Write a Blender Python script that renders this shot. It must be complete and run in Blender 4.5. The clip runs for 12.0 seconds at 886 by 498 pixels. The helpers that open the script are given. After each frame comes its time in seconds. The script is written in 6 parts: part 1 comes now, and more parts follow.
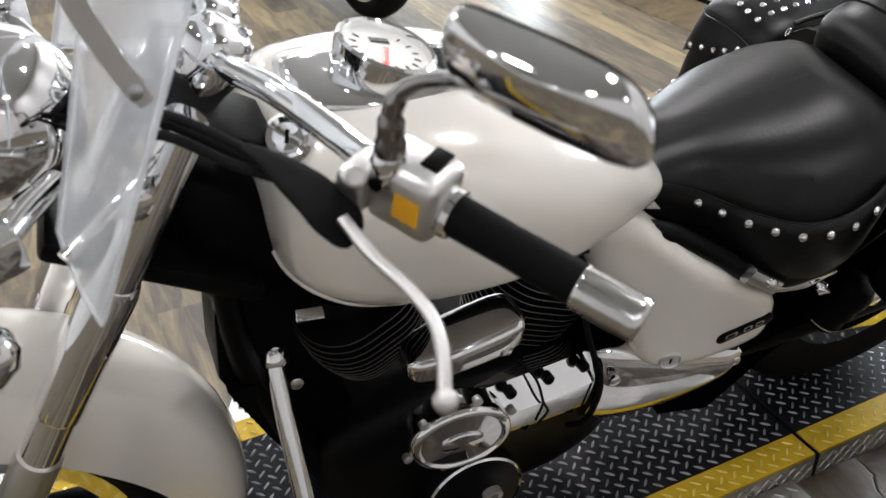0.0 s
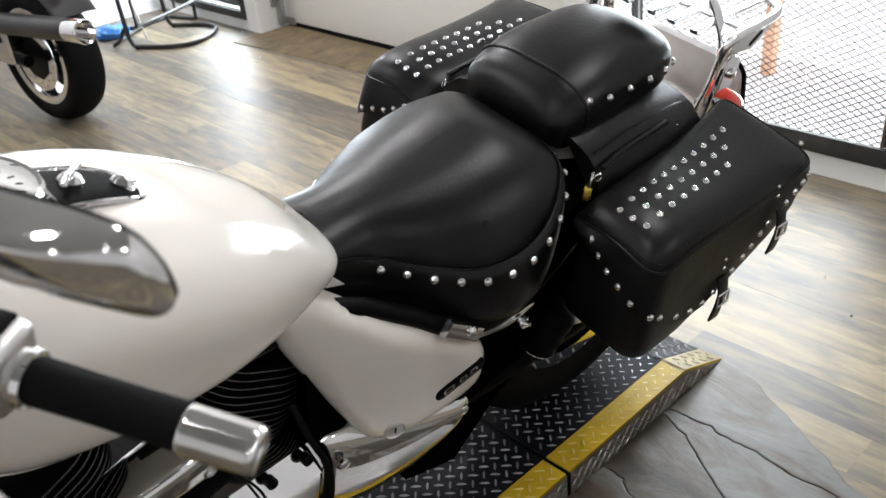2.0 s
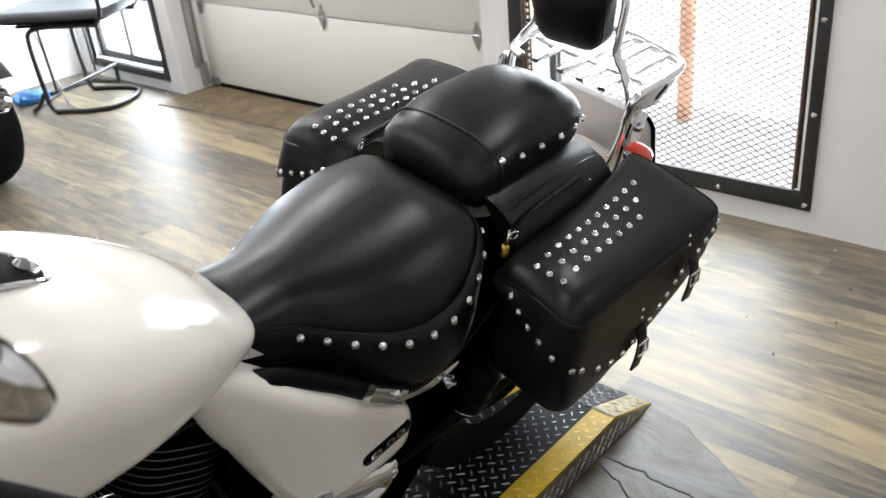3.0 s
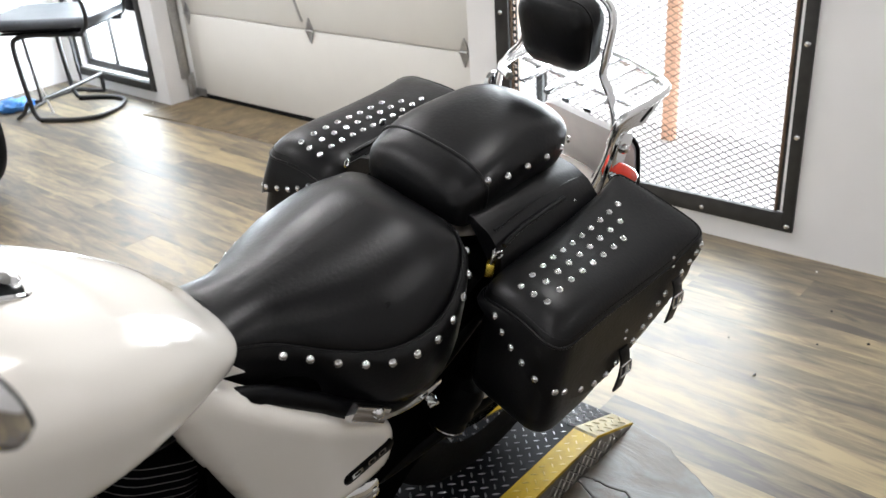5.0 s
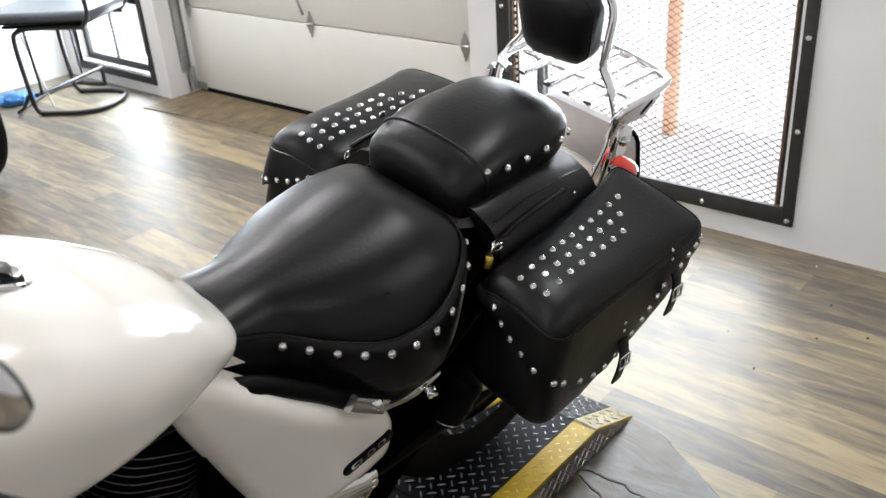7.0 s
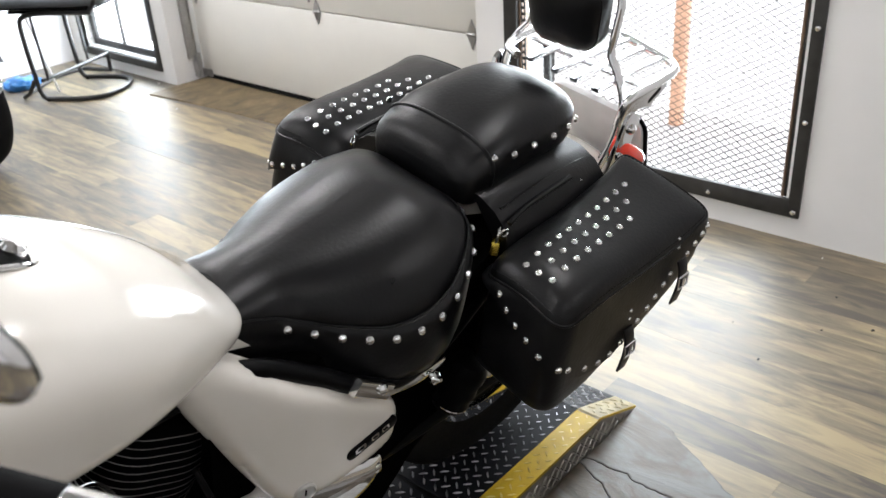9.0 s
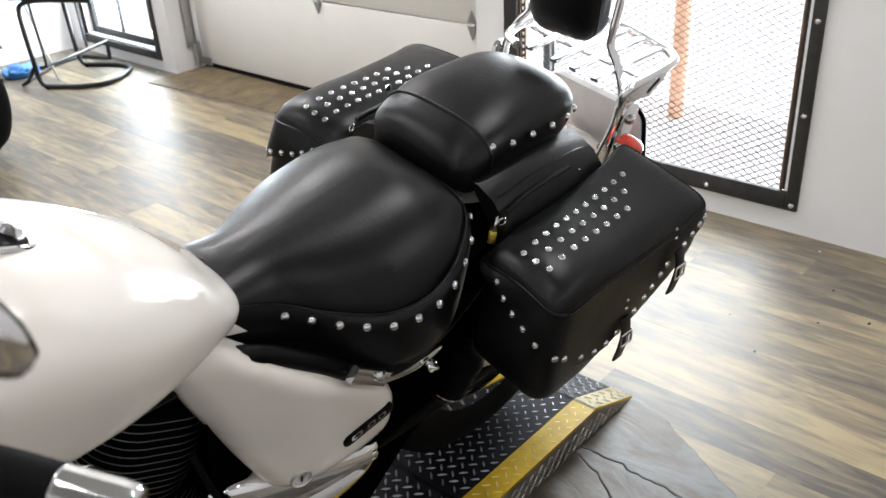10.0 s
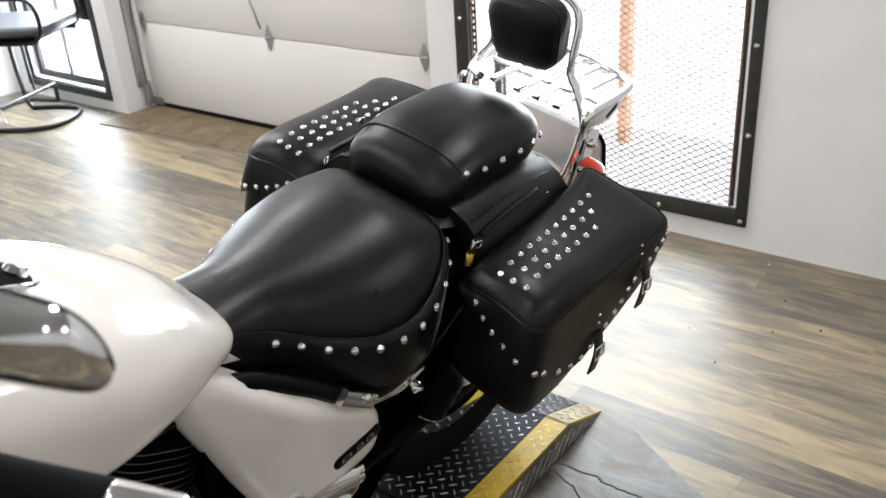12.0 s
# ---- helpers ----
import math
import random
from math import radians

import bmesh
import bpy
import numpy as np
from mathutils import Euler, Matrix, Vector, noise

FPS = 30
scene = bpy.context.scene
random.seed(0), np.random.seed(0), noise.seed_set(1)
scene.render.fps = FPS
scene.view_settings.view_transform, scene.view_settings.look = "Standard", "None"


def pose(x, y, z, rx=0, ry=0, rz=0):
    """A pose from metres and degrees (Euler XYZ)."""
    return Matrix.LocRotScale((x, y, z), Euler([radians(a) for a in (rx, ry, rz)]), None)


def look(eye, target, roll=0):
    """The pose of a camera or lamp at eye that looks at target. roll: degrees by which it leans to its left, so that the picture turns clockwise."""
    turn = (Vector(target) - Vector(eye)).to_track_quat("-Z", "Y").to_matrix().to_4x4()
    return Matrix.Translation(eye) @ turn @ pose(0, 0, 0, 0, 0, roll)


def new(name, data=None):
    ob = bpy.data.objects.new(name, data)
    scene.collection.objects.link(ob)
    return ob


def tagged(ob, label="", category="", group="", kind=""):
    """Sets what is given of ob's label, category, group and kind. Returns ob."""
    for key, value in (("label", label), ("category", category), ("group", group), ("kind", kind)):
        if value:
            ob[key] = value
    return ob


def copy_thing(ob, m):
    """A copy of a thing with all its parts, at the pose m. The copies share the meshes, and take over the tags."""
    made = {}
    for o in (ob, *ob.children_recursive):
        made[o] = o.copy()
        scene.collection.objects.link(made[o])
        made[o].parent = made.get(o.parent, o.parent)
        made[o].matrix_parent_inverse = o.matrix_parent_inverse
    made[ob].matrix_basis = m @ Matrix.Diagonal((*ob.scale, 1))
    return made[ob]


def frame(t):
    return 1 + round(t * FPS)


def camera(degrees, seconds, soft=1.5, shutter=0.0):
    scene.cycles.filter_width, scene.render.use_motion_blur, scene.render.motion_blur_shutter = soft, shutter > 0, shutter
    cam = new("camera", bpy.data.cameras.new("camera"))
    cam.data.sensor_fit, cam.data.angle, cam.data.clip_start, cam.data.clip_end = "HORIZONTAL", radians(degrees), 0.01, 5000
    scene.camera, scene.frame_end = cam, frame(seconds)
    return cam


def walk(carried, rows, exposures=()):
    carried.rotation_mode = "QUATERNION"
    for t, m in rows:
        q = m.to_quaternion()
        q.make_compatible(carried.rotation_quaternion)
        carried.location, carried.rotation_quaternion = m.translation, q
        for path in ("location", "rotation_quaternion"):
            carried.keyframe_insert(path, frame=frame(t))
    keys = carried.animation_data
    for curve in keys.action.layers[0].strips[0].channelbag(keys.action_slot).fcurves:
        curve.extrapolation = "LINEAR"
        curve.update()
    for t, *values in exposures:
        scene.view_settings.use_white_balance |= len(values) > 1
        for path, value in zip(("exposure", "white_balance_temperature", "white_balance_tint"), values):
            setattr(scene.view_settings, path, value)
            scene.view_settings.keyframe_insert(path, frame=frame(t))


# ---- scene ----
from mathutils import geometry

# ------------------------------------------------------------------ camera
cam = camera(53.5, 12.0)
PATH = [
    (0, (-0.498, -0.912, 1.354), (0.2, 0.622, 0.276), -2.1),
    (0.5, (-0.448, -0.917, 1.346), (0.397, 0.54, 0.268), -2.9),
    (1, (-0.399, -0.924, 1.344), (0.6, 0.446, 0.285), -4.1),
    (1.5, (-0.373, -0.932, 1.352), (0.719, 0.398, 0.333), -4.7),
    (2, (-0.354, -0.932, 1.359), (0.795, 0.366, 0.361), -5.4),
    (2.5, (-0.337, -0.934, 1.368), (0.903, 0.314, 0.415), -5.2),
    (3, (-0.329, -0.951, 1.377), (0.959, 0.277, 0.464), -5.6),
    (3.2, (-0.33, -0.954, 1.377), (0.893, 0.194, 0.528), -5.4),
    (4.8, (-0.324, -0.948, 1.384), (0.934, 0.177, 0.555), -4.8),
    (5, (-0.326, -0.948, 1.384), (0.997, 0.26, 0.496), -4.2),
    (5.5, (-0.319, -0.949, 1.384), (1.017, 0.241, 0.491), -4.6),
    (6, (-0.325, -0.944, 1.383), (1.0, 0.256, 0.487), -4.2),
    (6.5, (-0.325, -0.947, 1.38), (0.997, 0.256, 0.482), -4.3),
    (7, (-0.328, -0.952, 1.38), (0.99, 0.255, 0.482), -4.1),
    (7.2, (-0.33, -0.952, 1.377), (0.909, 0.181, 0.53), -4.0),
    (8.8, (-0.329, -0.946, 1.369), (0.901, 0.185, 0.509), -3.8),
    (9, (-0.331, -0.95, 1.372), (0.973, 0.258, 0.456), -3.7),
    (9.5, (-0.332, -0.952, 1.37), (0.969, 0.255, 0.447), -3.7),
    (10, (-0.334, -0.954, 1.367), (0.966, 0.247, 0.435), -3.2),
    (10.5, (-0.353, -0.948, 1.371), (0.943, 0.267, 0.452), -2.0),
    (11, (-0.376, -0.946, 1.374), (0.936, 0.266, 0.476), -1.6),
    (11.5, (-0.401, -0.94, 1.37), (0.951, 0.237, 0.482), -0.9),
    (12, (-0.404, -0.953, 1.385), (0.994, 0.177, 0.509), -3.8),
]

cam.data.dof.use_dof = True
cam.data.dof.focus_distance, cam.data.dof.aperture_fstop = 1.60, 7.5
walk(cam, [(t, look(eye, target, roll)) for t, eye, target, roll in PATH], [(0.0, 0.16), (1.2, 0.10), (2.4, 0.14), (5.0, 0.24), (8.8, 0.22), (12.0, 0.28)])

# ------------------------------------------------------------------ light
world = bpy.data.worlds.new("world")
scene.world = world
world.use_nodes = True
sky = world.node_tree.nodes.new("ShaderNodeTexSky")
sky.sky_type = "NISHITA"
sky.sun_disc = False
sky.sun_elevation, sky.sun_rotation = radians(60), radians(253)
world.node_tree.links.new(sky.outputs[0], world.node_tree.nodes["Background"].inputs[0])
world.node_tree.nodes["Background"].inputs[1].default_value = 0.15


def area_lamp(name, m, sx, sy, watts, colour=(1, 1, 1)):
    d = bpy.data.lights.new(name, "AREA")
    d.shape, d.size, d.size_y, d.energy, d.color = "RECTANGLE", sx, sy, watts, colour
    ob = new(name, d)
    ob.matrix_world = m
    return ob


# daylight entering through the three glazed openings
area_lamp("window_light", look((2.50, 0.53, 0.95), (0.0, 0.53, 0.80)), 1.05, 1.70, 62, (0.84, 0.93, 1.0))
area_lamp("window_light", look((2.50, 4.05, 0.85), (0.0, 4.05, 0.60)), 0.75, 1.50, 66, (0.82, 0.92, 1.0))
# unseen ceiling lamps at guessed spots; (1.5, 3.9) is added for the seat's sheen
LAMPS = [(-2.4, -2.9, 9), (-0.6, -2.9, 9), (1.5, -2.9, 19), (-2.4, -0.6, 12), (-0.6, -0.6, 7), (1.5, -0.3, 18), (-2.4, 1.7, 11), (-0.6, 1.7, 16), (1.5, 2.2, 36), (-0.6, 3.9, 26), (1.5, 3.9, 45)]
for lx, ly, watts in LAMPS:
    area_lamp("bay_light", look((lx, ly, 3.30), (lx, ly, 0)), 0.20, 0.20, watts, (1.0, 0.985, 1.0)).data.shape = "DISK"

# ------------------------------------------------------------------ materials
def material(name, base, rough=0.5, metal=0.0, var=0.08, scale=30.0, bump=0.0, bump_scale=200.0, coat=0.0, rough_var=0.1, tint=None, spec=0.5, coat_ior=1.5):
    """Principled surface with colour variation at two scales, roughness variation and fine relief."""
    m = bpy.data.materials.new(name)
    m.use_nodes = True
    nt = m.node_tree
    b = nt.nodes["Principled BSDF"]
    co = nt.nodes.new("ShaderNodeTexCoord")
    n1 = nt.nodes.new("ShaderNodeTexNoise")
    n1.inputs["Scale"].default_value, n1.inputs["Detail"].default_value = scale, 6
    n2 = nt.nodes.new("ShaderNodeTexNoise")
    n2.inputs["Scale"].default_value, n2.inputs["Detail"].default_value = scale * 0.13, 3
    add = nt.nodes.new("ShaderNodeMath")
    add.operation = "ADD"
    ramp = nt.nodes.new("ShaderNodeMapRange")
    ramp.inputs[1].default_value, ramp.inputs[2].default_value = 0.6, 1.4
    mix = nt.nodes.new("ShaderNodeMix")
    mix.data_type = "RGBA"
    lo = tint or tuple(c * (1 - 2 * var) for c in base)
    hi = tuple(min(1, c * (1 + var)) for c in base)
    mix.inputs[6].default_value, mix.inputs[7].default_value = (*lo, 1), (*hi, 1)
    for n in (n1, n2):
        nt.links.new(co.outputs["Object"], n.inputs["Vector"])
    nt.links.new(n1.outputs[0], add.inputs[0])
    nt.links.new(n2.outputs[0], add.inputs[1])
    nt.links.new(add.outputs[0], ramp.inputs[0])
    nt.links.new(ramp.outputs[0], mix.inputs[0])
    nt.links.new(mix.outputs[2], b.inputs["Base Color"])
    rr = nt.nodes.new("ShaderNodeMapRange")
    rr.inputs[3].default_value, rr.inputs[4].default_value = max(0.0, rough * (1 - rough_var * 2)), min(1, rough * (1 + rough_var * 2))
    nt.links.new(n1.outputs[0], rr.inputs[0])
    nt.links.new(rr.outputs[0], b.inputs["Roughness"])
    b.inputs["Metallic"].default_value = metal
    b.inputs["Specular IOR Level"].default_value = spec
    b.inputs["Coat Weight"].default_value = coat
    b.inputs["Coat Roughness"].default_value, b.inputs["Coat IOR"].default_value = 0.03, coat_ior
    if bump:
        n3 = nt.nodes.new("ShaderNodeTexNoise")
        n3.inputs["Scale"].default_value, n3.inputs["Detail"].default_value = bump_scale, 4
        nt.links.new(co.outputs["Object"], n3.inputs["Vector"])
        bp = nt.nodes.new("ShaderNodeBump")
        bp.inputs["Strength"].default_value, bp.inputs["Distance"].default_value = bump, 0.002
        nt.links.new(n3.outputs[0], bp.inputs["Height"])
        nt.links.new(bp.outputs[0], b.inputs["Normal"])
    return m


def glow(name, colour, strength):
    m = bpy.data.materials.new(name)
    m.use_nodes = True
    nt = m.node_tree
    nt.nodes.remove(nt.nodes["Principled BSDF"])
    e = nt.nodes.new("ShaderNodeEmission")
    e.inputs[0].default_value, e.inputs[1].default_value = (*colour, 1), strength
    nt.links.new(e.outputs[0], nt.nodes["Material Output"].inputs[0])
    return m


PEARL = material("pearl_white_paint", (0.84, 0.80, 0.735), 0.16, 0.06, 0.015, 6, coat=1.0, coat_ior=1.52)
CHROME = material("chrome", (0.86, 0.86, 0.87), 0.06, 1.0, 0.02, 40)
SATIN = material("satin_aluminium", (0.70, 0.69, 0.68), 0.36, 1.0, 0.012, 30, rough_var=0.03)
STEEL = material("stud_steel", (0.80, 0.80, 0.81), 0.14, 1.0, 0.03, 90)
LEATHER = material("black_leather", (0.0035, 0.0035, 0.004), 0.34, 0.0, 0.2, 25, bump=0.20, bump_scale=160, spec=0.27, rough_var=0.2)
THREAD = material("black_thread", (0.010, 0.010, 0.011), 0.7, 0.0, 0.2, 200, spec=0.1)
RUBBER = material("black_rubber", (0.006, 0.006, 0.0065), 0.72, 0.0, 0.15, 120, bump=0.2, bump_scale=500, spec=0.08)
DARKCHROME = material("smoked_chrome", (0.30, 0.29, 0.28), 0.16, 1.0, 0.03, 40)
GRIPCAP = material("brushed_grip_cap", (0.72, 0.715, 0.71), 0.11, 1.0, 0.03, 60, rough_var=0.08)
BLACKMETAL = material("black_engine_paint", (0.0025, 0.0025, 0.003), 0.35, 0.0, 0.2, 60, bump=0.1, spec=0.1)
MATTEBLACK = material("matte_black", (0.002, 0.002, 0.002), 0.95, 0.0, 0.2, 60, spec=0.0)
BLACKPLASTIC = material("black_plastic", (0.0025, 0.0025, 0.003), 0.42, 0.0, 0.2, 80, bump=0.1, spec=0.05)
FINEDGE = material("polished_fin_edge", (0.26, 0.26, 0.26), 0.3, 1.0, 0.05, 80)
REDORANGE = material("red_orange_lens", (0.80, 0.16, 0.03), 0.25, 0.0, 0.05, 50, coat=0.5)
ORANGE = material("orange_sticker", (0.85, 0.42, 0.02), 0.4, 0.0, 0.03, 50)
REDPLASTIC = material("red_lens_plastic", (0.92, 0.055, 0.025), 0.18, 0.0, 0.05, 50, coat=0.6)
BRASS = material("brass", (0.75, 0.56, 0.10), 0.25, 1.0, 0.05, 60)
WALLPAINT = material("white_wall_paint", (0.80, 0.80, 0.80), 0.6, 0.0, 0.03, 5, bump=0.15, bump_scale=60)
DOORPAINT = material("cream_door_paint", (0.74, 0.73, 0.69), 0.5, 0.0, 0.02, 8, bump=0.08, bump_scale=90)
GALV = material("galvanised_steel", (0.52, 0.52, 0.52), 0.42, 1.0, 0.12, 60)
DARKSTEEL = material("dark_weathered_steel", (0.042, 0.041, 0.04), 0.55, 0.3, 0.25, 25, bump=0.2, bump_scale=140)
RUST = material("rusty_steel", (0.20, 0.13, 0.085), 0.7, 0.1, 0.3, 40, bump=0.3, bump_scale=160)
YELLOW = material("yellow_deck_paint", (0.56, 0.37, 0.018), 0.42, 0.0, 0.14, 40, bump=0.2, bump_scale=150, spec=0.25)
DECKBLACK = material("black_deck_paint", (0.008, 0.0084, 0.011), 0.55, 0.0, 0.2, 50, bump=0.2, bump_scale=150, spec=0.12)
SKIRTSTEEL = material("weathered_skirt_steel", (0.30, 0.28, 0.25), 0.4, 0.8, 0.25, 40, bump=0.2)
ALUPLATE = material("bare_tread_plate", (0.55, 0.54, 0.53), 0.34, 1.0, 0.1, 40, bump=0.15)
CREAM = material("dial_face", (0.78, 0.76, 0.72), 0.4, 0.0, 0.02, 30)
CEILPAINT = material("ceiling_paint", (0.37, 0.362, 0.35), 0.8, 0.0, 0.03, 4)
BLACKTUBE = material("black_tube", (0.02, 0.02, 0.021), 0.35, 0.0, 0.1, 60)
GREYSEAT = material("grey_vinyl", (0.10, 0.11, 0.125), 0.45, 0.0, 0.15, 60, bump=0.1)
# lugs share the deck's black paint; their window glint is put into this colour
LUGGLINT = material("bright_lug_glint", (0.42, 0.42, 0.44), 0.3, 0.9, 0.2, 60)
# same yellow as the strip, made paler for the light the lugs catch
LUGYELLOW = material("lit_yellow_lug", (0.75, 0.58, 0.18), 0.3, 0.35, 0.15, 60)
BLUEPLASTIC = material("blue_plastic", (0.05, 0.22, 0.55), 0.35, 0.0, 0.1, 30)
OUTWHITE = glow("bright_outdoors", (1.0, 1.0, 1.0), 3.5)
TUBEGLOW = glow("lit_tube", (1.0, 0.97, 0.93), 9.0)


def pane(name, haze, rough):
    """Thin clear sheet: lets light straight through, with a whitish haze and gloss mixed in."""
    m = bpy.data.materials.new(name)
    m.use_nodes = True
    nt = m.node_tree
    b = nt.nodes["Principled BSDF"]
    b.inputs["Base Color"].default_value, b.inputs["Roughness"].default_value = (0.80, 0.82, 0.85, 1), rough
    t = nt.nodes.new("ShaderNodeBsdfTransparent")
    n = nt.nodes.new("ShaderNodeTexNoise")
    n.inputs["Scale"].default_value, n.inputs["Detail"].default_value = 9.0, 4
    r = nt.nodes.new("ShaderNodeMapRange")
    r.inputs[3].default_value, r.inputs[4].default_value = haze * 0.7, haze * 1.3
    x = nt.nodes.new("ShaderNodeMixShader")
    nt.links.new(n.outputs[0], r.inputs[0])
    nt.links.new(r.outputs[0], x.inputs[0])
    nt.links.new(t.outputs[0], x.inputs[1])
    nt.links.new(b.outputs[0], x.inputs[2])
    nt.links.new(x.outputs[0], nt.nodes["Material Output"].inputs[0])
    return m


# windshield haze: scuffed acrylic, plus its whitish reflections painted in
CLEAR = pane("clear_acrylic", 0.38, 0.32)
GLASS = pane("gauge_glass", 0.06, 0.03)
PALEYELLOW = material("worn_pale_yellow", (0.66, 0.58, 0.36), 0.42, 0.0, 0.2, 60, bump=0.2, bump_scale=150)
GREYPLATE = material("grey_paint", (0.72, 0.72, 0.72), 0.45, 0.0, 0.05, 30)
RACKCHROME = material("dull_bright_chrome", (0.84, 0.84, 0.85), 0.24, 1.0, 0.03, 40)
STRAPALU = material("pale_aluminium", (0.86, 0.86, 0.87), 0.38, 0.75, 0.03, 40)

# ------------------------------------------------------------------ geometry helpers
def mesh_of(name, bm, mat, smooth=True):
    me = bpy.data.meshes.new(name)
    bmesh.ops.recalc_face_normals(bm, faces=bm.faces)
    bm.to_mesh(me)
    bm.free()
    me.materials.append(mat)
    if smooth:
        me.shade_smooth()
        me.set_sharp_from_angle(angle=radians(38))
    return me


def part(name, bm, mat, parent=None, label="", smooth=True):
    ob = new(name, mesh_of(name, bm, mat, smooth))
    ob.parent = parent
    return tagged(ob, label)


def thing(name, m, label, category, group="", kind=""):
    ob = new(name)
    ob.matrix_world = m
    ob.empty_display_size = 0.05
    return tagged(ob, label, category, group, kind)


def spline(keys, n):
    """Catmull-Rom through rows of numbers, n rows out."""
    k = [np.array(q, float) for q in keys]
    k = [2 * k[0] - k[1]] + k + [2 * k[-1] - k[-2]]
    out = []
    for i in range(n):
        u = i / (n - 1) * (len(k) - 3)
        j = min(int(u), len(k) - 4)
        s = u - j
        a, b, c, d = k[j:j + 4]
        out.append(0.5 * (2 * b + (c - a) * s + (2 * a - 5 * b + 4 * c - d) * s * s + (3 * b - a - 3 * c + d) * s ** 3))
    return out


def loft(rings, cap=True, closed=True, bm=None):
    bm = bm or bmesh.new()
    vs = [[bm.verts.new(p) for p in r] for r in rings]
    n = len(rings[0])
    for a, b in zip(vs, vs[1:]):
        for i in range(n if closed else n - 1):
            j = (i + 1) % n
            bm.faces.new((a[i], a[j], b[j], b[i]))
    if cap:
        bm.faces.new(vs[0])
        bm.faces.new(vs[-1])
    return bm


def sup(c, e):
    return math.copysign(abs(c) ** e, c)


def oval(x, hw, zc, ht, hb, n=2.4, yc=0.0, count=48, nb=None):
    """Superelliptic section across the x axis."""
    out = []
    for i in range(count):
        a = 2 * math.pi * i / count
        c, s = math.cos(a), math.sin(a)
        e = 2 / (n if s >= 0 else (nb or n))
        out.append(Vector((x, yc + hw * sup(c, e), zc + (ht if s >= 0 else hb) * sup(s, e))))
    return out


def rrect(w, h, r, k=5):
    """Rounded rectangle, centred, as (u, v) pairs."""
    out = []
    for cx, cy, a0 in ((w / 2 - r, h / 2 - r, 0), (r - w / 2, h / 2 - r, 90), (r - w / 2, r - h / 2, 180), (w / 2 - r, r - h / 2, 270)):
        for i in range(k + 1):
            a = radians(a0 + 90 * i / k)
            out.append((cx + r * math.cos(a), cy + r * math.sin(a)))
    return out


def frames_along(pts):
    pts = [Vector(p) for p in pts]
    tang = [(pts[min(i + 1, len(pts) - 1)] - pts[max(i - 1, 0)]).normalized() for i in range(len(pts))]
    up = Vector((0, 0, 1)) if abs(tang[0].z) < 0.9 else Vector((0, 1, 0))
    out = []
    side = tang[0].cross(up).normalized()
    for p, t in zip(pts, tang):
        side = (side - side.dot(t) * t).normalized()
        out.append((p, side, side.cross(t)))
    return out


def tube(pts, r, n=12, smooth=0, bm=None, profile=None):
    """A round (or profiled) bar along points; r may be a list."""
    if smooth:
        pts = spline([tuple(p) for p in pts], smooth)
    fr = frames_along(pts)
    rings = []
    for i, (p, s, u) in enumerate(fr):
        q = r if not isinstance(r, (list, tuple)) else r[min(len(r) - 1, int(i * len(r) / len(fr)))]
        if profile:
            rings.append([p + s * a + u * b for a, b in profile])
        else:
            rings.append([p + (s * math.cos(2 * math.pi * k / n) + u * math.sin(2 * math.pi * k / n)) * q for k in range(n)])
    return loft(rings, bm=bm)


def lathe(profile, m=Matrix(), n=32, bm=None, cap=True):
    """profile: (radius, height) rows, turned about the local z axis, then posed by m."""
    rings = []
    for r, h in profile:
        r = max(r, 0.0002)
        rings.append([m @ Vector((r * math.cos(2 * math.pi * k / n), r * math.sin(2 * math.pi * k / n), h)) for k in range(n)])
    return loft(rings, cap=cap, bm=bm)


def axis_pose(p, d):
    """A pose at p whose z axis points along d."""
    return Matrix.Translation(p) @ Vector(d).to_track_quat("Z", "Y").to_matrix().to_4x4()


def box(x0, x1, y0, y1, z0, z1, bevel=0.003, m=Matrix(), seg=2, bm=None):
    own = bmesh.new()
    bmesh.ops.create_cube(own, size=1)
    for v in own.verts:
        v.co = Vector(((x0 + x1) / 2 + v.co.x * (x1 - x0), (y0 + y1) / 2 + v.co.y * (y1 - y0), (z0 + z1) / 2 + v.co.z * (z1 - z0)))
    if bevel:
        bmesh.ops.bevel(own, geom=own.edges[:], offset=bevel, segments=seg, affect="EDGES", profile=0.5)
    bmesh.ops.transform(own, matrix=m, verts=own.verts)
    if bm is None:
        return own
    tmp = bpy.data.meshes.new("tmp")
    own.to_mesh(tmp)
    own.free()
    bm.from_mesh(tmp)
    bpy.data.meshes.remove(tmp)
    return bm


def plate(outline, thick, m, bevel=0.0):
    """A flat plate with the given (u, v) outline, its face at local z 0, thick behind it."""
    bm = bmesh.new()
    lo = [bm.verts.new(m @ Vector((u, v, -thick))) for u, v in outline]
    hi = [bm.verts.new(m @ Vector((u, v, 0))) for u, v in outline]
    n = len(outline)
    bm.faces.new(hi)
    bm.faces.new(lo[::-1])
    for i in range(n):
        bm.faces.new((lo[i], lo[(i + 1) % n], hi[(i + 1) % n], hi[i]))
    if bevel:
        top = [e for e in bm.edges if all(v in hi for v in e.verts)]
        bmesh.ops.bevel(bm, geom=top, offset=bevel, segments=2, affect="EDGES", profile=0.5)
    return bm


DOME = None


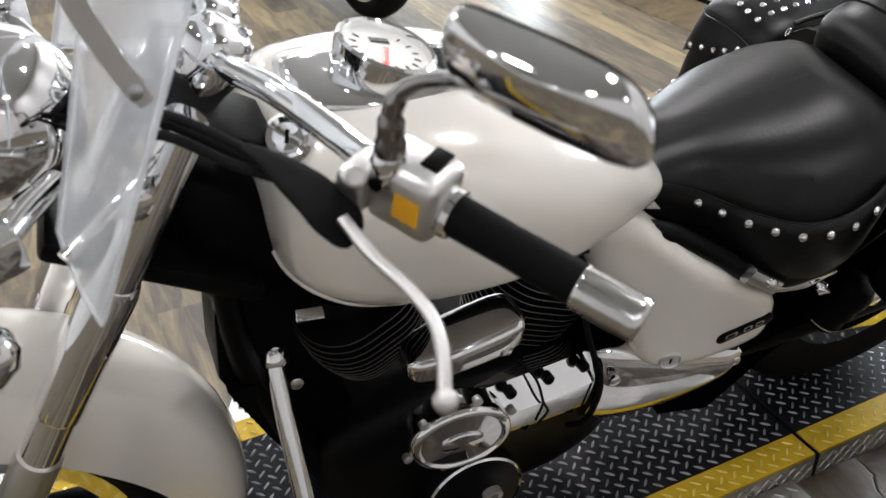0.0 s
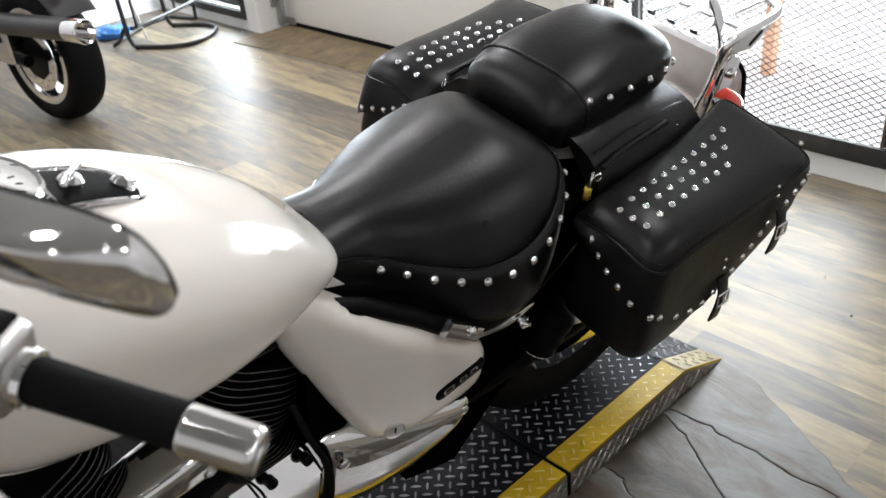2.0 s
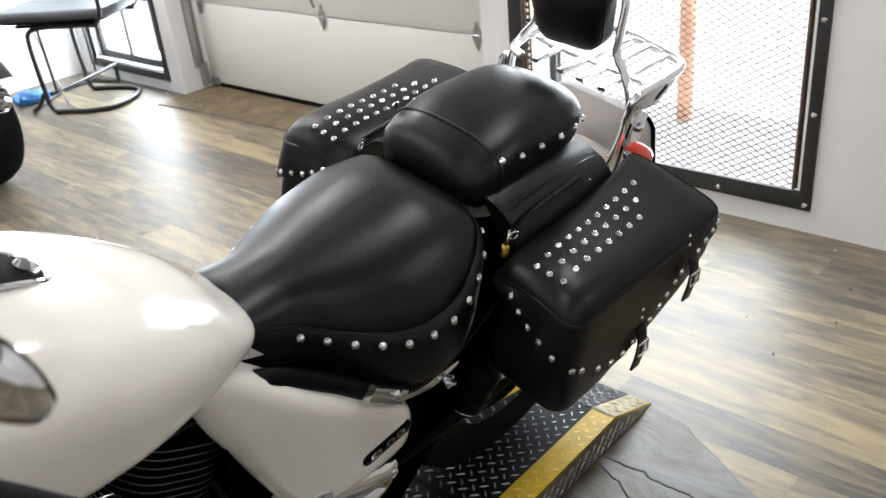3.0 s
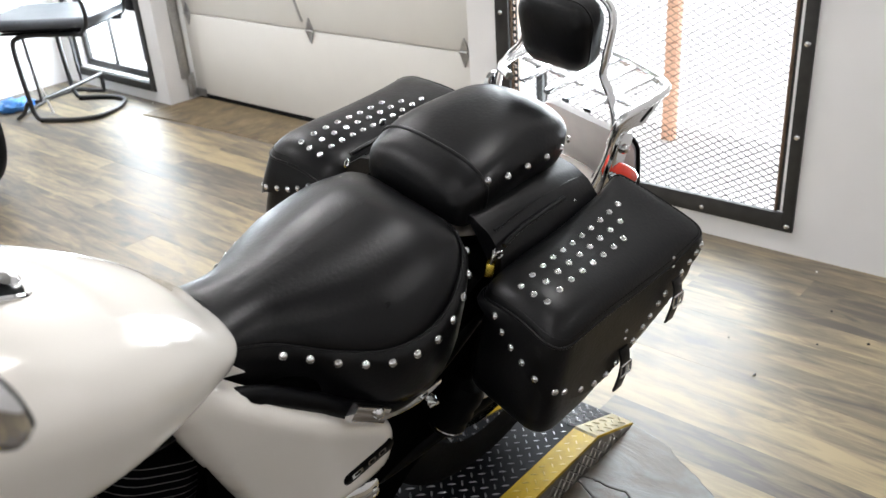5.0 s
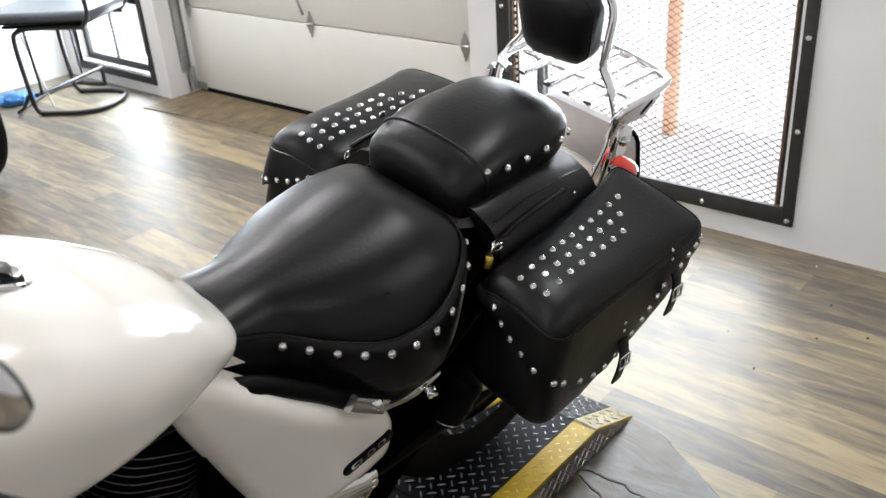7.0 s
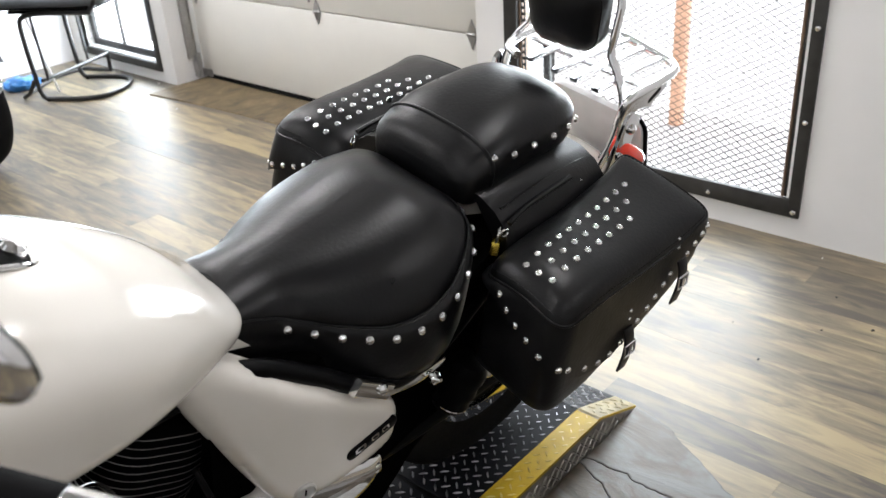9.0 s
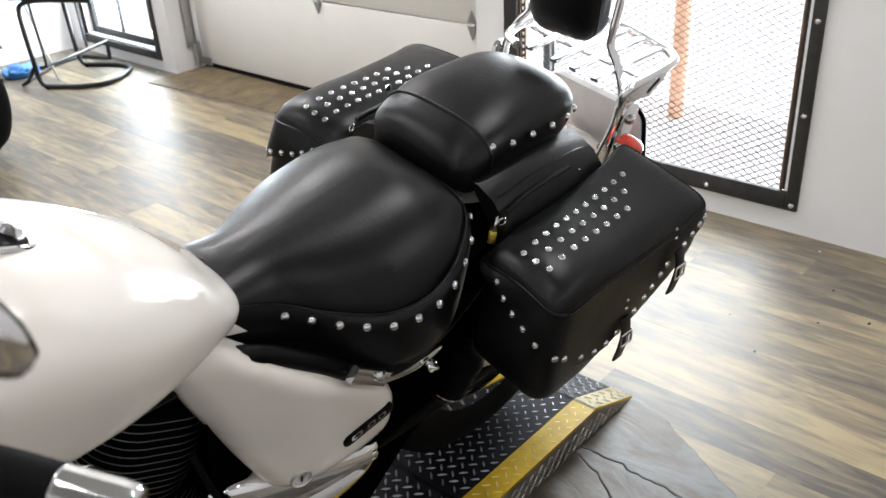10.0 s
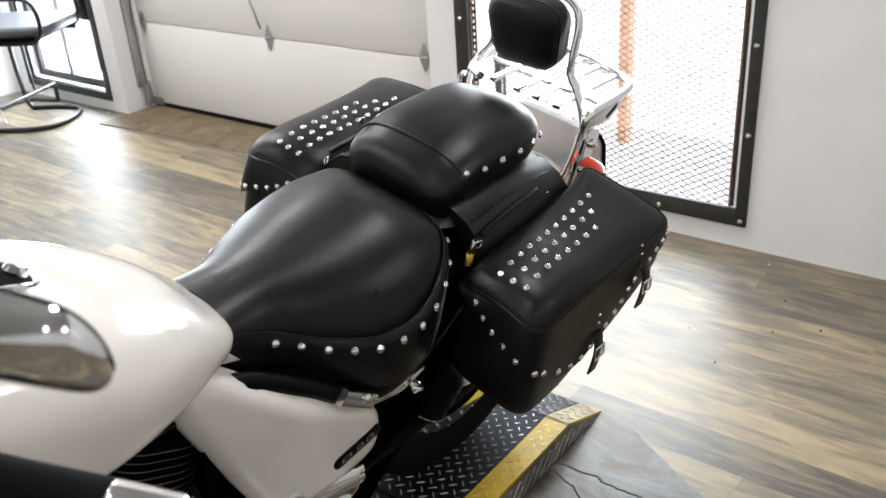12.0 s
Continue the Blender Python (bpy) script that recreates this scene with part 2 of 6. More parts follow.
def stud(p, n, parent, r=0.0068):
    """A domed steel rivet standing on a surface."""
    global DOME
    if DOME is None:
        b = lathe([(1.0, -0.1), (1.0, 0.12), (0.9, 0.36), (0.66, 0.58), (0.36, 0.7), (0.02, 0.74)], n=12)
        DOME = mesh_of("stud", b, STEEL)
    ob = new("stud", DOME)
    ob.parent = parent
    ob.matrix_local = axis_pose(p, n) @ Matrix.Scale(r, 4)
    return ob


def surface_of(ob):
    from mathutils import bvhtree
    bm = bmesh.new()
    bm.from_mesh(ob.data)
    return bvhtree.BVHTree.FromBMesh(bm)

# ------------------------------------------------------------------ room shell
WX, WX2, THICK, HIGH = 2.34, 2.28, 0.22, 3.4
DOOR_X, D0, D1, DTOP = 2.46, 1.27, 3.43, 2.13
LEFT_Y, BACK_X, RIGHT_Y = 4.55, -4.0, -4.5


def structure(name, bm, mat, label, category, smooth=False):
    return tagged(part(name, bm, mat, None, "", smooth), label, category, "", "structure")


W_Y0, W_Y1, W_Z0, W_Z1 = -0.065, 1.125, 0.08, 2.12      # barred door frame, outer edges
V_Y0, V_Y1, V_Z0, V_Z1 = 3.55, 4.44, 0.06, 2.05         # side window frame, outer edges


def wall_with_hole(x0, x1, y0, y1, oy0, oy1, oz0, oz1, sill=1.0):
    bm = bmesh.new()
    for a, b, c, d in ((y0, oy0, 0, HIGH), (oy1, y1, 0, HIGH), (oy0, oy1, 0, oz0), (oy0, oy1, oz1, HIGH)):
        if b - a > 0.001 and d - c > 0.001:
            box(x0, x0 + (x1 - x0) * (sill if d == oz0 else 1.0), a, b, c, d, 0, bm=bm)
    return bm


structure("wall_east", wall_with_hole(WX, WX + THICK, RIGHT_Y, D0, W_Y0 + 0.05, W_Y1 - 0.05, W_Z0 + 0.03, W_Z1 - 0.05, 0.12), WALLPAINT,
          "white painted masonry wall round the barred glass door", "wall")
structure("wall_east_far", wall_with_hole(WX2, WX2 + 0.28, D1, LEFT_Y, V_Y0 + 0.045, V_Y1 - 0.045, V_Z0 + 0.045, V_Z1 - 0.045), WALLPAINT,
          "white painted wall and pier beside the roller door", "wall")
structure("wall_over_door", box(WX, WX + THICK, D0, D1, DTOP, HIGH, 0), WALLPAINT, "white painted wall over the garage door", "wall")
structure("wall_north", box(BACK_X - 0.2, WX2 + 0.28, LEFT_Y, LEFT_Y + 0.2, 0, HIGH, 0), WALLPAINT, "plain white painted side wall", "wall")
structure("wall_south", box(BACK_X - 0.2, WX + THICK, RIGHT_Y - 0.2, RIGHT_Y, 0, HIGH, 0), WALLPAINT, "plain white painted wall behind the camera", "wall")
structure("wall_west", box(BACK_X - 0.2, BACK_X, RIGHT_Y, LEFT_Y, 0, HIGH, 0), WALLPAINT, "plain white painted end wall of the showroom", "wall")
structure("ceiling", box(BACK_X - 0.2, WX + THICK, RIGHT_Y - 0.2, LEFT_Y + 0.2, HIGH, HIGH + 0.15, 0), CEILPAINT, "flat dull grey ceiling", "ceiling")


def noise_material(name, c0, c1, c2, scale, stretch, rough, bump, random_mix=0.5, coat=0.0, span=(0.30, 0.72), spec=0.5):
    """Grained surface: three tones by stretched noise, each piece shifted by its own random value."""
    m = bpy.data.materials.new(name)
    m.use_nodes = True
    nt = m.node_tree
    b = nt.nodes["Principled BSDF"]
    co = nt.nodes.new("ShaderNodeTexCoord")
    info = nt.nodes.new("ShaderNodeObjectInfo")
    mp = nt.nodes.new("ShaderNodeMapping")
    mp.inputs["Scale"].default_value = stretch
    off = nt.nodes.new("ShaderNodeVectorMath")
    off.operation = "SCALE"
    off.inputs[0].default_value = (17.0, 31.0, 7.0)
    nt.links.new(info.outputs["Random"], off.inputs["Scale"])
    nt.links.new(off.outputs[0], mp.inputs["Location"])
    nt.links.new(co.outputs["Object"], mp.inputs["Vector"])
    n1 = nt.nodes.new("ShaderNodeTexNoise")
    n1.inputs["Scale"].default_value, n1.inputs["Detail"].default_value, n1.inputs["Roughness"].default_value = scale, 8, 0.62
    n1.inputs["Distortion"].default_value = 0.6
    nt.links.new(mp.outputs[0], n1.inputs["Vector"])
    ramp = nt.nodes.new("ShaderNodeValToRGB")
    el = ramp.color_ramp.elements
    el[0].position, el[1].position = span
    el[0].color, el[1].color = (*c0, 1), (*c2, 1)
    mid = el.new(0.5)
    mid.color = (*c1, 1)
    mixv = nt.nodes.new("ShaderNodeMath")
    mixv.operation = "MULTIPLY_ADD"
    mixv.inputs[1].default_value, mixv.inputs[2].default_value = random_mix, -random_mix / 2
    nt.links.new(info.outputs["Random"], mixv.inputs[0])
    add = nt.nodes.new("ShaderNodeMath")
    nt.links.new(mixv.outputs[0], add.inputs[0])
    nt.links.new(n1.outputs[0], add.inputs[1])
    nt.links.new(add.outputs[0], ramp.inputs[0])
    nt.links.new(ramp.outputs[0], b.inputs["Base Color"])
    rr = nt.nodes.new("ShaderNodeMapRange")
    rr.inputs[3].default_value, rr.inputs[4].default_value = rough * 0.8, rough * 1.25
    nt.links.new(n1.outputs[0], rr.inputs[0])
    nt.links.new(rr.outputs[0], b.inputs["Roughness"])
    b.inputs["Coat Weight"].default_value, b.inputs["Specular IOR Level"].default_value = coat, spec
    bp = nt.nodes.new("ShaderNodeBump")
    bp.inputs["Strength"].default_value, bp.inputs["Distance"].default_value = bump, 0.003
    nt.links.new(n1.outputs[0], bp.inputs["Height"])
    nt.links.new(bp.outputs[0], b.inputs["Normal"])
    return m


PLANK = noise_material("worn_laminate_plank", (0.085, 0.072, 0.058), (0.185, 0.150, 0.100), (0.34, 0.268, 0.155), 3.0, (9.0, 1.4, 1.0), 0.44, 0.05, 0.28, 0.0, (0.31, 0.71), 0.5)
SLATE = noise_material("grey_brown_slate", (0.034, 0.025, 0.016), (0.098, 0.077, 0.056), (0.165, 0.160, 0.153), 3.4, (2.6, 1.0, 1.0), 0.40, 1.0, 0.30, 0.0, (0.36, 0.62), 0.32)
JOINT = material("dark_floor_joint", (0.03, 0.025, 0.02), 0.8, 0.0, 0.2, 40, bump=0.3)
MATBROWN = noise_material("worn_brown_threshold", (0.055, 0.040, 0.020), (0.13, 0.095, 0.05), (0.22, 0.17, 0.10), 9.0, (1.0, 1.6, 1.0), 0.6, 0.4, 0.0)
CONCRETE = material("pale_concrete", (0.78, 0.77, 0.75), 0.85, 0.0, 0.06, 6, bump=0.2)

floor = structure("floor", box(BACK_X, DOOR_X + 0.1, RIGHT_Y, LEFT_Y, -0.2, -0.004, 0), JOINT, "worn wood plank and slate showroom floor", "floor")
structure("ground", box(DOOR_X + 0.1, 9.0, -20, 24, -0.2, -0.03, 0), CONCRETE, "sunlit pale concrete yard outside the glass door", "ground")
structure("backdrop", box(9, 9.2, -20, 24, -0.03, 12, 0), OUTWHITE, "overexposed white daylight outside", "backdrop")

# roller-door threshold
thr = bmesh.new()
rows = spline([(2.08, D1 - 0.02), (2.13, 2.9), (2.15, 2.3), (2.17, 1.8), (2.16, 1.25)], 12)
lo = [thr.verts.new((x, y, 0.001)) for x, y in rows] + [thr.verts.new((2.47, y, 0.001)) for x, y in rows[::-1]]
hi = [thr.verts.new((v.co.x + (0.006 if i < 12 else 0), v.co.y, 0.007)) for i, v in enumerate(lo)]
thr.faces.new(hi)
thr.faces.new(lo[::-1])
for i in range(len(lo)):
    thr.faces.new((lo[i], lo[(i + 1) % len(lo)], hi[(i + 1) % len(lo)], hi[i]))
structure("threshold_mat", thr, MATBROWN, "worn brown threshold strip before the garage door", "mat")


# ------------------------------------------------------------------ sectional garage door
def garage_door():
    door = thing("garage_door", pose(DOOR_X, 0, 0), "cream sectional garage door with steel hinges, closed", "garage door", kind="structure")
    h = 0.455
    z = 0.03
    for i in range(5):
        top = min(z + h, DTOP + 0.05)
        part("panel", box(0, 0.045, D0 + 0.015, D1 - 0.015, z + 0.0025, top - 0.0025, 0.004), DOORPAINT, door)
        z += h
    part("bottom_seal", tube([(0.02, D0 + 0.02, 0.016), (0.02, D1 - 0.02, 0.016)], 0.017, 10), RUBBER, door, "black rubber bottom seal")
    diamond = [(0.0, -0.062), (0.018, -0.022), (0.026, 0.0), (0.018, 0.022), (0.0, 0.062), (-0.018, 0.022), (-0.026, 0.0), (-0.018, -0.022)]
    for zz in (0.485, 0.94):
        for yy in (D0 + 0.05, 1.39, 2.355, D1 - 0.06):
            m = pose(-0.002, yy, zz, 90, 0, -90)
            hg = part("hinge", plate(diamond, -0.005, m, 0.0), GALV, door, "galvanised steel hinge")
            part("hinge_barrel", tube([(-0.008, yy - 0.022, zz), (-0.008, yy + 0.022, zz)], 0.007, 10), GALV, hg)
    # pull handle with its curved rod, over the middle hinge
    part("pull_handle", tube([(-0.012, 2.395, 0.53), (-0.030, 2.39, 0.57), (-0.036, 2.40, 0.62), (-0.03, 2.425, 0.66), (-0.012, 2.43, 0.70)], 0.006, 10, 24), GALV, door, "bent steel pull handle")
    for yy, s in ((D1 - 0.012, -1), (D0 + 0.012, 1)):
        tr = bmesh.new()
        box(-0.085, -0.080, yy - 0.012, yy + 0.012, 0.13, DTOP, 0.001, bm=tr)
        box(-0.085, -0.03, yy - 0.003, yy + 0.003, 0.13, DTOP, 0.001, bm=tr)
        box(-0.035, -0.030, yy - 0.012, yy + 0.012, 0.13, DTOP, 0.001, bm=tr)
        part("track", tr, GALV, door, "grey steel roller track")
        br = bmesh.new()
        box(-0.06, -0.055, yy - 0.015 + s * 0.03, yy + 0.015 + s * 0.03, 0.02, 0.15, 0.001, bm=br)
        box(-0.060, -0.004, yy - 0.002, yy + 0.002, 0.02, 0.15, 0.001, bm=br)
        box(-0.008, -0.003, yy - 0.0 + s * 0.0, yy + s * 0.09, 0.02, 0.06, 0.001, bm=br)
        bk = part("bracket", br, GALV, door, "galvanised bottom bracket")
        for zz in (0.06, 0.11):
            part("bolt", lathe([(0.008, 0), (0.008, 0.005), (0.003, 0.006)], axis_pose((-0.062, yy + s * 0.03, zz), (-1, 0, 0)), 6), GALV, bk)
    return door


garage_door()


# ------------------------------------------------------------------ barred glass door and side window
def mesh_screen(y0, y1, z0, z1, x, w, h, r):
    """Expanded metal: zigzag strands that touch at the nodes."""
    bm = bmesh.new()
    rows_n, cols = int((z1 - z0) / h), int((y1 - y0) / w)
    for i in range(rows_n):
        for j in range(cols):
            cy, cz = y0 + (j + 0.5) * w, z0 + (i + 0.5) * h
            for dy in (-1, 1):
                for dz in (-1, 1):
                    a, b = Vector((x, cy, cz + dz * h / 2)), Vector((x + 0.002 * dy, cy + dy * w / 2, cz))
                    d = (b - a).normalized()
                    s = d.cross(Vector((1, 0, 0))) * r
                    q = Vector((r * 1.6, 0, 0))
                    va = [bm.verts.new(a + o) for o in (s, q, -s)]
                    vb = [bm.verts.new(b + o) for o in (s, q, -s)]
                    bm.faces.new((va[0], va[1], vb[1], vb[0]))
                    bm.faces.new((va[1], va[2], vb[2], vb[1]))
    return bm


def barred_door():
    d = thing("door_1", pose(WX, 0, 0), "glass door behind a dark bolted steel frame with expanded mesh", "door", kind="structure")
    y0, y1, z0, z1 = W_Y0, W_Y1, W_Z0, W_Z1
    fw, fv = 0.062, 0.038
    for a in ((y0, y0 + fv, z0, z1), (y1 - fw, y1, z0, z1), (y0 + fv, y1 - fw, z0, z0 + fw), (y0 + fv, y1 - fw, z1 - fw, z1)):
        fb = part("frame_bar", box(-0.012, 0.006, *a, 0.002), DARKSTEEL, d, "dark flat steel frame bar")
        tall = a[3] - a[2] > 0.5
        if tall:
            for zz in (0.102, 0.408, 0.70, 1.1, 1.5, 1.9):
                part("bolt", lathe([(0.010, 0), (0.010, 0.003), (0.008, 0.007), (0.003, 0.009)], axis_pose((-0.012, a[0] + 0.018 if a[0] < 0.5 else a[1] - 0.03, zz), (-1, 0, 0)), 12), STEEL, fb)
        else:
            for yy in (0.247, 0.56, 0.88):
                part("bolt", lathe([(0.010, 0), (0.010, 0.003), (0.008, 0.007), (0.003, 0.009)], axis_pose((-0.012, yy, a[2] + 0.024), (-1, 0, 0)), 12), STEEL, fb)
    # inner angle irons
    for yy in (y0 + fv + 0.024, y1 - fw - 0.03):
        part("angle_iron", box(0.0, 0.055, yy if yy < 0.5 else yy + 0.022, yy + 0.008 if yy < 0.5 else yy + 0.03, z0 + fw, z1 - fw, 0.002), RUST, d, "rust-brown angle iron")
        slots = bmesh.new()
        yy = y0 + fv - 0.002 if yy < 0.5 else yy
        for a in (yy + 0.003, yy + 0.019):
            box(0.008, 0.012, a, a + 0.006, z0 + fw, z1 - fw, 0, bm=slots)
        for k in range(int((z1 - z0 - 2 * fw) / 0.024)):
            box(0.008, 0.012, yy + 0.009, yy + 0.019, z0 + fw + 0.024 * k, z0 + fw + 0.024 * k + 0.010, 0, bm=slots)
        part("slotted_strip", slots, DARKSTEEL, d, "slotted steel strip", smooth=False)
    part("rusty_plate", box(0.066, 0.072, y0 + fv + 0.020, y0 + fv + 0.046, z0 + fw - 0.02, z0 + 0.30, 0.002), RUST, d, "rust-brown repair plate")
    # upper wires are drawn thinner to imitate glare eating them; the foot is not
    part("mesh", mesh_screen(y0 + fv + 0.03, y1 - fw - 0.01, z0 + 0.277, z1 - fw, 0.03, 0.040, 0.0235, 0.0010), DARKSTEEL, d, "expanded steel mesh", smooth=False)
    part("mesh", mesh_screen(y0 + fv + 0.03, y1 - fw - 0.01, z0 + fw - 0.02, z0 + 0.277, 0.03, 0.040, 0.0235, 0.0017), DARKSTEEL, d, "expanded steel mesh along the foot, not thinned for glare", smooth=False)
    # outer glazed leaf
    for a in ((y0 + 0.05, y0 + 0.08, z0 + 0.05, z1 - 0.05), (y1 - 0.08, y1 - 0.05, z0 + 0.05, z1 - 0.05)):
        part("leaf_frame", box(0.18, 0.215, *a, 0.003), DARKSTEEL, d)
    return d


barred_door()


def side_window():
    w = thing("window_1", pose(WX2, 0, 0), "low side window in a grey metal frame, bright daylight behind", "window", kind="structure")
    y0, y1, z0, z1 = V_Y0, V_Y1, V_Z0, V_Z1
    for k, (dx, t, mt) in enumerate(((0.0, 0.045, DARKSTEEL), (0.06, 0.04, DARKSTEEL))):
        i = k * 0.05
        for a in ((y0 + i, y0 + i + t, z0 + i, z1 - i), (y1 - i - t, y1 - i, z0 + i, z1 - i), (y0 + i + t, y1 - i - t, z0 + i, z0 + i + t), (y0 + i + t, y1 - i - t, z1 - i - t, z1 - i)):
            part("window_frame", box(dx - 0.008, dx + 0.02, *a, 0.002), mt, w)
    part("window_sill", box(0.012, 0.06, y0 + 0.045, y1 - 0.045, z0 + 0.045, z0 + 0.05, 0.001), WALLPAINT, w)
    part("latch_box", box(0.03, 0.075, y0 + 0.10, y0 + 0.20, 0.50, 0.62, 0.004), BLACKPLASTIC, w, "dark latch box")
    part("mullion", box(0.05, 0.07, y1 - 0.42, y1 - 0.405, z0 + 0.09, z1 - 0.09, 0.001), DARKSTEEL, w)
    return w


side_window()

# post in the yard, seen through the mesh
post = thing("yard_post", pose(3.22, 0.835, -0.03), "orange-brown brick post standing in the sunlit yard", "post")
# the brick's orange is washed paler to put the yard's glare into it
for i in range(30):
    part("brick", box(-0.026, 0.026, -0.026, 0.026, i * 0.075 + 0.001, i * 0.075 + 0.073, 0.003), material("washed_orange_brick", (0.78, 0.48, 0.34), 0.8, 0, 0.1, 30, bump=0.3) if i == 0 else bpy.data.materials["washed_orange_brick"], post)

# round ceiling lamps, out of view, one at each guessed or added spot of LAMPS
def round_fixture(lx, ly):
    fx = thing("ceiling_light", pose(lx, ly, HIGH), "unseen round white ceiling lamp with a lit lens, its place guessed", "ceiling light", "round ceiling lamps")
    part("housing", lathe([(0.13, -0.001), (0.13, -0.05), (0.115, -0.062), (0.102, -0.055), (0.102, -0.03)], Matrix(), 40), CEILPAINT, fx)
    part("lens", lathe([(0.101, -0.034), (0.07, -0.044), (0.0, -0.048)], Matrix(), 40), TUBEGLOW, fx)
    return fx


first_fixture = round_fixture(*LAMPS[0][:2])
for lx, ly, watts in LAMPS[1:]:
    copy_thing(first_fixture, pose(lx, ly, HIGH))

# ------------------------------------------------------------------ tread-plate platform
PY0, PY1, PZ = -0.096, 0.52, 0.065
SEAM, BREAK, TIP = 0.664, 1.09, 1.256
STRIP = 0.062


def lugs(spots, surf):
    """Raised lozenge lugs in the usual alternating pattern; spots: (x, y, turn); surf gives point, normal."""
    bm = bmesh.new()
    for x, y, turn in spots:
        p, n = surf(x, y)
        t1 = (Vector((math.cos(turn), math.sin(turn), 0)) - n * (Vector((math.cos(turn), math.sin(turn), 0)).dot(n))).normalized()
        t2 = n.cross(t1)
        L, w, h = 0.0118, 0.0025, 0.0030
        base = [p + t1 * a + t2 * b for a, b in ((L, 0), (0.4 * L, w), (-0.4 * L, w), (-L, 0), (-0.4 * L, -w), (0.4 * L, -w))]
        top = [p + n * h + t1 * a * 0.55 + t2 * b * 0.45 for a, b in ((L, 0), (0.4 * L, w), (-0.4 * L, w), (-L, 0), (-0.4 * L, -w), (0.4 * L, -w))]
        vb, vt = [bm.verts.new(q) for q in base], [bm.verts.new(q) for q in top]
        bm.faces.new(vt)
        for i in range(6):
            bm.faces.new((vb[i], vb[(i + 1) % 6], vt[(i + 1) % 6], vt[i]))
    return bm


def lug_grid(x0, x1, y0, y1, pitch=0.0230):
    """Lattice turned 45 degrees to the plate, each lug across its neighbours."""
    out = []
    k = pitch / math.sqrt(2)
    n = int((x1 - x0 + y1 - y0) / pitch) + 4
    for i in range(-n, n):
        for j in range(-n, n):
            x, y = x0 + (i - j) * k, y0 + 0.012 + (i + j) * k
            if x0 + 0.009 < x < x1 - 0.007 and y0 + 0.007 < y < y1 - 0.006:
                out.append((x, y, radians(45 if (i + j) % 2 else -45)))
    return out


def deck_z(x):
    return PZ if x < BREAK else PZ * max(0.0, (TIP - x) / (TIP - BREAK)) + 0.003


def deck_surf(x, y):
    n = Vector((0, 0, 1)) if x < BREAK else Vector((PZ, 0, TIP - BREAK)).normalized()
    return Vector((x, y, deck_z(x))), n


def slab(x0, x1, y0, y1, drop=0.0):
    """A plate whose top follows the deck and whose skirt reaches the floor."""
    bm = bmesh.new()
    xs = [x0] + [x for x in (BREAK,) if x0 < x < x1] + [x1]
    t0, t1 = [bm.verts.new((x, y0, deck_z(x) - drop)) for x in xs], [bm.verts.new((x, y1, deck_z(x) - drop)) for x in xs]
    b0, b1 = [bm.verts.new((x, y0, 0.0)) for x in xs], [bm.verts.new((x, y1, 0.0)) for x in xs]
    for i in range(len(xs) - 1):
        bm.faces.new((t0[i], t0[i + 1], t1[i + 1], t1[i]))
        bm.faces.new((b0[i], b0[i + 1], t0[i + 1], t0[i]))
        bm.faces.new((b1[i], t1[i], t1[i + 1], b1[i + 1]))
    bm.faces.new((b0[0], t0[0], t1[0], b1[0]))
    bm.faces.new((b0[-1], b1[-1], t1[-1], t0[-1]))
    return bm


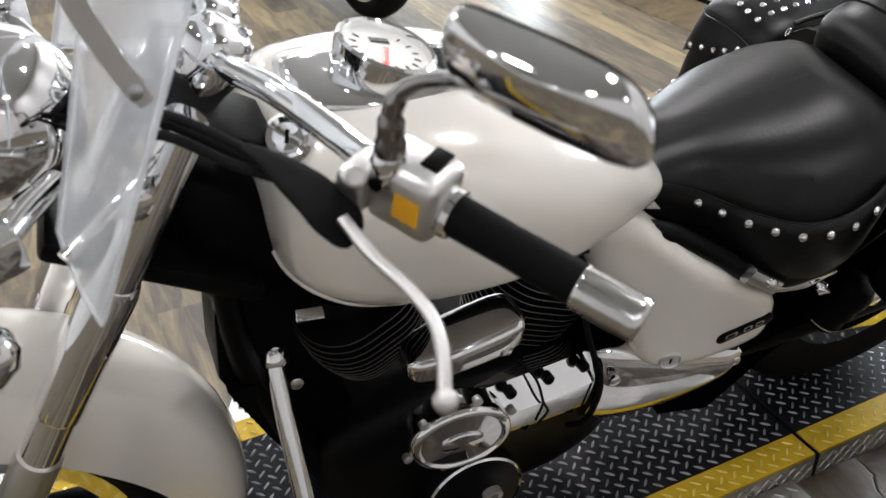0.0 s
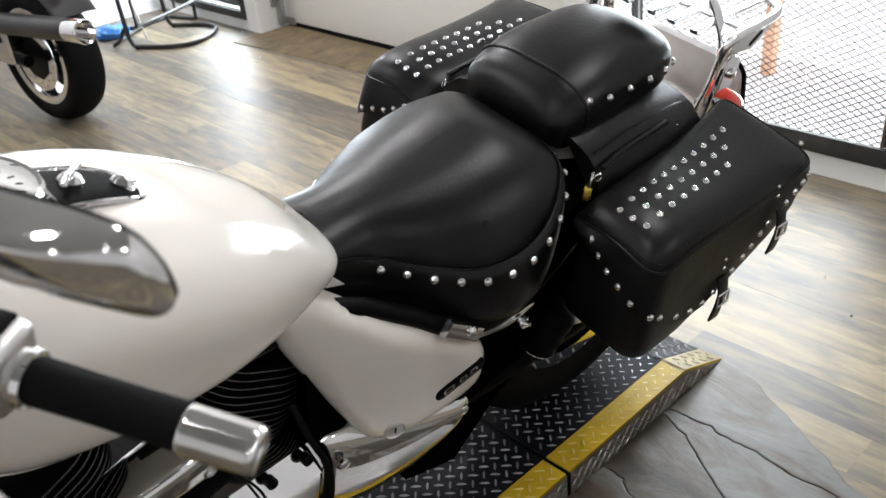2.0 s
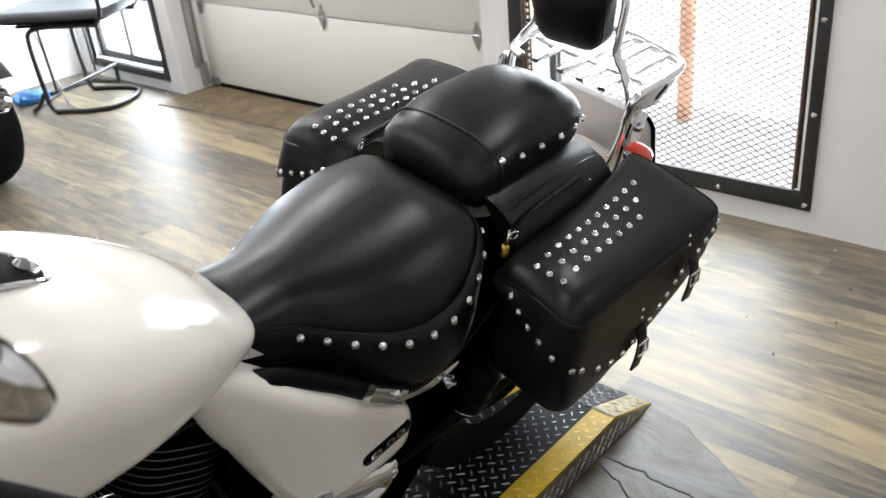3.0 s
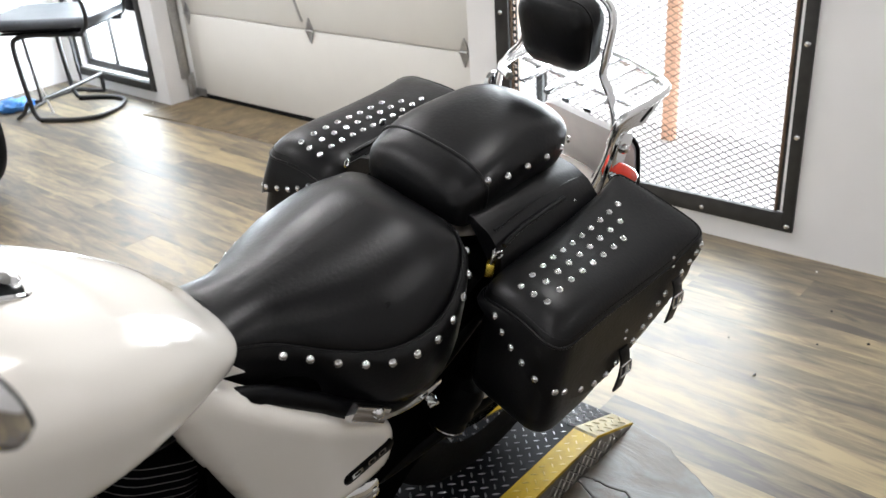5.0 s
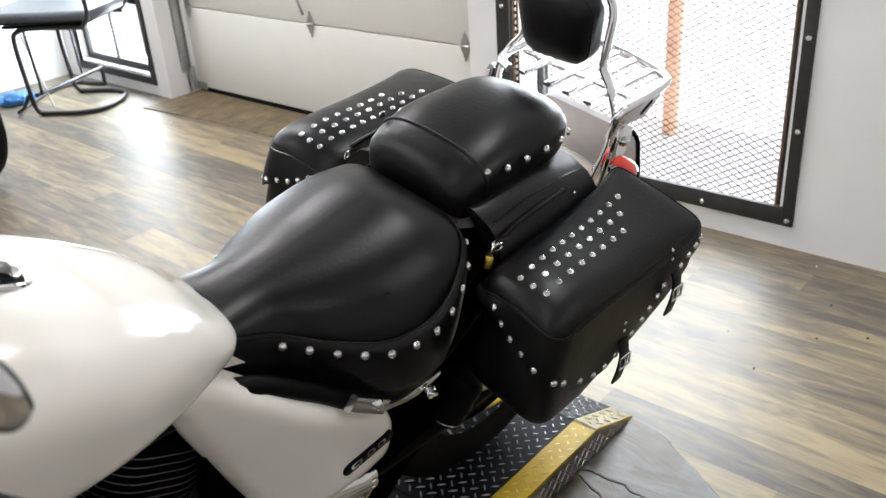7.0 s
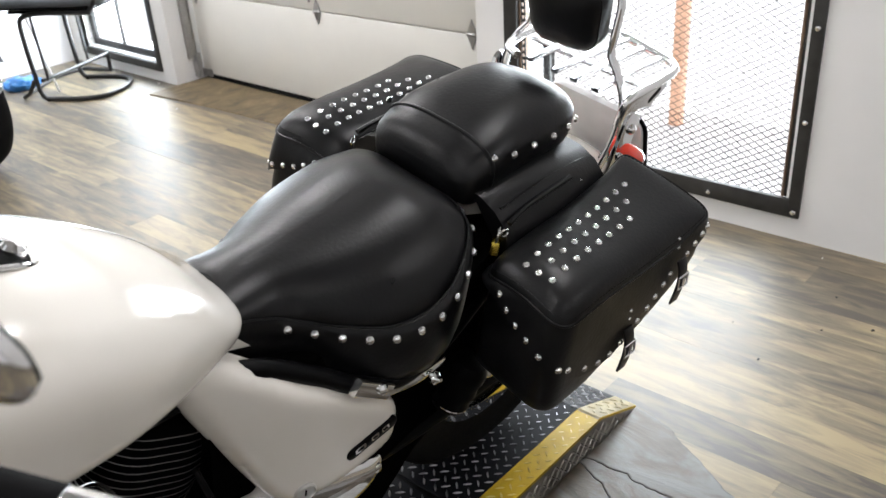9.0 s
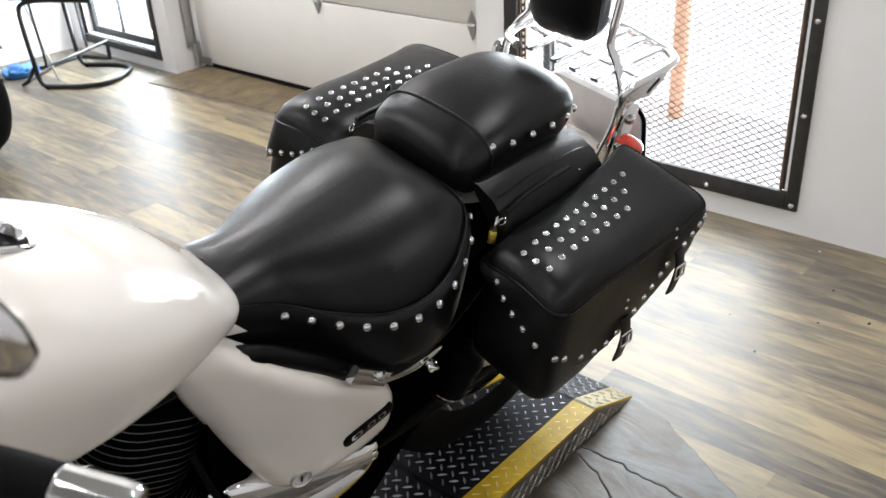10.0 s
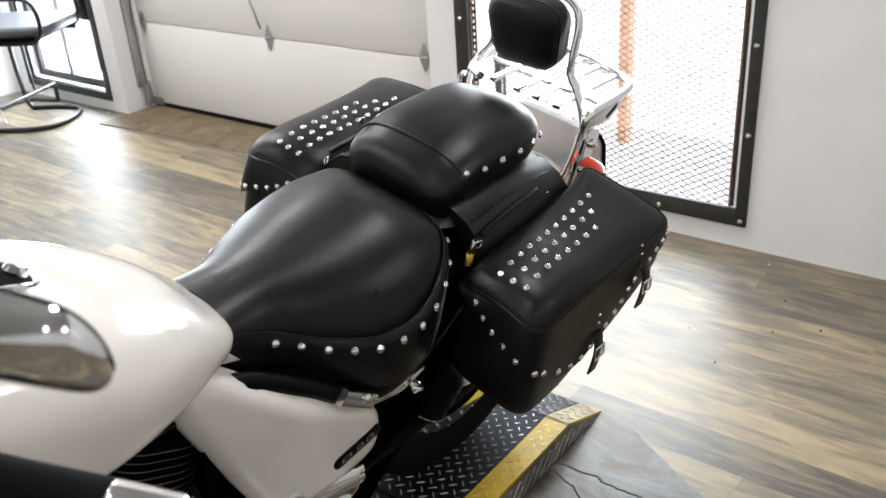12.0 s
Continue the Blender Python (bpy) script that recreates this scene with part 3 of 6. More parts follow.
def deck_section(x0, x1, name, label):
    d = thing(name, pose(0, 0, 0), label, "platform", "sections of the platform")
    part("deck_plate", slab(x0, x1, PY0 + STRIP, PY1 - STRIP), DECKBLACK, d, "black painted tread plate", smooth=False)
    xm = x1 if x1 < BREAK else BREAK
    l = part("tread_pattern", lugs(lug_grid(x0, x1, PY0 + STRIP, PY1 - STRIP), deck_surf), LUGGLINT, d, smooth=False)
    l["kind"] = "stuff"
    for a, b in ((PY0, PY0 + STRIP - 0.001), (PY1 - STRIP + 0.001, PY1)):
        st = part("edge_strip", slab(x0, x1, a, b, -0.0005), YELLOW, d, "worn yellow painted edge strip", smooth=False)
        if x1 > BREAK:
            lip = bmesh.new()
            rows_ = [[lip.verts.new((x, y, deck_z(x) + 0.0022)) for y in (a + 0.001, b - 0.001)] for x in (BREAK - 0.012, BREAK, TIP)]
            for p, q in zip(rows_, rows_[1:]):
                lip.faces.new((p[0], q[0], q[1], p[1]))
            bmesh.ops.solidify(lip, geom=lip.faces[:], thickness=0.0015)
            part("worn_lip", lip, PALEYELLOW, st, "pale worn end of the yellow strip", smooth=False)
            part("tread_pattern", lugs(lug_grid(BREAK, TIP - 0.01, a, b), lambda x, y: (deck_surf(x, y)[0] + Vector((0, 0, 0.0022)), deck_surf(x, y)[1])), PALEYELLOW, st, smooth=False)["kind"] = "stuff"

        g = part("tread_pattern", lugs(lug_grid(x0, xm, a, b), lambda x, y: (deck_surf(x, y)[0] + Vector((0, 0, 0.0005)), deck_surf(x, y)[1])), LUGYELLOW, st, smooth=False)
        g["kind"] = "stuff"
    # bare side skirts with lugs standing on them
    for yy, s in ((PY0, -1), (PY1, 1)):
        bm = bmesh.new()
        xs = [x0] + [x for x in (BREAK,) if x0 < x < x1] + [x1]
        top = [bm.verts.new((x, yy + s * 0.003, deck_z(x) - 0.003)) for x in xs]
        bot = [bm.verts.new((x, yy + s * 0.004, 0.0)) for x in xs]
        for i in range(len(xs) - 1):
            bm.faces.new((top[i], top[i + 1], bot[i + 1], bot[i]))
        sk = part("side_skirt", bm, SKIRTSTEEL, d, "weathered steel tread plate skirt", smooth=False)
        if s < 0:
            spots = []
            i = 0
            x = x0 + 0.012
            while x < x1:
                for j, z in enumerate((0.014, 0.030, 0.046)):
                    if z < deck_z(x) - 0.010:
                        spots.append((x, z, radians(45 if (i + j) % 2 else -45)))
                x += 0.0163
                i += 1
            b2 = lugs([(x, z, t) for x, z, t in spots], lambda x, z: (Vector((x, z, 0)), Vector((0, 0, 1))))
            bmesh.ops.transform(b2, matrix=Matrix.Translation((0, yy - 0.0035, 0)) @ Matrix.Rotation(radians(90), 4, "X"), verts=b2.verts)
            part("tread_pattern", b2, SKIRTSTEEL, sk, smooth=False)["kind"] = "stuff"
    return d


deck_section(-1.55, SEAM - 0.006, "platform_section", "black tread plate platform with yellow edges, front length")
deck_section(SEAM + 0.006, TIP, "platform_ramp", "black tread plate platform end sloping to a yellow ramp lip")

seal = tagged(part("seam_strip", box(SEAM - 0.006, SEAM + 0.006, PY0 - 0.003, PY1 + 0.003, 0.0, PZ - 0.004, 0), RUBBER, None), "black rubber strip in the joint of the platform", "strip")
corner_plate = tagged(part("corner_plate", plate([(-0.37, PY1 + 0.006), (-0.20, PY1 + 0.006), (-0.20, PY1 + 0.16), (-0.29, PY1 + 0.16)], 0.05, pose(0, 0, 0.055), 0.001), WALLPAINT, None, "", False), "white painted corner plate screwed beside the platform", "metal plate")
part("screw", lathe([(0.008, 0), (0.008, 0.003), (0.004, 0.004), (0.0, 0.003)], pose(-0.315, PY1 + 0.05, 0.055), 12), STEEL, corner_plate)
side_plate = thing("side_plate", pose(0, 0, 0), "bare aluminium tread plate lying beside the platform", "metal plate")
part("sheet", box(0.05, 0.60, PY0 - 0.24, PY0 - 0.008, 0.0, 0.03, 0.003), ALUPLATE, side_plate)
part("tread_pattern", lugs(lug_grid(0.06, 0.595, PY0 - 0.235, PY0 - 0.012), lambda x, y: (Vector((x, y, 0.03)), Vector((0, 0, 1)))), ALUPLATE, side_plate, smooth=False)["kind"] = "stuff"

# ------------------------------------------------------------------ motorcycle (its own axes: x to the tail, y to its right, z up from the deck)
bike = thing("motorcycle", pose(0.0, 0.187, 0.065, 13.0, 0, -2.5), "pearl white cruiser motorcycle with studded black leather on a tread platform", "motorcycle")


# ---- fuel tank
def fuel_tank():
    # x, half width, widest height, rise above it, drop below it
    keys = [(-0.312, 0.060, 0.83, 0.064, 0.060), (-0.302, 0.112, 0.825, 0.108, 0.082), (-0.275, 0.146, 0.812, 0.140, 0.092), (-0.23, 0.173, 0.800, 0.154, 0.096),
            (-0.16, 0.188, 0.792, 0.158, 0.094), (-0.07, 0.194, 0.785, 0.150, 0.084), (0.02, 0.186, 0.778, 0.126, 0.072), (0.10, 0.162, 0.770, 0.098, 0.056),
            (0.165, 0.134, 0.763, 0.062, 0.042), (0.205, 0.112, 0.757, 0.030, 0.032), (0.228, 0.082, 0.752, 0.014, 0.022), (0.238, 0.040, 0.750, 0.006, 0.010)]
    rings = [oval(x, hw, zc, ht, hb, 2.9 - 0.9 * min(1.0, max(0.0, (x + 0.02) / 0.24)), nb=2.7, count=64) for x, hw, zc, ht, hb in spline(keys, 48)]
    t = part("fuel_tank", loft(rings), PEARL, bike, "glossy pearl white fuel tank")
    rim = [(r[len(r) * 3 // 4 + 9], r[len(r) * 3 // 4 - 9]) for r in rings]
    for k in (0, 1):
        part("tank_seam", tube([p[k] for p in rim[2:-3]], 0.0035, 8), PEARL, t)
    return t


tank = fuel_tank()

# ---- instrument console on the tank
SPEEDO = Vector((-0.150, 0.0, 0.964))
SDIR = Vector((0.30, 0, 0.95)).normalized()
SM = axis_pose(SPEEDO, SDIR)
console = part("console", loft([oval(x, hw, zc, ht, hb, 2.2, count=32) for x, hw, zc, ht, hb in spline([
    (-0.272, 0.02, 0.945, 0.012, 0.03), (-0.26, 0.052, 0.950, 0.024, 0.05), (-0.20, 0.066, 0.948, 0.018, 0.05), (-0.12, 0.064, 0.934, 0.018, 0.04),
    (-0.05, 0.052, 0.916, 0.020, 0.03), (-0.01, 0.042, 0.903, 0.014, 0.03), (0.018, 0.027, 0.890, 0.010, 0.02), (0.032, 0.01, 0.880, 0.005, 0.01)], 30)]), CHROME, bike, "chrome tank console")
part("bezel", lathe([(0.056, -0.055), (0.058, -0.01), (0.060, 0.010), (0.0595, 0.017), (0.056, 0.020), (0.0525, 0.018), (0.052, 0.008)], SM, 48), CHROME, console, "polished round bezel")
part("dial_face", lathe([(0.052, 0.004), (0.0519, 0.0095), (0.0, 0.0095)], SM, 40), CREAM, console, "pale dial face")
bmn = bmesh.new()
box(-0.003, 0.003, -0.004, 0.040, 0.0105, 0.0125, 0.0005, SM @ pose(0, 0, 0, 0, 0, 70), bm=bmn)
part("needle", bmn, REDPLASTIC, console, "red needle")
part("odometer", box(-0.012, 0.012, -0.026, -0.016, 0.0098, 0.0112, 0.0004, SM @ pose(0, 0, 0, 0, 0, 90)), BLACKPLASTIC, console)
for k in range(13):
    a = radians(-135 + 270 * k / 12)
    part("dial_mark", box(-0.0009, 0.0009, 0.034, 0.042, 0.0098, 0.0108, 0, SM @ pose(0, 0, 0, 0, 0, math.degrees(a) + 90)), BLACKPLASTIC, console)
part("dial_glass", lathe([(0.0525, 0.0150), (0.0525, 0.0165), (0.0, 0.0175)], SM, 40), GLASS, console).visible_shadow = False
part("console_insert", loft([oval(x, hw, zc, 0.004, 0.006, 2.4, count=24) for x, hw, zc in spline([(-0.085, 0.040, 0.944), (-0.045, 0.037, 0.932), (-0.010, 0.030, 0.916), (0.012, 0.018, 0.902)], 12)]), BLACKPLASTIC, console, "black console insert")
rim_rows = spline([(-0.088, 0.041, 0.945), (-0.045, 0.038, 0.933), (-0.010, 0.031, 0.917), (0.010, 0.020, 0.904), (0.020, 0.0, 0.898)], 14)
part("insert_rim", tube([Vector((x, w, z)) for x, w, z in rim_rows] + [Vector((x, -w, z)) for x, w, z in rim_rows[-2::-1]] + [Vector((rim_rows[0][0], rim_rows[0][1], rim_rows[0][2]))], 0.0035, 8), CHROME, console, "chrome rim")
for xx, yy, zz in ((-0.062, 0.0, 0.939), (-0.008, -0.004, 0.917)):
    part("filler_clip", lathe([(0.014, 0), (0.014, 0.008), (0.010, 0.013), (0.0, 0.014)], axis_pose((xx, yy, zz), (0.3, 0, 1)), 16), CHROME, console)


part("filler_latch", tube([(-0.074, -0.020, 0.957), (-0.060, 0.0, 0.953), (-0.042, 0.024, 0.945)], 0, smooth=8, profile=rrect(0.009, 0.005, 0.002, 2)), CHROME, console, "small chrome latch bar")
cap = part("ignition_cap", lathe([(0.018, -0.03), (0.026, -0.012), (0.027, 0.004), (0.022, 0.011), (0.016, 0.009), (0.014, 0.012), (0, 0.013)], axis_pose((-0.284, -0.085, 0.945), (-0.25, -0.6, 0.75)), 24), CHROME, bike, "round chrome ignition cap")
part("cap_slot", box(-0.002, 0.002, -0.007, 0.007, 0.013, 0.0145, 0, axis_pose((-0.284, -0.085, 0.945), (-0.25, -0.6, 0.75))), BLACKPLASTIC, cap)


# ---- seats
def seat_ring(x, hw, zt, zs, zb, e=2.5, groove=0.86, gd=0.0055, n=30):
    out = []
    for i in range(n + 1):
        u = -1 + 2 * i / n
        u = math.copysign(1 - (1 - abs(u)) ** 1.5, u)
        z = zs + (zt - zs) * max(0.0, 1 - abs(u) ** e) ** 0.62
        z -= gd * math.exp(-((abs(u) - groove) / 0.022) ** 2)
        out.append(Vector((x, hw * u, z)))
    for f, g in ((1.0, 0.12), (1.005, 0.35), (0.99, 0.75), (0.955, 1.0), (0.80, 1.02)):
        out.append(Vector((x, hw * f, zs + (zb - zs) * g)))
    for f, g in ((0.80, 1.02), (0.955, 1.0), (0.99, 0.75), (1.005, 0.35), (1.0, 0.12)):
        out.append(Vector((x, -hw * f, zs + (zb - zs) * g)))
    return out


# near half of the studded rim, front to rear: x, half width, stud height, lower edge
SEAT_RIM = [(0.226, 0.0, 0.752, 0.725), (0.216, 0.045, 0.742, 0.70), (0.206, 0.078, 0.726, 0.69), (0.245, 0.088, 0.716, 0.655), (0.284, 0.096, 0.704, 0.625), (0.319, 0.114, 0.690, 0.600), (0.346, 0.138, 0.683, 0.587),
            (0.379, 0.161, 0.676, 0.578), (0.413, 0.182, 0.671, 0.573), (0.447, 0.197, 0.674, 0.572), (0.490, 0.203, 0.681, 0.570), (0.532, 0.198, 0.696, 0.577), (0.564, 0.187, 0.714, 0.590),
            (0.598, 0.166, 0.733, 0.612), (0.620, 0.141, 0.752, 0.645), (0.635, 0.10, 0.760, 0.68), (0.640, 0.05, 0.758, 0.69), (0.641, 0.0, 0.756, 0.69)]


def rider_seat():
    """A pear-shaped dome on a studded skirt: loops shrinking from the rim to a spine."""
    half = [tuple(r) for r in spline(SEAT_RIM, 66)]
    loop = [(x, -y, zs, zb) for x, y, zs, zb in half] + half[-2:0:-1]
    rise, fs = CROWN, 0.92

    def at(p, f, z):
        cx = min(max(p[0], 0.29), 0.53)
        return Vector((cx + (p[0] - cx) * f, p[1] * f, z))
    rings = []
    for f in (0.03, 0.10, 0.18, 0.27, 0.36, 0.45, 0.53, 0.60, 0.66, 0.72, 0.77, 0.81, 0.845, 0.873, 0.895, 0.910):
        ring = []
        for p in loop:
            top = float(np.interp(min(max(p[0], 0.29), 0.53), rise[0], rise[1]))
            g = (1 - (f / fs) ** DOME_A) ** DOME_B
            zse = p[2] + 0.015
            ring.append(at(p, f, zse + (top - zse) * g))
        # the padding evens out towards the crown
        for _ in range(int(60 * max(0.0, 0.86 - f))):
            ring = [(ring[i - 1] + ring[i] * 2 + ring[(i + 1) % len(ring)]) * 0.25 for i in range(len(ring))]
        rings.append(ring)
    seam = len(rings)
    for f, up in ((0.920, 0.0138), (0.926, 0.0152), (0.936, 0.0148), (0.955, 0.0125), (0.980, 0.0070), (1.0, 0.0)):
        rings.append([at(p, f, p[2] + up) for p in loop])
    for f, g in ((1.008, 0.16), (1.008, 0.40), (0.995, 0.75), (0.965, 0.95), (0.93, 1.0), (0.75, 1.0)):
        rings.append([at(p, f, p[2] + (p[3] - p[2]) * g) for p in loop])
    s = part("rider_seat", loft(rings), LEATHER, bike, "wide black leather rider seat with studded skirt")
    part("seam", tube([v + Vector((0, 0, 0.001)) for v in rings[seam + 2] + rings[seam + 2][:1]], 0.0015, 6), LEATHER, s)
    # stitches on the band, just outside the seam
    stitch = bmesh.new()
    line = rings[seam + 3]
    for (a, t), (b, t2) in zip(along(line, 0.008, 0.002), along(line, 0.008, 0.007)):
        tube([a + Vector((0, 0, 0.0008)), b + Vector((0, 0, 0.0008))], 0.0007, 5, bm=stitch)
    part("stitching", stitch, THREAD, s, "dark stitching")
    # studs at even steps along the rim
    rim = [Vector((x, -y, zs)) for x, y, zs, zb in half if x > 0.283 and y > 0.04]
    for side in (-1, 1):
        for p, t in along(rim, 0.0402, 0.001):
            q = Vector((p.x, p.y * -side, p.z))
            tt = Vector((t.x, t.y * -side, t.z))
            n = tt.cross(Vector((0, 0, 1))).normalized()
            if n.dot(q - Vector((0.42, 0, q.z))) < 0:
                n = -n
            stud(q + n * 0.001, (n + Vector((0, 0, 0.35))).normalized(), s, 0.0072)
    return s


def along(pts, step, start):
    out, need = [], start
    for a, b in zip(pts, pts[1:]):
        d = (b - a).length
        while need <= d:
            out.append((a + (b - a) * (need / d), (b - a).normalized()))
            need += step
        need -= d
    return out


CROWN = ((0.28, 0.35, 0.42, 0.48, 0.53), (0.762, 0.774, 0.785, 0.796, 0.808))
DOME_A, DOME_B = 2.4, 0.69
seat = rider_seat()


def pillion():
    # x, half width, crown, stud line, lower edge
    keys = [(0.634, 0.066, 0.806, 0.796, 0.780), (0.640, 0.094, 0.824, 0.800, 0.768), (0.655, 0.111, 0.839, 0.806, 0.762), (0.675, 0.117, 0.850, 0.814, 0.764), (0.692, 0.119, 0.857, 0.822, 0.772), (0.74, 0.121, 0.872, 0.838, 0.79),
            (0.80, 0.121, 0.884, 0.836, 0.80), (0.86, 0.119, 0.889, 0.836, 0.80), (0.90, 0.112, 0.884, 0.840, 0.80), (0.935, 0.092, 0.872, 0.844, 0.805), (0.957, 0.055, 0.860, 0.846, 0.815), (0.964, 0.02, 0.852, 0.846, 0.82)]
    shift = Vector((0, 0.010, 0))
    rows_ = spline(keys, 56)
    p = part("pillion_seat", loft([[v + shift for v in seat_ring(*r, e=3.2, groove=0.93, gd=0.0015)] for r in rows_]), LEATHER, bike, "raised black leather passenger seat")
    # seam between the nose and the top panel
    k = min(range(len(rows_)), key=lambda i: abs(rows_[i][0] - 0.692))
    ring = seat_ring(*rows_[k], e=3.2, gd=0)
    part("piping", tube([q + shift for q in ring[38:41] + ring[0:34]], 0.0036, 8), LEATHER, p)
    for side in (-1, 1):
        for x in (0.684, 0.732, 0.782, 0.835, 0.879, 0.909):
            r = min(rows_, key=lambda k: abs(k[0] - x))
            n = Vector((0.12 if x < 0.87 else 0.5, side, 0.25)).normalized()
            stud(Vector((x, side * (r[1] + 0.001), 0.846 if x < 0.7 else r[3] + 0.002)) + shift * 0.5, n, p, 0.0068)
    return p


pillion()


# ---- saddlebags, built for the left side and mirrored for the right
BAG = [(0.612, -0.181), (0.596, -0.353), (1.020, -0.351), (0.970, -0.179)]      # inner front, outer front, outer rear, inner rear
BAG_C = Vector((0.80, -0.266))


def bag_outline(inset=0.0):
    """Rounded four-sided outline of the bag, seen from above."""
    pts = [Vector(p) for p in BAG]
    out = []
    for i, p in enumerate(pts):
        a, b = (pts[i - 1] - p).normalized(), (pts[(i + 1) % 4] - p).normalized()
        r = (0.030, 0.045, 0.034, 0.016)[i]
        for k in range(8):
            t = k / 7
            out.append((p + a * r) * (1 - t) ** 2 + p * 2 * t * (1 - t) + (p + b * r) * t * t)
        q = pts[(i + 1) % 4]
        m, end = p + b * r, q - b * (0.030, 0.045, 0.034, 0.016)[(i + 1) % 4]
        out += [m.lerp(end, k / 9) for k in range(1, 9)]
    return [q - (q - BAG_C).normalized() * inset for q in out]


def bag_top(x, y):
    u, v = (x - 0.60) / 0.40, min(1.0, max(0.0, (-y - 0.18) / 0.17))
    return (0.722 + 0.056 * u + 0.026 * max(0.0, u - 0.35) ** 2 / 0.36) * (1 - v) + (0.724 + 0.018 * u) * v + 0.064 * v * (1 - v) * max(0.0, 1 - u) + 0.004 * math.exp(-((u - 0.28) / 0.16) ** 2) - 0.008 * max(0.0, 1 - max(0.0, u) / 0.16) ** 2


def flap_z(x, y):
    """Lower edge of the lid's flap, blended round the corners from its four sides."""
    u, v = (x - 0.60) / 0.40, min(1.0, max(0.0, (-y - 0.182) / 0.17))
    front = float(np.interp(v, (0.0, 0.27, 0.39, 0.53, 0.68, 0.85, 1.0), (0.695, 0.678, 0.662, 0.647, 0.636, 0.622, 0.600)))
    outer = float(np.interp(x, (0.60, 0.633, 0.68, 0.718, 0.75, 0.775, 0.814, 0.858, 0.898, 0.946, 0.99, 1.02), (0.604, 0.592, 0.567, 0.558, 0.560, 0.572, 0.598, 0.625, 0.652, 0.671, 0.694, 0.712)))
    sides = ((front, x - (0.612 - 0.016 * v)), (outer, y + 0.352), (0.735 - 0.02 * v, 0.970 + 0.05 * v - x), (0.688 + 0.05 * u, -0.180 - y))
    w = [1 / (abs(d) + 0.004) ** 3 for z, d in sides]
    return sum(k * z for k, (z, d) in zip(w, sides)) / sum(w)


def saddlebag(s):
    """s -1: left, 1: right (mirrored, hanging a little differently)."""
    hang = Matrix()
    if s > 0:
        o = Vector((0.62, 0.26, 0.72))
        hang = Matrix.Translation(o + Vector((0.028, 0.022, -0.009))) @ Matrix.Rotation(radians(5.0), 4, "Z") @ Matrix.Rotation(radians(5.75), 4, "X") @ Matrix.Translation(-o) @ Matrix.Diagonal((1, -1, 1, 1))

    def q(x, y, z):
        return hang @ Vector((x, y, z))

    def d(x, y, z):
        return (hang.to_3x3() @ Vector((x, y, z))).normalized()
    # body: hangs below the lid, its underside rising to the rear
    rim = bag_outline(0.004)
    rings = []
    for drop, f in ((0.0, 0.97), (0.25, 1.0), (0.6, 1.025), (0.84, 1.025), (0.94, 1.01), (0.985, 0.98), (1.0, 0.93), (1.0, 0.5), (1.0, 0.08)):
        ring = []
        for p in rim:
            zt, zb = bag_top(p.x, p.y) - 0.03, float(np.interp(p.x, (0.60, 0.72, 0.84, 0.96, 1.02), (0.506, 0.512, 0.546, 0.612, 0.672)))
            e = BAG_C + (p - BAG_C) * f
            ring.append(q(e.x, e.y, zt + (zb - zt) * drop))
        rings.append(ring)
    bag = part("saddlebag", loft(rings), LEATHER, bike, "black leather saddlebag with rows of steel studs")

    # lid: padded top folding down into a flap
    rim = bag_outline()
    lrings = []
    for f, dz in ((0.05, 0.0), (0.25, 0.0), (0.45, 0.0), (0.62, 0.0), (0.75, -0.0008), (0.84, -0.003), (0.90, -0.0065), (0.945, -0.0115), (0.975, -0.0165), (0.993, -0.0215), (1.0, -0.026)):
        ring = []
        for p in rim:
            e = BAG_C + (p - BAG_C) * f
            ring.append(q(e.x, e.y, bag_top(e.x, e.y) + 0.003 * (1 - f * f) + dz * (1 - 0.65 * min(1.0, max(0.0, (p.x - 0.93) / 0.04)))))
        lrings.append(ring)
    edge = len(lrings) - 1
    for g, off in ((0.06, 0.0015), (0.35, 0.007), (0.7, 0.0115), (1.0, 0.0125), (0.995, 0.009), (0.7, 0.006)):
        ring = []
        for p in rim:
            zt = bag_top(p.x, p.y) - 0.026 * (1 - 0.65 * min(1.0, max(0.0, (p.x - 0.93) / 0.04)))
            e = p + (p - BAG_C).normalized() * off
            ring.append(q(e.x, e.y, zt + (flap_z(p.x, p.y) - zt) * g))
        lrings.append(ring)
    lid = part("lid", loft(lrings), LEATHER, bag, "studded leather lid")
    tree = surface_of(lid)

    def pin(origin, way, out, r=0.0062):
        hit = tree.ray_cast(q(*origin), d(*way))
        if hit[0]:
            n = hit[1] if hit[1].dot(d(*out)) > 0 else -hit[1]
            stud(hit[0], n, lid, r)
    # stud field on the top: three rows
    for (xa, ya), (xb, yb), n in (((0.636, -0.2414), (0.9085, -0.2285), 11), ((0.6345, -0.2672), (0.8785, -0.2552), 9), ((0.637, -0.2915), (0.8505, -0.2828), 8)):
        for k in range(n):
            t = k / (n - 1)
            pin((xa + (xb - xa) * t, ya + (yb - ya) * t, 1.0), (0, 0, -1), (0, 0, 1))
    # border of the flap: front face, then outer face with a gap behind each strap
    for y in (-0.228, -0.249, -0.272, -0.298, -0.326, -0.354):
        pin((0.45, y, flap_z(0.600, y) + 0.0125), (1, 0, 0), (-1, 0, 0))
    for x in (0.629, 0.678, 0.716, 0.747, 0.773, 0.812, 0.837, 0.857, 0.879, 0.897, 0.945, 0.968, 0.988, 1.003):
        pin((x, -0.6, flap_z(x, -0.352) + 0.013), (0, 1, 0), (0, -1, 0))
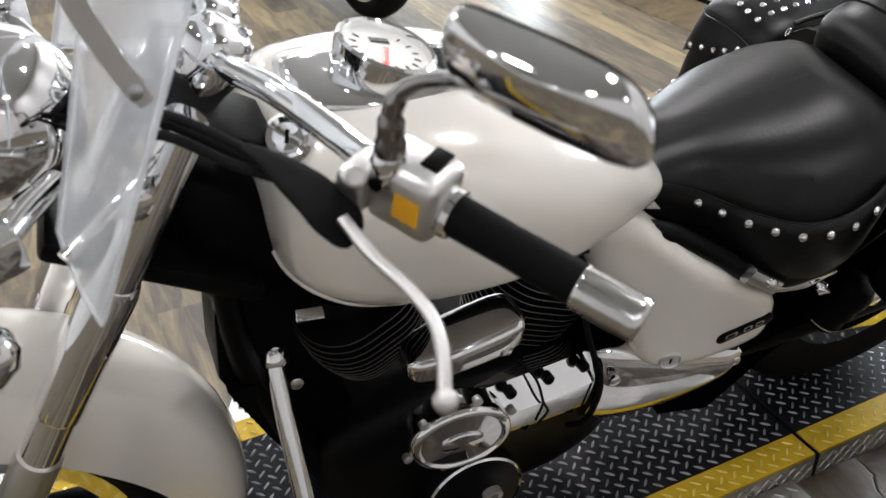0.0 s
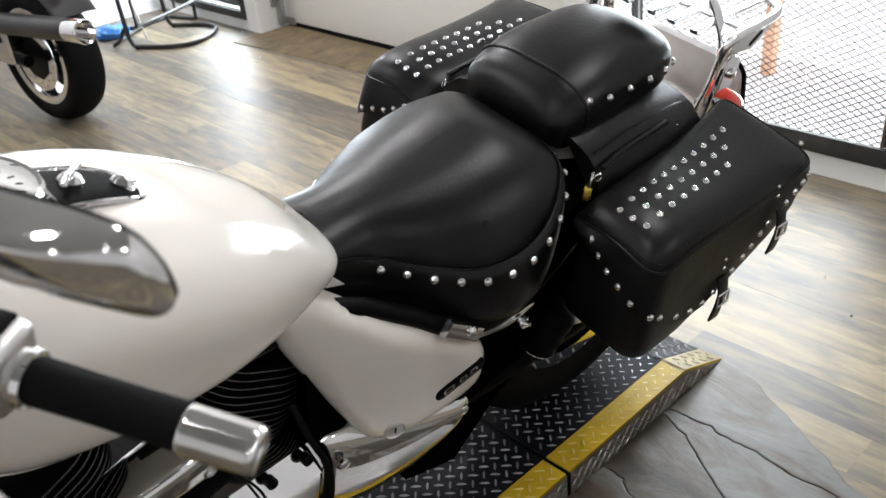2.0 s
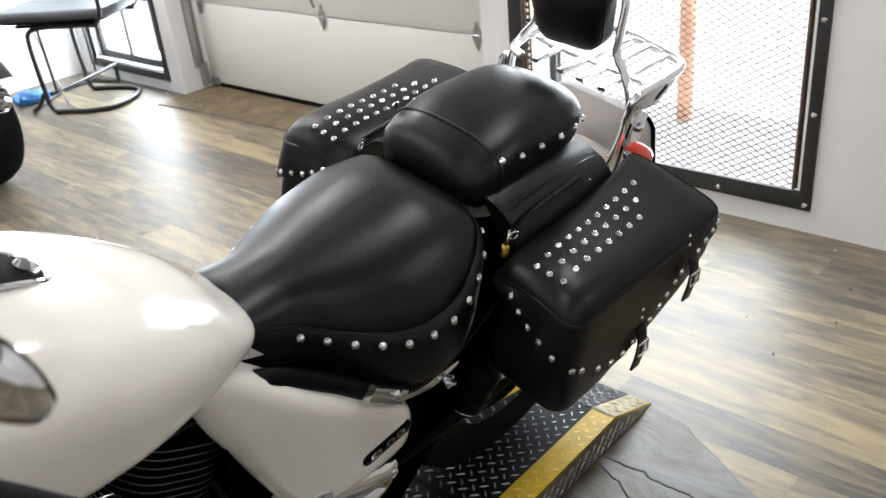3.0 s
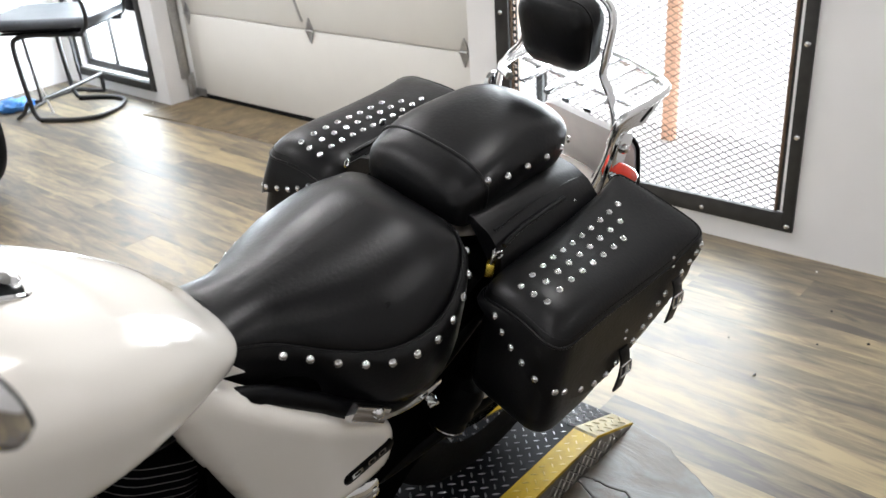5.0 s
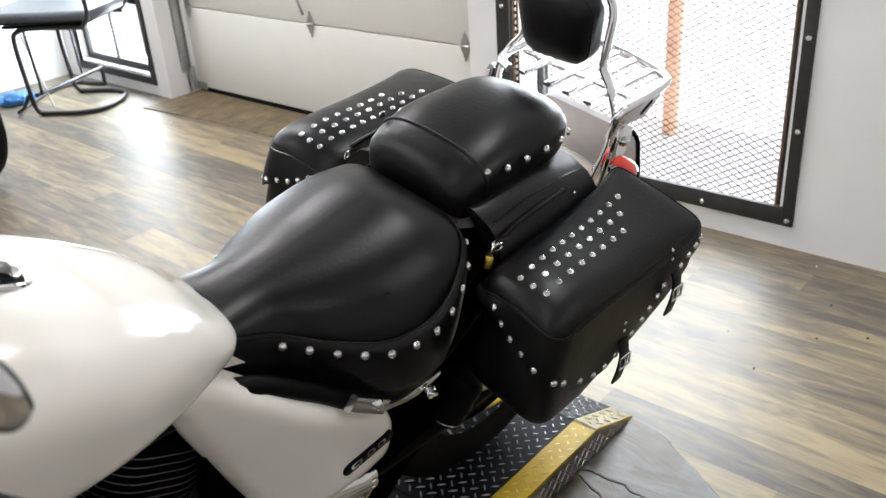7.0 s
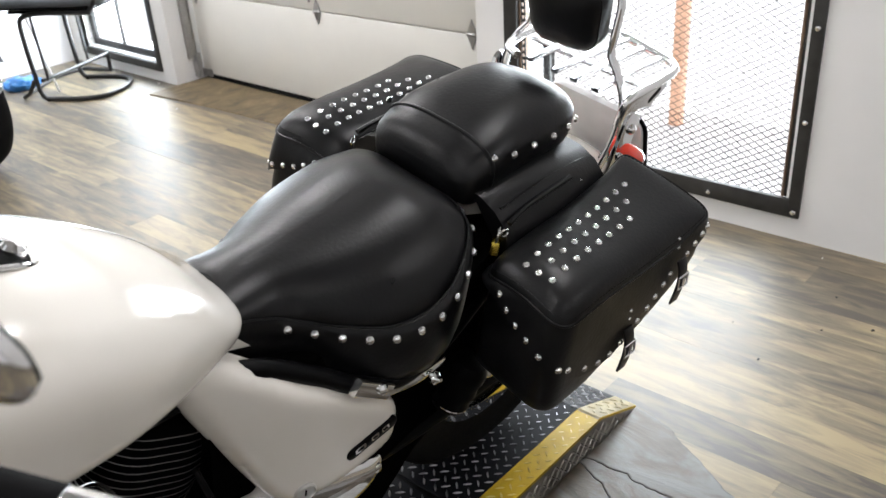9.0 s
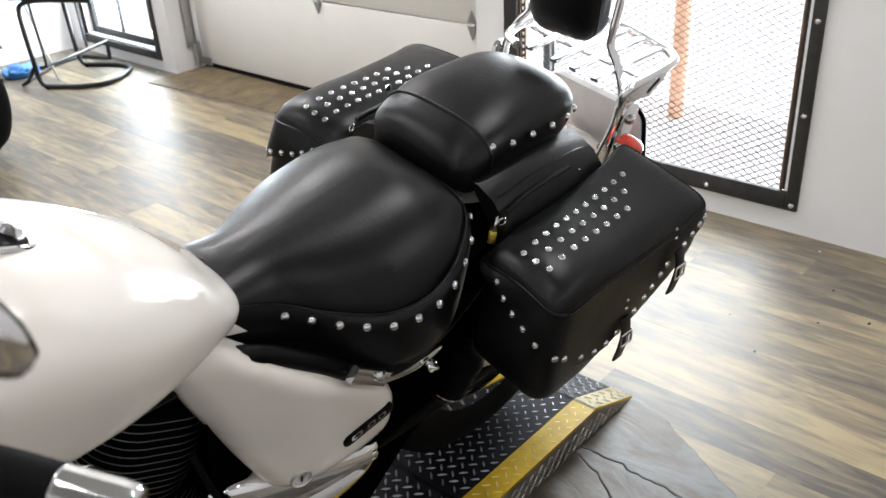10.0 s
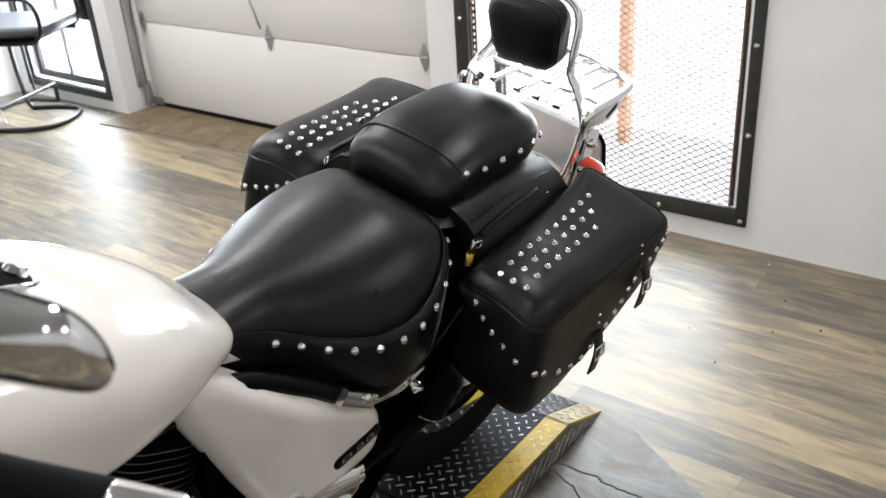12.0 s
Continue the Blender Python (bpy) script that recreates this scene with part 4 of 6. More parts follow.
    # straps with buckles on the outer side
    for x, zs in ((0.785, 0.580), (0.915, 0.660)):
        st = part("strap", tube([q(x, -0.364, zs + 0.030), q(x, -0.371, zs + 0.016), q(x, -0.375, zs - 0.005), q(x, -0.375, zs - 0.03), q(x, -0.373, zs - 0.056)], 0, smooth=14, profile=rrect(0.026, 0.0045, 0.002, 2)), LEATHER, bag)
        bk = bmesh.new()
        for a, b in (((-0.015, 0.011), (0.015, 0.011)), ((0.015, 0.011), (0.015, -0.011)), ((0.015, -0.011), (-0.015, -0.011)), ((-0.015, -0.011), (-0.015, 0.011)), ((0, 0.011), (0, -0.011))):
            tube([q(x + a[0], -0.3785 + a[1] * 0.15, zs - 0.008 + a[1]), q(x + b[0], -0.3785 + b[1] * 0.15, zs - 0.008 + b[1])], 0.0021, 8, bm=bk)
        part("buckle", bk, STEEL, st, "steel buckle")
        for dz in (0.048, 0.064):
            pin((x, -0.6, zs + dz), (0, 1, 0), (0, -1, 0), 0.0036)
    # welt along the lid's edge, and a stitched line below it
    part("piping", tube(lrings[edge] + lrings[edge][:1], 0.0026, 8), LEATHER, lid)
    line = lrings[edge - 2]
    stitch = bmesh.new()
    for (a, t), (b, t2) in zip(along(line, 0.0075, 0.002), along(line, 0.0075, 0.0065)):
        tube([a + d(0, 0, 1) * 0.0008, b + d(0, 0, 1) * 0.0008], 0.0006, 5, bm=stitch)
    part("stitching", stitch, THREAD, lid, "dark stitching")
    return bag


saddlebag(-1)
saddlebag(1)


# ---- rear: yoke leather, fender, wheel
yoke = part("saddlebag_yoke", loft([[Vector((x, s * w, z)) for s, w, z in ((-1, 0.19, z0 - 0.06), (-1, 0.178, z0 - 0.012), (-1, 0.150, z0 + 0.012), (-1, 0.115, z0 + 0.024), (0, 0.0, z0 + 0.030), (1, 0.115, z0 + 0.024), (1, 0.150, z0 + 0.012), (1, 0.178, z0 - 0.012), (1, 0.19, z0 - 0.06),
                                                                            (1, 0.17, z0 - 0.05), (1, 0.11, z0 + 0.01), (0, 0, z0 + 0.016), (-1, 0.11, z0 + 0.01), (-1, 0.17, z0 - 0.05))]
                                    for x, z0 in spline([(0.66, 0.762), (0.74, 0.772), (0.84, 0.775), (0.93, 0.765)], 10)]), LEATHER, bike, "black leather yoke joining the saddlebags")
for ex, ez in ((0.820, 0.757), (0.864, 0.758)):
    part("eyelet", lathe([(0.0045, 0), (0.007, 0.001), (0.007, 0.003), (0.0045, 0.004), (0.0045, 0)], axis_pose((ex, -0.170, ez + 0.004), (0, -0.8, 0.6)), 14, cap=False), STEEL, yoke)
for side in (-1, 1):
    part("yoke_seam", tube([(0.672, side * 0.150, 0.776), (0.76, side * 0.146, 0.786), (0.86, side * 0.142, 0.786), (0.925, side * 0.138, 0.779)], 0.0026, 6, 14), LEATHER, yoke)
    strap = part("yoke_strap", tube([(0.664, side * 0.178, 0.766), (0.70, side * 0.174, 0.776), (0.76, side * 0.172, 0.783), (0.83, side * 0.168, 0.785)], 0.0050, 8, 16), LEATHER, yoke, "rolled leather tie strap")
    part("strap_ring", tube([(0.655 + 0.007 * math.cos(a), side * (0.178 + 0.002 * math.cos(a)), 0.752 + 0.007 * math.sin(a)) for a in (0, 0.8, 1.6, 2.4, 3.2, 4.0, 4.8, 5.6, 6.3)], 0.0018, 6), STEEL, strap)
R_AX = Vector((0.86, 0.0, 0.325))


def arc_fender(c, r, a0, a1, keys_w, depth, mat, name, label, steer=Matrix()):
    """A fender: rounded hoop section swept round an axle; angles in degrees from the tail, upward."""
    rings = []
    n = 36
    for i in range(n):
        u = i / (n - 1)
        a = radians(a0 + (a1 - a0) * u)
        w, d = [float(v) for v in spline(keys_w, n)[i]]
        rad, tan = Vector((math.cos(a), 0, math.sin(a))), Vector((0, 1, 0))
        ring = []
        k = 18
        for j in range(k + 1):
            b = math.pi * j / k
            ring.append(c + rad * (r - d + d * math.sin(b) ** 0.55) + tan * w * sup(math.cos(b), 0.75))
        for j in range(k, -1, -1):
            b = math.pi * j / k
            ring.append(c + rad * (r - 0.004 - d + (d - 0.001) * math.sin(b) ** 0.55) + tan * (w - 0.004) * sup(math.cos(b), 0.75))
        rings.append([steer @ p for p in ring])
    return part(name, loft(rings), mat, bike, label)


arc_fender(R_AX, 0.445, 125, 12, [(0.085, 0.05), (0.105, 0.07), (0.112, 0.085), (0.112, 0.10), (0.108, 0.11), (0.10, 0.10)], 0.1, PEARL, "rear_fender", "pearl white rear fender")


def wheel(c, r, wd, rim_r, steer=Matrix(), spokes=7):
    m = steer @ Matrix.Translation(c) @ Matrix.Rotation(radians(90), 4, "X")
    w = part("wheel", lathe([(rim_r - 0.03, -wd * 0.42), (rim_r, -wd * 0.44), (rim_r, -wd * 0.38), (rim_r - 0.022, -wd * 0.3), (rim_r - 0.022, wd * 0.3), (rim_r, wd * 0.38), (rim_r, wd * 0.44), (rim_r - 0.03, wd * 0.42)], m, 48, cap=False), CHROME, bike, "cast alloy wheel")
    part("tyre", lathe([(rim_r - 0.006, -wd * 0.40), (rim_r + 0.02, -wd * 0.49), (r - 0.045, -wd * 0.5), (r - 0.018, -wd * 0.40), (r - 0.004, -wd * 0.2), (r, 0), (r - 0.004, wd * 0.2), (r - 0.018, wd * 0.40), (r - 0.045, wd * 0.5), (rim_r + 0.02, wd * 0.49), (rim_r - 0.006, wd * 0.40)], m, 56, cap=False), RUBBER, w, "black rubber tyre")
    part("hub", lathe([(0.0, -0.07), (0.045, -0.07), (0.05, -0.03), (0.05, 0.03), (0.045, 0.07), (0, 0.07)], m, 24), SATIN, w)
    for k in range(spokes):
        a = 2 * math.pi * k / spokes
        d = Vector((math.cos(a), math.sin(a), 0))
        part("spoke", tube([m @ (d * 0.045), m @ (d * (rim_r - 0.02))], 0.0, profile=rrect(0.026, 0.018, 0.006, 2)), BLACKMETAL, w)
    return w


rear_wheel = wheel(R_AX, 0.322, 0.165, 0.195)
part("brake_drum", lathe([(0.0, -0.06), (0.17, -0.055), (0.176, -0.03), (0.176, 0.03), (0.17, 0.055), (0, 0.06)], Matrix.Translation(R_AX) @ Matrix.Rotation(radians(90), 4, "X"), 40), BLACKMETAL, rear_wheel, "black brake drum")

# backrest with its chrome sissy bar and luggage rack
half_bar = [(1.015, -0.108, 0.69), (1.035, -0.112, 0.735), (1.046, -0.115, 0.785), (1.047, -0.112, 0.838), (1.046, -0.090, 0.883), (1.045, -0.068, 0.914), (1.047, -0.066, 0.953), (1.052, -0.062, 1.005)]
mid_y = 0.026
bar_pts = half_bar + [(1.055, -0.045, 1.035), (1.057, 0.0, 1.048), (1.057, 2 * mid_y, 1.048), (1.055, 2 * mid_y + 0.045, 1.035)] + [(x, 2 * mid_y - y, z) for x, y, z in half_bar[::-1]]
backrest = part("sissy_bar", tube(bar_pts, 0, smooth=90, profile=rrect(0.019, 0.010, 0.004, 3)), CHROME, bike, "chrome sissy bar")
pad_m = pose(1.040, 0.032, 0.972, -6, -10, 0)
prings = []
for d, f in ((0.016, 0.90), (0.013, 0.97), (0.004, 1.0), (-0.008, 1.0), (-0.022, 0.985), (-0.032, 0.95), (-0.039, 0.86), (-0.044, 0.68), (-0.047, 0.40), (-0.048, 0.1)):
    prings.append([pad_m @ Vector((d, u * f * (1.06 if v > 0 else 0.97), v * f)) for u, v in rrect(0.158, 0.134, 0.040, 8)])
pad = part("backrest_pad", loft(prings), LEATHER, backrest, "padded black leather backrest")
part("piping", tube(prings[4] + prings[4][:1], 0.0022, 6), LEATHER, pad)
RZ = 0.872
rack = part("luggage_rack", tube([(0.972, 0.085, RZ), (0.995, 0.124, RZ), (1.05, 0.142, RZ), (1.12, 0.148, RZ), (1.185, 0.130, RZ), (1.222, 0.090, RZ), (1.235, 0.02, RZ), (1.224, -0.05, RZ), (1.208, -0.106, RZ), (1.178, -0.131, RZ), (1.11, -0.140, RZ), (1.05, -0.144, RZ), (1.01, -0.142, RZ - 0.012), (1.012, -0.132, RZ - 0.06)], 0.0085, 12, 80), RACKCHROME, bike, "bright chrome tubular luggage rack")
for yy, xe in ((0.067, 1.226), (0.008, 1.232), (-0.036, 1.225), (-0.084, 1.212)):
    part("rack_rail", tube([(0.985, yy - 0.002, RZ - 0.004), (1.10, yy, RZ + 0.001), (xe, yy + 0.003, RZ)], 0, smooth=8, profile=rrect(0.017, 0.007, 0.003, 2)), RACKCHROME, rack)
part("rack_rail", tube([(1.09, -0.138, RZ - 0.012), (1.09, 0.142, RZ - 0.012)], 0, profile=rrect(0.02, 0.005, 0.002, 2)), RACKCHROME, rack)
for s in (-1, 1):
    y = mid_y * (s > 0) + s * 0.140
    if s < 0:
        side = part("rack_bracket", plate([(1.000, -0.058), (1.035, -0.062), (1.060, -0.040), (1.105, -0.047), (1.140, -0.022), (1.168, 0.004), (1.005, -0.006)], 0.005, Matrix.Translation((0, y, RZ)) @ Matrix(((1, 0, 0), (0, 0, -1), (0, 1, 0))).to_4x4(), 0.001), RACKCHROME, rack, "slotted chrome side bracket")
        part("slot", plate(rrect(0.040, 0.009, 0.004, 4), 0.0008, Matrix.Translation((1.108, y - (0.0004 if s < 0 else 0.0056), RZ - 0.026)) @ Matrix(((0.87, -0.5, 0), (0, 0, -1), (0.5, 0.87, 0))).to_4x4(), 0), BLACKPLASTIC, side)
    m = Matrix.Translation((1.028, y + s * 0.004 + (0.0 if s < 0 else 0.004), 0.748)) @ Matrix(((0.96, 0.28, 0), (0, 0, -1), (-0.28, 0.96, 0))).to_4x4()
    sp = part("support_plate", plate(rrect(0.046, 0.165, 0.016, 5), 0.007, m, 0.0015), CHROME, backrest, "chrome mounting plate")
    for dv in (-0.055, -0.004, 0.052):
        part("bolt", lathe([(0.010, 0), (0.010, 0.004), (0.0075, 0.008), (0.0035, 0.0095), (0, 0.0095)], m @ pose(0, dv, 0.0005 if s < 0 else -0.0075, 0 if s < 0 else 180, 0, 0), 14), STEEL, sp)
    part("support_slot", plate(rrect(0.010, 0.026, 0.005, 4), 0.0008, m @ Matrix.Translation((0.0, -0.030, 0.0007 if s < 0 else -0.0072)), 0), BLACKPLASTIC, sp)
    ind = part("rear_indicator", lathe([(0.0, 0.044), (0.009, 0.042), (0.016, 0.035), (0.019, 0.018), (0.020, -0.010), (0.018, -0.032), (0.009, -0.042), (0.0, -0.044)], axis_pose((1.066, s * 0.146, 0.735), (0.86, 0, -0.50)), 24), REDPLASTIC, bike, "red rear indicator lens")
    part("indicator_stem", tube([(1.075, s * 0.145, 0.715), (1.05, s * 0.09, 0.71)], 0.009, 10), CHROME, ind)
plate_m = Matrix.Translation((1.172, -0.004, 0.700)) @ Matrix(((0, -0.38, 0.925), (1, 0, 0), (0, 0.925, 0.38))).to_4x4()
holder = part("plate_holder", plate(rrect(0.232, 0.170, 0.034, 6), 0.014, plate_m, 0.004), GREYPLATE, bike, "grey rounded plate holder with dark edge")
edge = [(u, v) for u, v in rrect(0.238, 0.176, 0.036, 8)]
edge = [p for p in edge[9:27] if p[0] < -0.07]
part("holder_edge", tube([plate_m @ Vector((u, v, -0.005)) for u, v in edge], 0.0045, 8), BLACKPLASTIC, holder, "black rubber edge")
for v in (0.055, -0.050):
    part("bolt", lathe([(0.009, 0), (0.009, 0.004), (0.005, 0.007), (0, 0.007)], plate_m @ Matrix.Translation((-0.088, v, -0.0138)) @ pose(0, 0, 0, 180, 0, 0), 12), STEEL, holder)

# brass padlock between seat and bag
lock = part("padlock", box(-0.013, 0.013, -0.007, 0.007, -0.012, 0.012, 0.002, pose(0.652, -0.168, 0.722, 0, 10, 30)), BRASS, bike, "small brass padlock")
part("shackle", tube([(0.645, -0.172, 0.733), (0.646, -0.174, 0.750), (0.652, -0.170, 0.757), (0.659, -0.166, 0.750), (0.660, -0.164, 0.733)], 0.0028, 8, 16), STEEL, lock)

# ---- side cover, engine and lower left side
def y_plate(outline, y, bulge, thick, s=-1, soft=0.034, grid=0.012):
    """A smoothly bulged cover beside the frame: outline in (x, z); y(x, z) its rim, swelling outward by bulge over a soft edge."""
    ring = [Vector(p) for p in outline]
    n = len(ring)

    def gap(p):
        best = 1.0
        for a, b in zip(ring, ring[1:] + ring[:1]):
            ab = b - a
            t = min(1.0, max(0.0, (p - a).dot(ab) / ab.dot(ab)))
            best = min(best, (p - a - ab * t).length)
        return best

    def inside(p):
        odd = False
        for a, b in zip(ring, ring[1:] + ring[:1]):
            if (a.y > p.y) != (b.y > p.y) and p.x < a.x + (p.y - a.y) * (b.x - a.x) / (b.y - a.y):
                odd = not odd
        return odd
    pts = list(ring)
    # two tight rows inside the rim, then an even grid
    for inset in (0.0025, 0.007):
        for i in range(n):
            t = (ring[(i + 1) % n] - ring[i - 1]).normalized()
            for side in (1, -1):
                p = ring[i] + Vector((-t.y, t.x)) * inset * side
                if inside(p) and gap(p) > inset * 0.8:
                    pts.append(p)
    x = min(p.x for p in ring)
    while x < max(p.x for p in ring):
        z = min(p.y for p in ring)
        while z < max(p.y for p in ring):
            p = Vector((x, z))
            if inside(p) and gap(p) > 0.012:
                pts.append(p)
            z += grid
        x += grid
    verts, edges, faces = geometry.delaunay_2d_cdt(pts, [(i, (i + 1) % n) for i in range(n)], [], 1, 1e-5)[:3]
    bm = bmesh.new()
    front = []
    for p in verts:
        k = min(1.0, gap(p) / soft)
        front.append(bm.verts.new((p.x, s * (y(p.x, p.y) + bulge * math.sqrt(max(0.0, 1 - (1 - k) ** 2))), p.y)))
    for f in faces:
        bm.faces.new([front[i] for i in f])
    back = [bm.verts.new((p.x, s * (y(p.x, p.y) - thick), p.y)) for p in ring]
    rim = [min(range(len(verts)), key=lambda i: (verts[i] - p).length) for p in ring]
    for i in range(n):
        j = (i + 1) % n
        if rim[i] != rim[j]:
            bm.faces.new((front[rim[i]], front[rim[j]], back[j], back[i]))
    bm.faces.new(back)
    return bm


def smooth_loop(pts, n=64):
    return [tuple(v) for v in spline(pts + pts[:1], n)[:-1]]


cover_pts = [(0.088, 0.735), (0.13, 0.752), (0.17, 0.735), (0.253, 0.668), (0.31, 0.628), (0.372, 0.585), (0.425, 0.545), (0.453, 0.508), (0.458, 0.465), (0.44, 0.430), (0.38, 0.414), (0.31, 0.414), (0.255, 0.420), (0.222, 0.442), (0.188, 0.505), (0.155, 0.575), (0.118, 0.655)]


def cover_y(x, z):
    u = min(1.0, max(0.0, (x - 0.08) / 0.24))
    return 0.112 + 0.044 * u * u * (3 - 2 * u) + 0.03 * (0.56 - z)


for s in (-1, 1):
    cv = part("side_cover", y_plate(smooth_loop(cover_pts), cover_y, 0.028, 0.03, s), PEARL, bike, "pearl white side cover with a dark badge")
    if s < 0:
        tree = surface_of(cv)

        def on_cover(x, z):
            h = tree.ray_cast(Vector((x, -0.6, z)), Vector((0, 1, 0)))
            return h[0], (h[1] if h[1].y < 0 else -h[1])
        p, n = on_cover(0.262, 0.452)
        lk = part("cover_lock", lathe([(0.0185, -0.004), (0.0185, 0.002), (0.016, 0.004), (0.0145, 0.002), (0.0, 0.002)], axis_pose(p, n), 24), SATIN, cv, "round steel lock")
        part("keyhole", box(-0.0015, 0.0015, -0.006, 0.006, 0.0022, 0.003, 0, axis_pose(p, n)), BLACKPLASTIC, lk)
        p, n = on_cover(0.3885, 0.4835)
        xa = Vector((0.985, -0.02, 0.17)).normalized()
        za = n
        ya = za.cross(xa).normalized()
        xa = ya.cross(za)
        bmtx = Matrix.Translation(p + n * 0.0025) @ Matrix((xa, ya, za)).transposed().to_4x4()
        bd = part("badge", plate(rrect(0.104, 0.023, 0.011, 6), 0.006, bmtx, 0.001), BLACKPLASTIC, cv, "dark oval badge with silver marks")
        for u, w in ((-0.026, 0.022), (0.004, 0.016), (0.026, 0.016)):
            part("badge_mark", plate(rrect(w, 0.011, 0.003, 3), 0.001, bmtx @ Matrix.Translation((u, 0, 0.0012)), 0), CHROME, bd)
            part("badge_mark", plate(rrect(w * 0.55, 0.004, 0.001, 2), 0.001, bmtx @ Matrix.Translation((u, 0, 0.0018)), 0), BLACKPLASTIC, bd)

# white tab and rubber stop where tank, seat and cover meet
for side in (-1, 1):
    tab = part("tank_tab", plate([(0.180, 0.716), (0.209, 0.730), (0.236, 0.698)], 0.004, Matrix.Translation((0, side * 0.091, 0)) @ Matrix(((1, 0, 0), (0, 0, -1), (0, 1, 0))).to_4x4(), 0.0005), PEARL, bike, "small white tab behind the tank")
    part("rubber_stop", lathe([(0.0, -0.012), (0.016, -0.010), (0.021, -0.004), (0.021, 0.006), (0.014, 0.010), (0.0, 0.010)], Matrix.Translation((0.178, side * 0.098, 0.698)) @ axis_pose((0, 0, 0), (0, side, 0)) @ Matrix.Diagonal((1.3, 0.8, 1, 1)), 24), BLACKPLASTIC, tab)
# seat rail, strap bracket and frame
part("frame_rail", tube([(-0.10, -0.075, 0.64), (0.10, -0.10, 0.68), (0.20, -0.125, 0.70), (0.30, -0.150, 0.645), (0.37, -0.168, 0.595), (0.45, -0.175, 0.565), (0.55, -0.165, 0.57), (0.70, -0.14, 0.62)], 0.015, 12, 40), BLACKMETAL, bike, "black frame rail")
part("frame_rail", tube([(-0.10, 0.075, 0.64), (0.20, 0.125, 0.70), (0.37, 0.168, 0.595), (0.55, 0.165, 0.57), (0.70, 0.14, 0.62)], 0.015, 12, 30), BLACKMETAL, bike)
br = part("seat_bracket", tube([(0.347, -0.185, 0.618), (0.417, -0.185, 0.566)], 0, profile=rrect(0.012, 0.028, 0.003, 3)), CHROME, bike, "chrome seat bracket")
part("bolt", lathe([(0.009, 0), (0.009, 0.006), (0.004, 0.009)], axis_pose((0.396, -0.190, 0.588), (0, -1, 0.3)), 12), STEEL, br)
part("bracket_bar", tube([(0.417, -0.185, 0.566), (0.488, -0.180, 0.544), (0.557, -0.170, 0.533)], 0, smooth=10, profile=rrect(0.008, 0.018, 0.002, 2)), CHROME, br)
part("bolt", lathe([(0.011, 0), (0.011, 0.006), (0.006, 0.011), (0.003, 0.018)], axis_pose((0.521, -0.185, 0.527), (0, -1, 0.4)), 12), STEEL, br)
boot_c = Vector((0.629, -0.165, 0.453))
boot = part("shock_boot", lathe([(0.030, -0.075), (0.037, -0.06), (0.034, -0.045), (0.038, -0.03), (0.035, -0.015), (0.038, 0.0), (0.037, 0.02), (0.030, 0.032), (0.012, 0.037), (0, 0.038)], axis_pose(boot_c, (0.25, -0.15, 0.9)), 28), BLACKPLASTIC, bike, "ribbed black rubber boot")
part("boot_clip", tube([(0.607, -0.170, 0.418), (0.627, -0.175, 0.430)], 0.0035, 8), CHROME, boot)
part("boot_ring", lathe([(0.034, -0.066), (0.0365, -0.064), (0.0365, -0.061), (0.034, -0.059), (0.034, -0.066)], axis_pose(boot_c, (0.25, -0.15, 0.9)), 28, cap=False), STEEL, boot)
part("rear_bracket", box(-0.022, 0.022, -0.004, 0.004, -0.016, 0.016, 0.003, pose(*(0.755, -0.140, 0.366), 0, 20, 0)), CHROME, bike, "chrome rear bracket")
part("swingarm", tube([(0.36, -0.125, 0.34), (0.60, -0.125, 0.33), (0.86, -0.12, 0.325)], 0.020, 14, 14), BLACKPLASTIC, bike, "black swingarm")
part("inner_fender", loft([[Vector((x, y, z)) for y, z in ((-0.13, zb), (-0.165, zt), (0.165, zt), (0.13, zb))] for x, zb, zt in ((0.34, 0.20, 0.57), (0.46, 0.16, 0.57), (0.56, 0.28, 0.66), (0.66, 0.34, 0.72), (0.75, 0.36, 0.72))]), MATTEBLACK, bike, "black inner fender")

# engine block and cylinders
part("engine_block", loft([[Vector((x, y, z)) for y, z in rrect(2 * w, zt - zb, 0.04, 4) for y, z in [(y, z + (zt + zb) / 2)]] for x, w, zb, zt in
                                 spline([(-0.30, 0.05, 0.16, 0.30), (-0.27, 0.10, 0.13, 0.36), (-0.15, 0.125, 0.12, 0.44), (0.0, 0.13, 0.12, 0.46), (0.15, 0.125, 0.13, 0.46), (0.25, 0.10, 0.16, 0.44), (0.30, 0.06, 0.22, 0.38)], 18)]), BLACKMETAL, bike, "black painted engine block")


def cylinder(base, axis, n, w0, w1, step=0.0135):
    """Finned cylinder: dark rounded fins with polished rims."""
    m = axis_pose(base, axis)
    core = part("cylinder", lathe([(0.055, 0), (0.055, step * n), (0.045, step * n + 0.015), (0, step * n + 0.015)], m, 24), BLACKMETAL, bike, "black finned cylinder")
    for i in range(n):
        u = i / (n - 1)
        w = w0 + (w1 - w0) * math.sin(u * math.pi * 0.7)
        prof = rrect(2 * w, 2 * w * 1.05, w * 0.8, 8)
        rings = [[m @ Vector((a * f, b * f, i * step + h)) for a, b in prof] for h, f in ((0.0, 0.96), (0.001, 0.995), (0.0032, 0.995), (0.0042, 0.96))]
        fin = part("fin", loft(rings), BLACKMETAL, core)
        part("fin_edge", tube([m @ Vector((a, b, i * step + 0.0021)) for a, b in prof + prof[:1]], 0.0006, 6), FINEDGE, fin)
    return core


cylinder(Vector((-0.178, -0.030, 0.525)), Vector((-0.26, -0.06, 0.96)), 10, 0.066, 0.084)
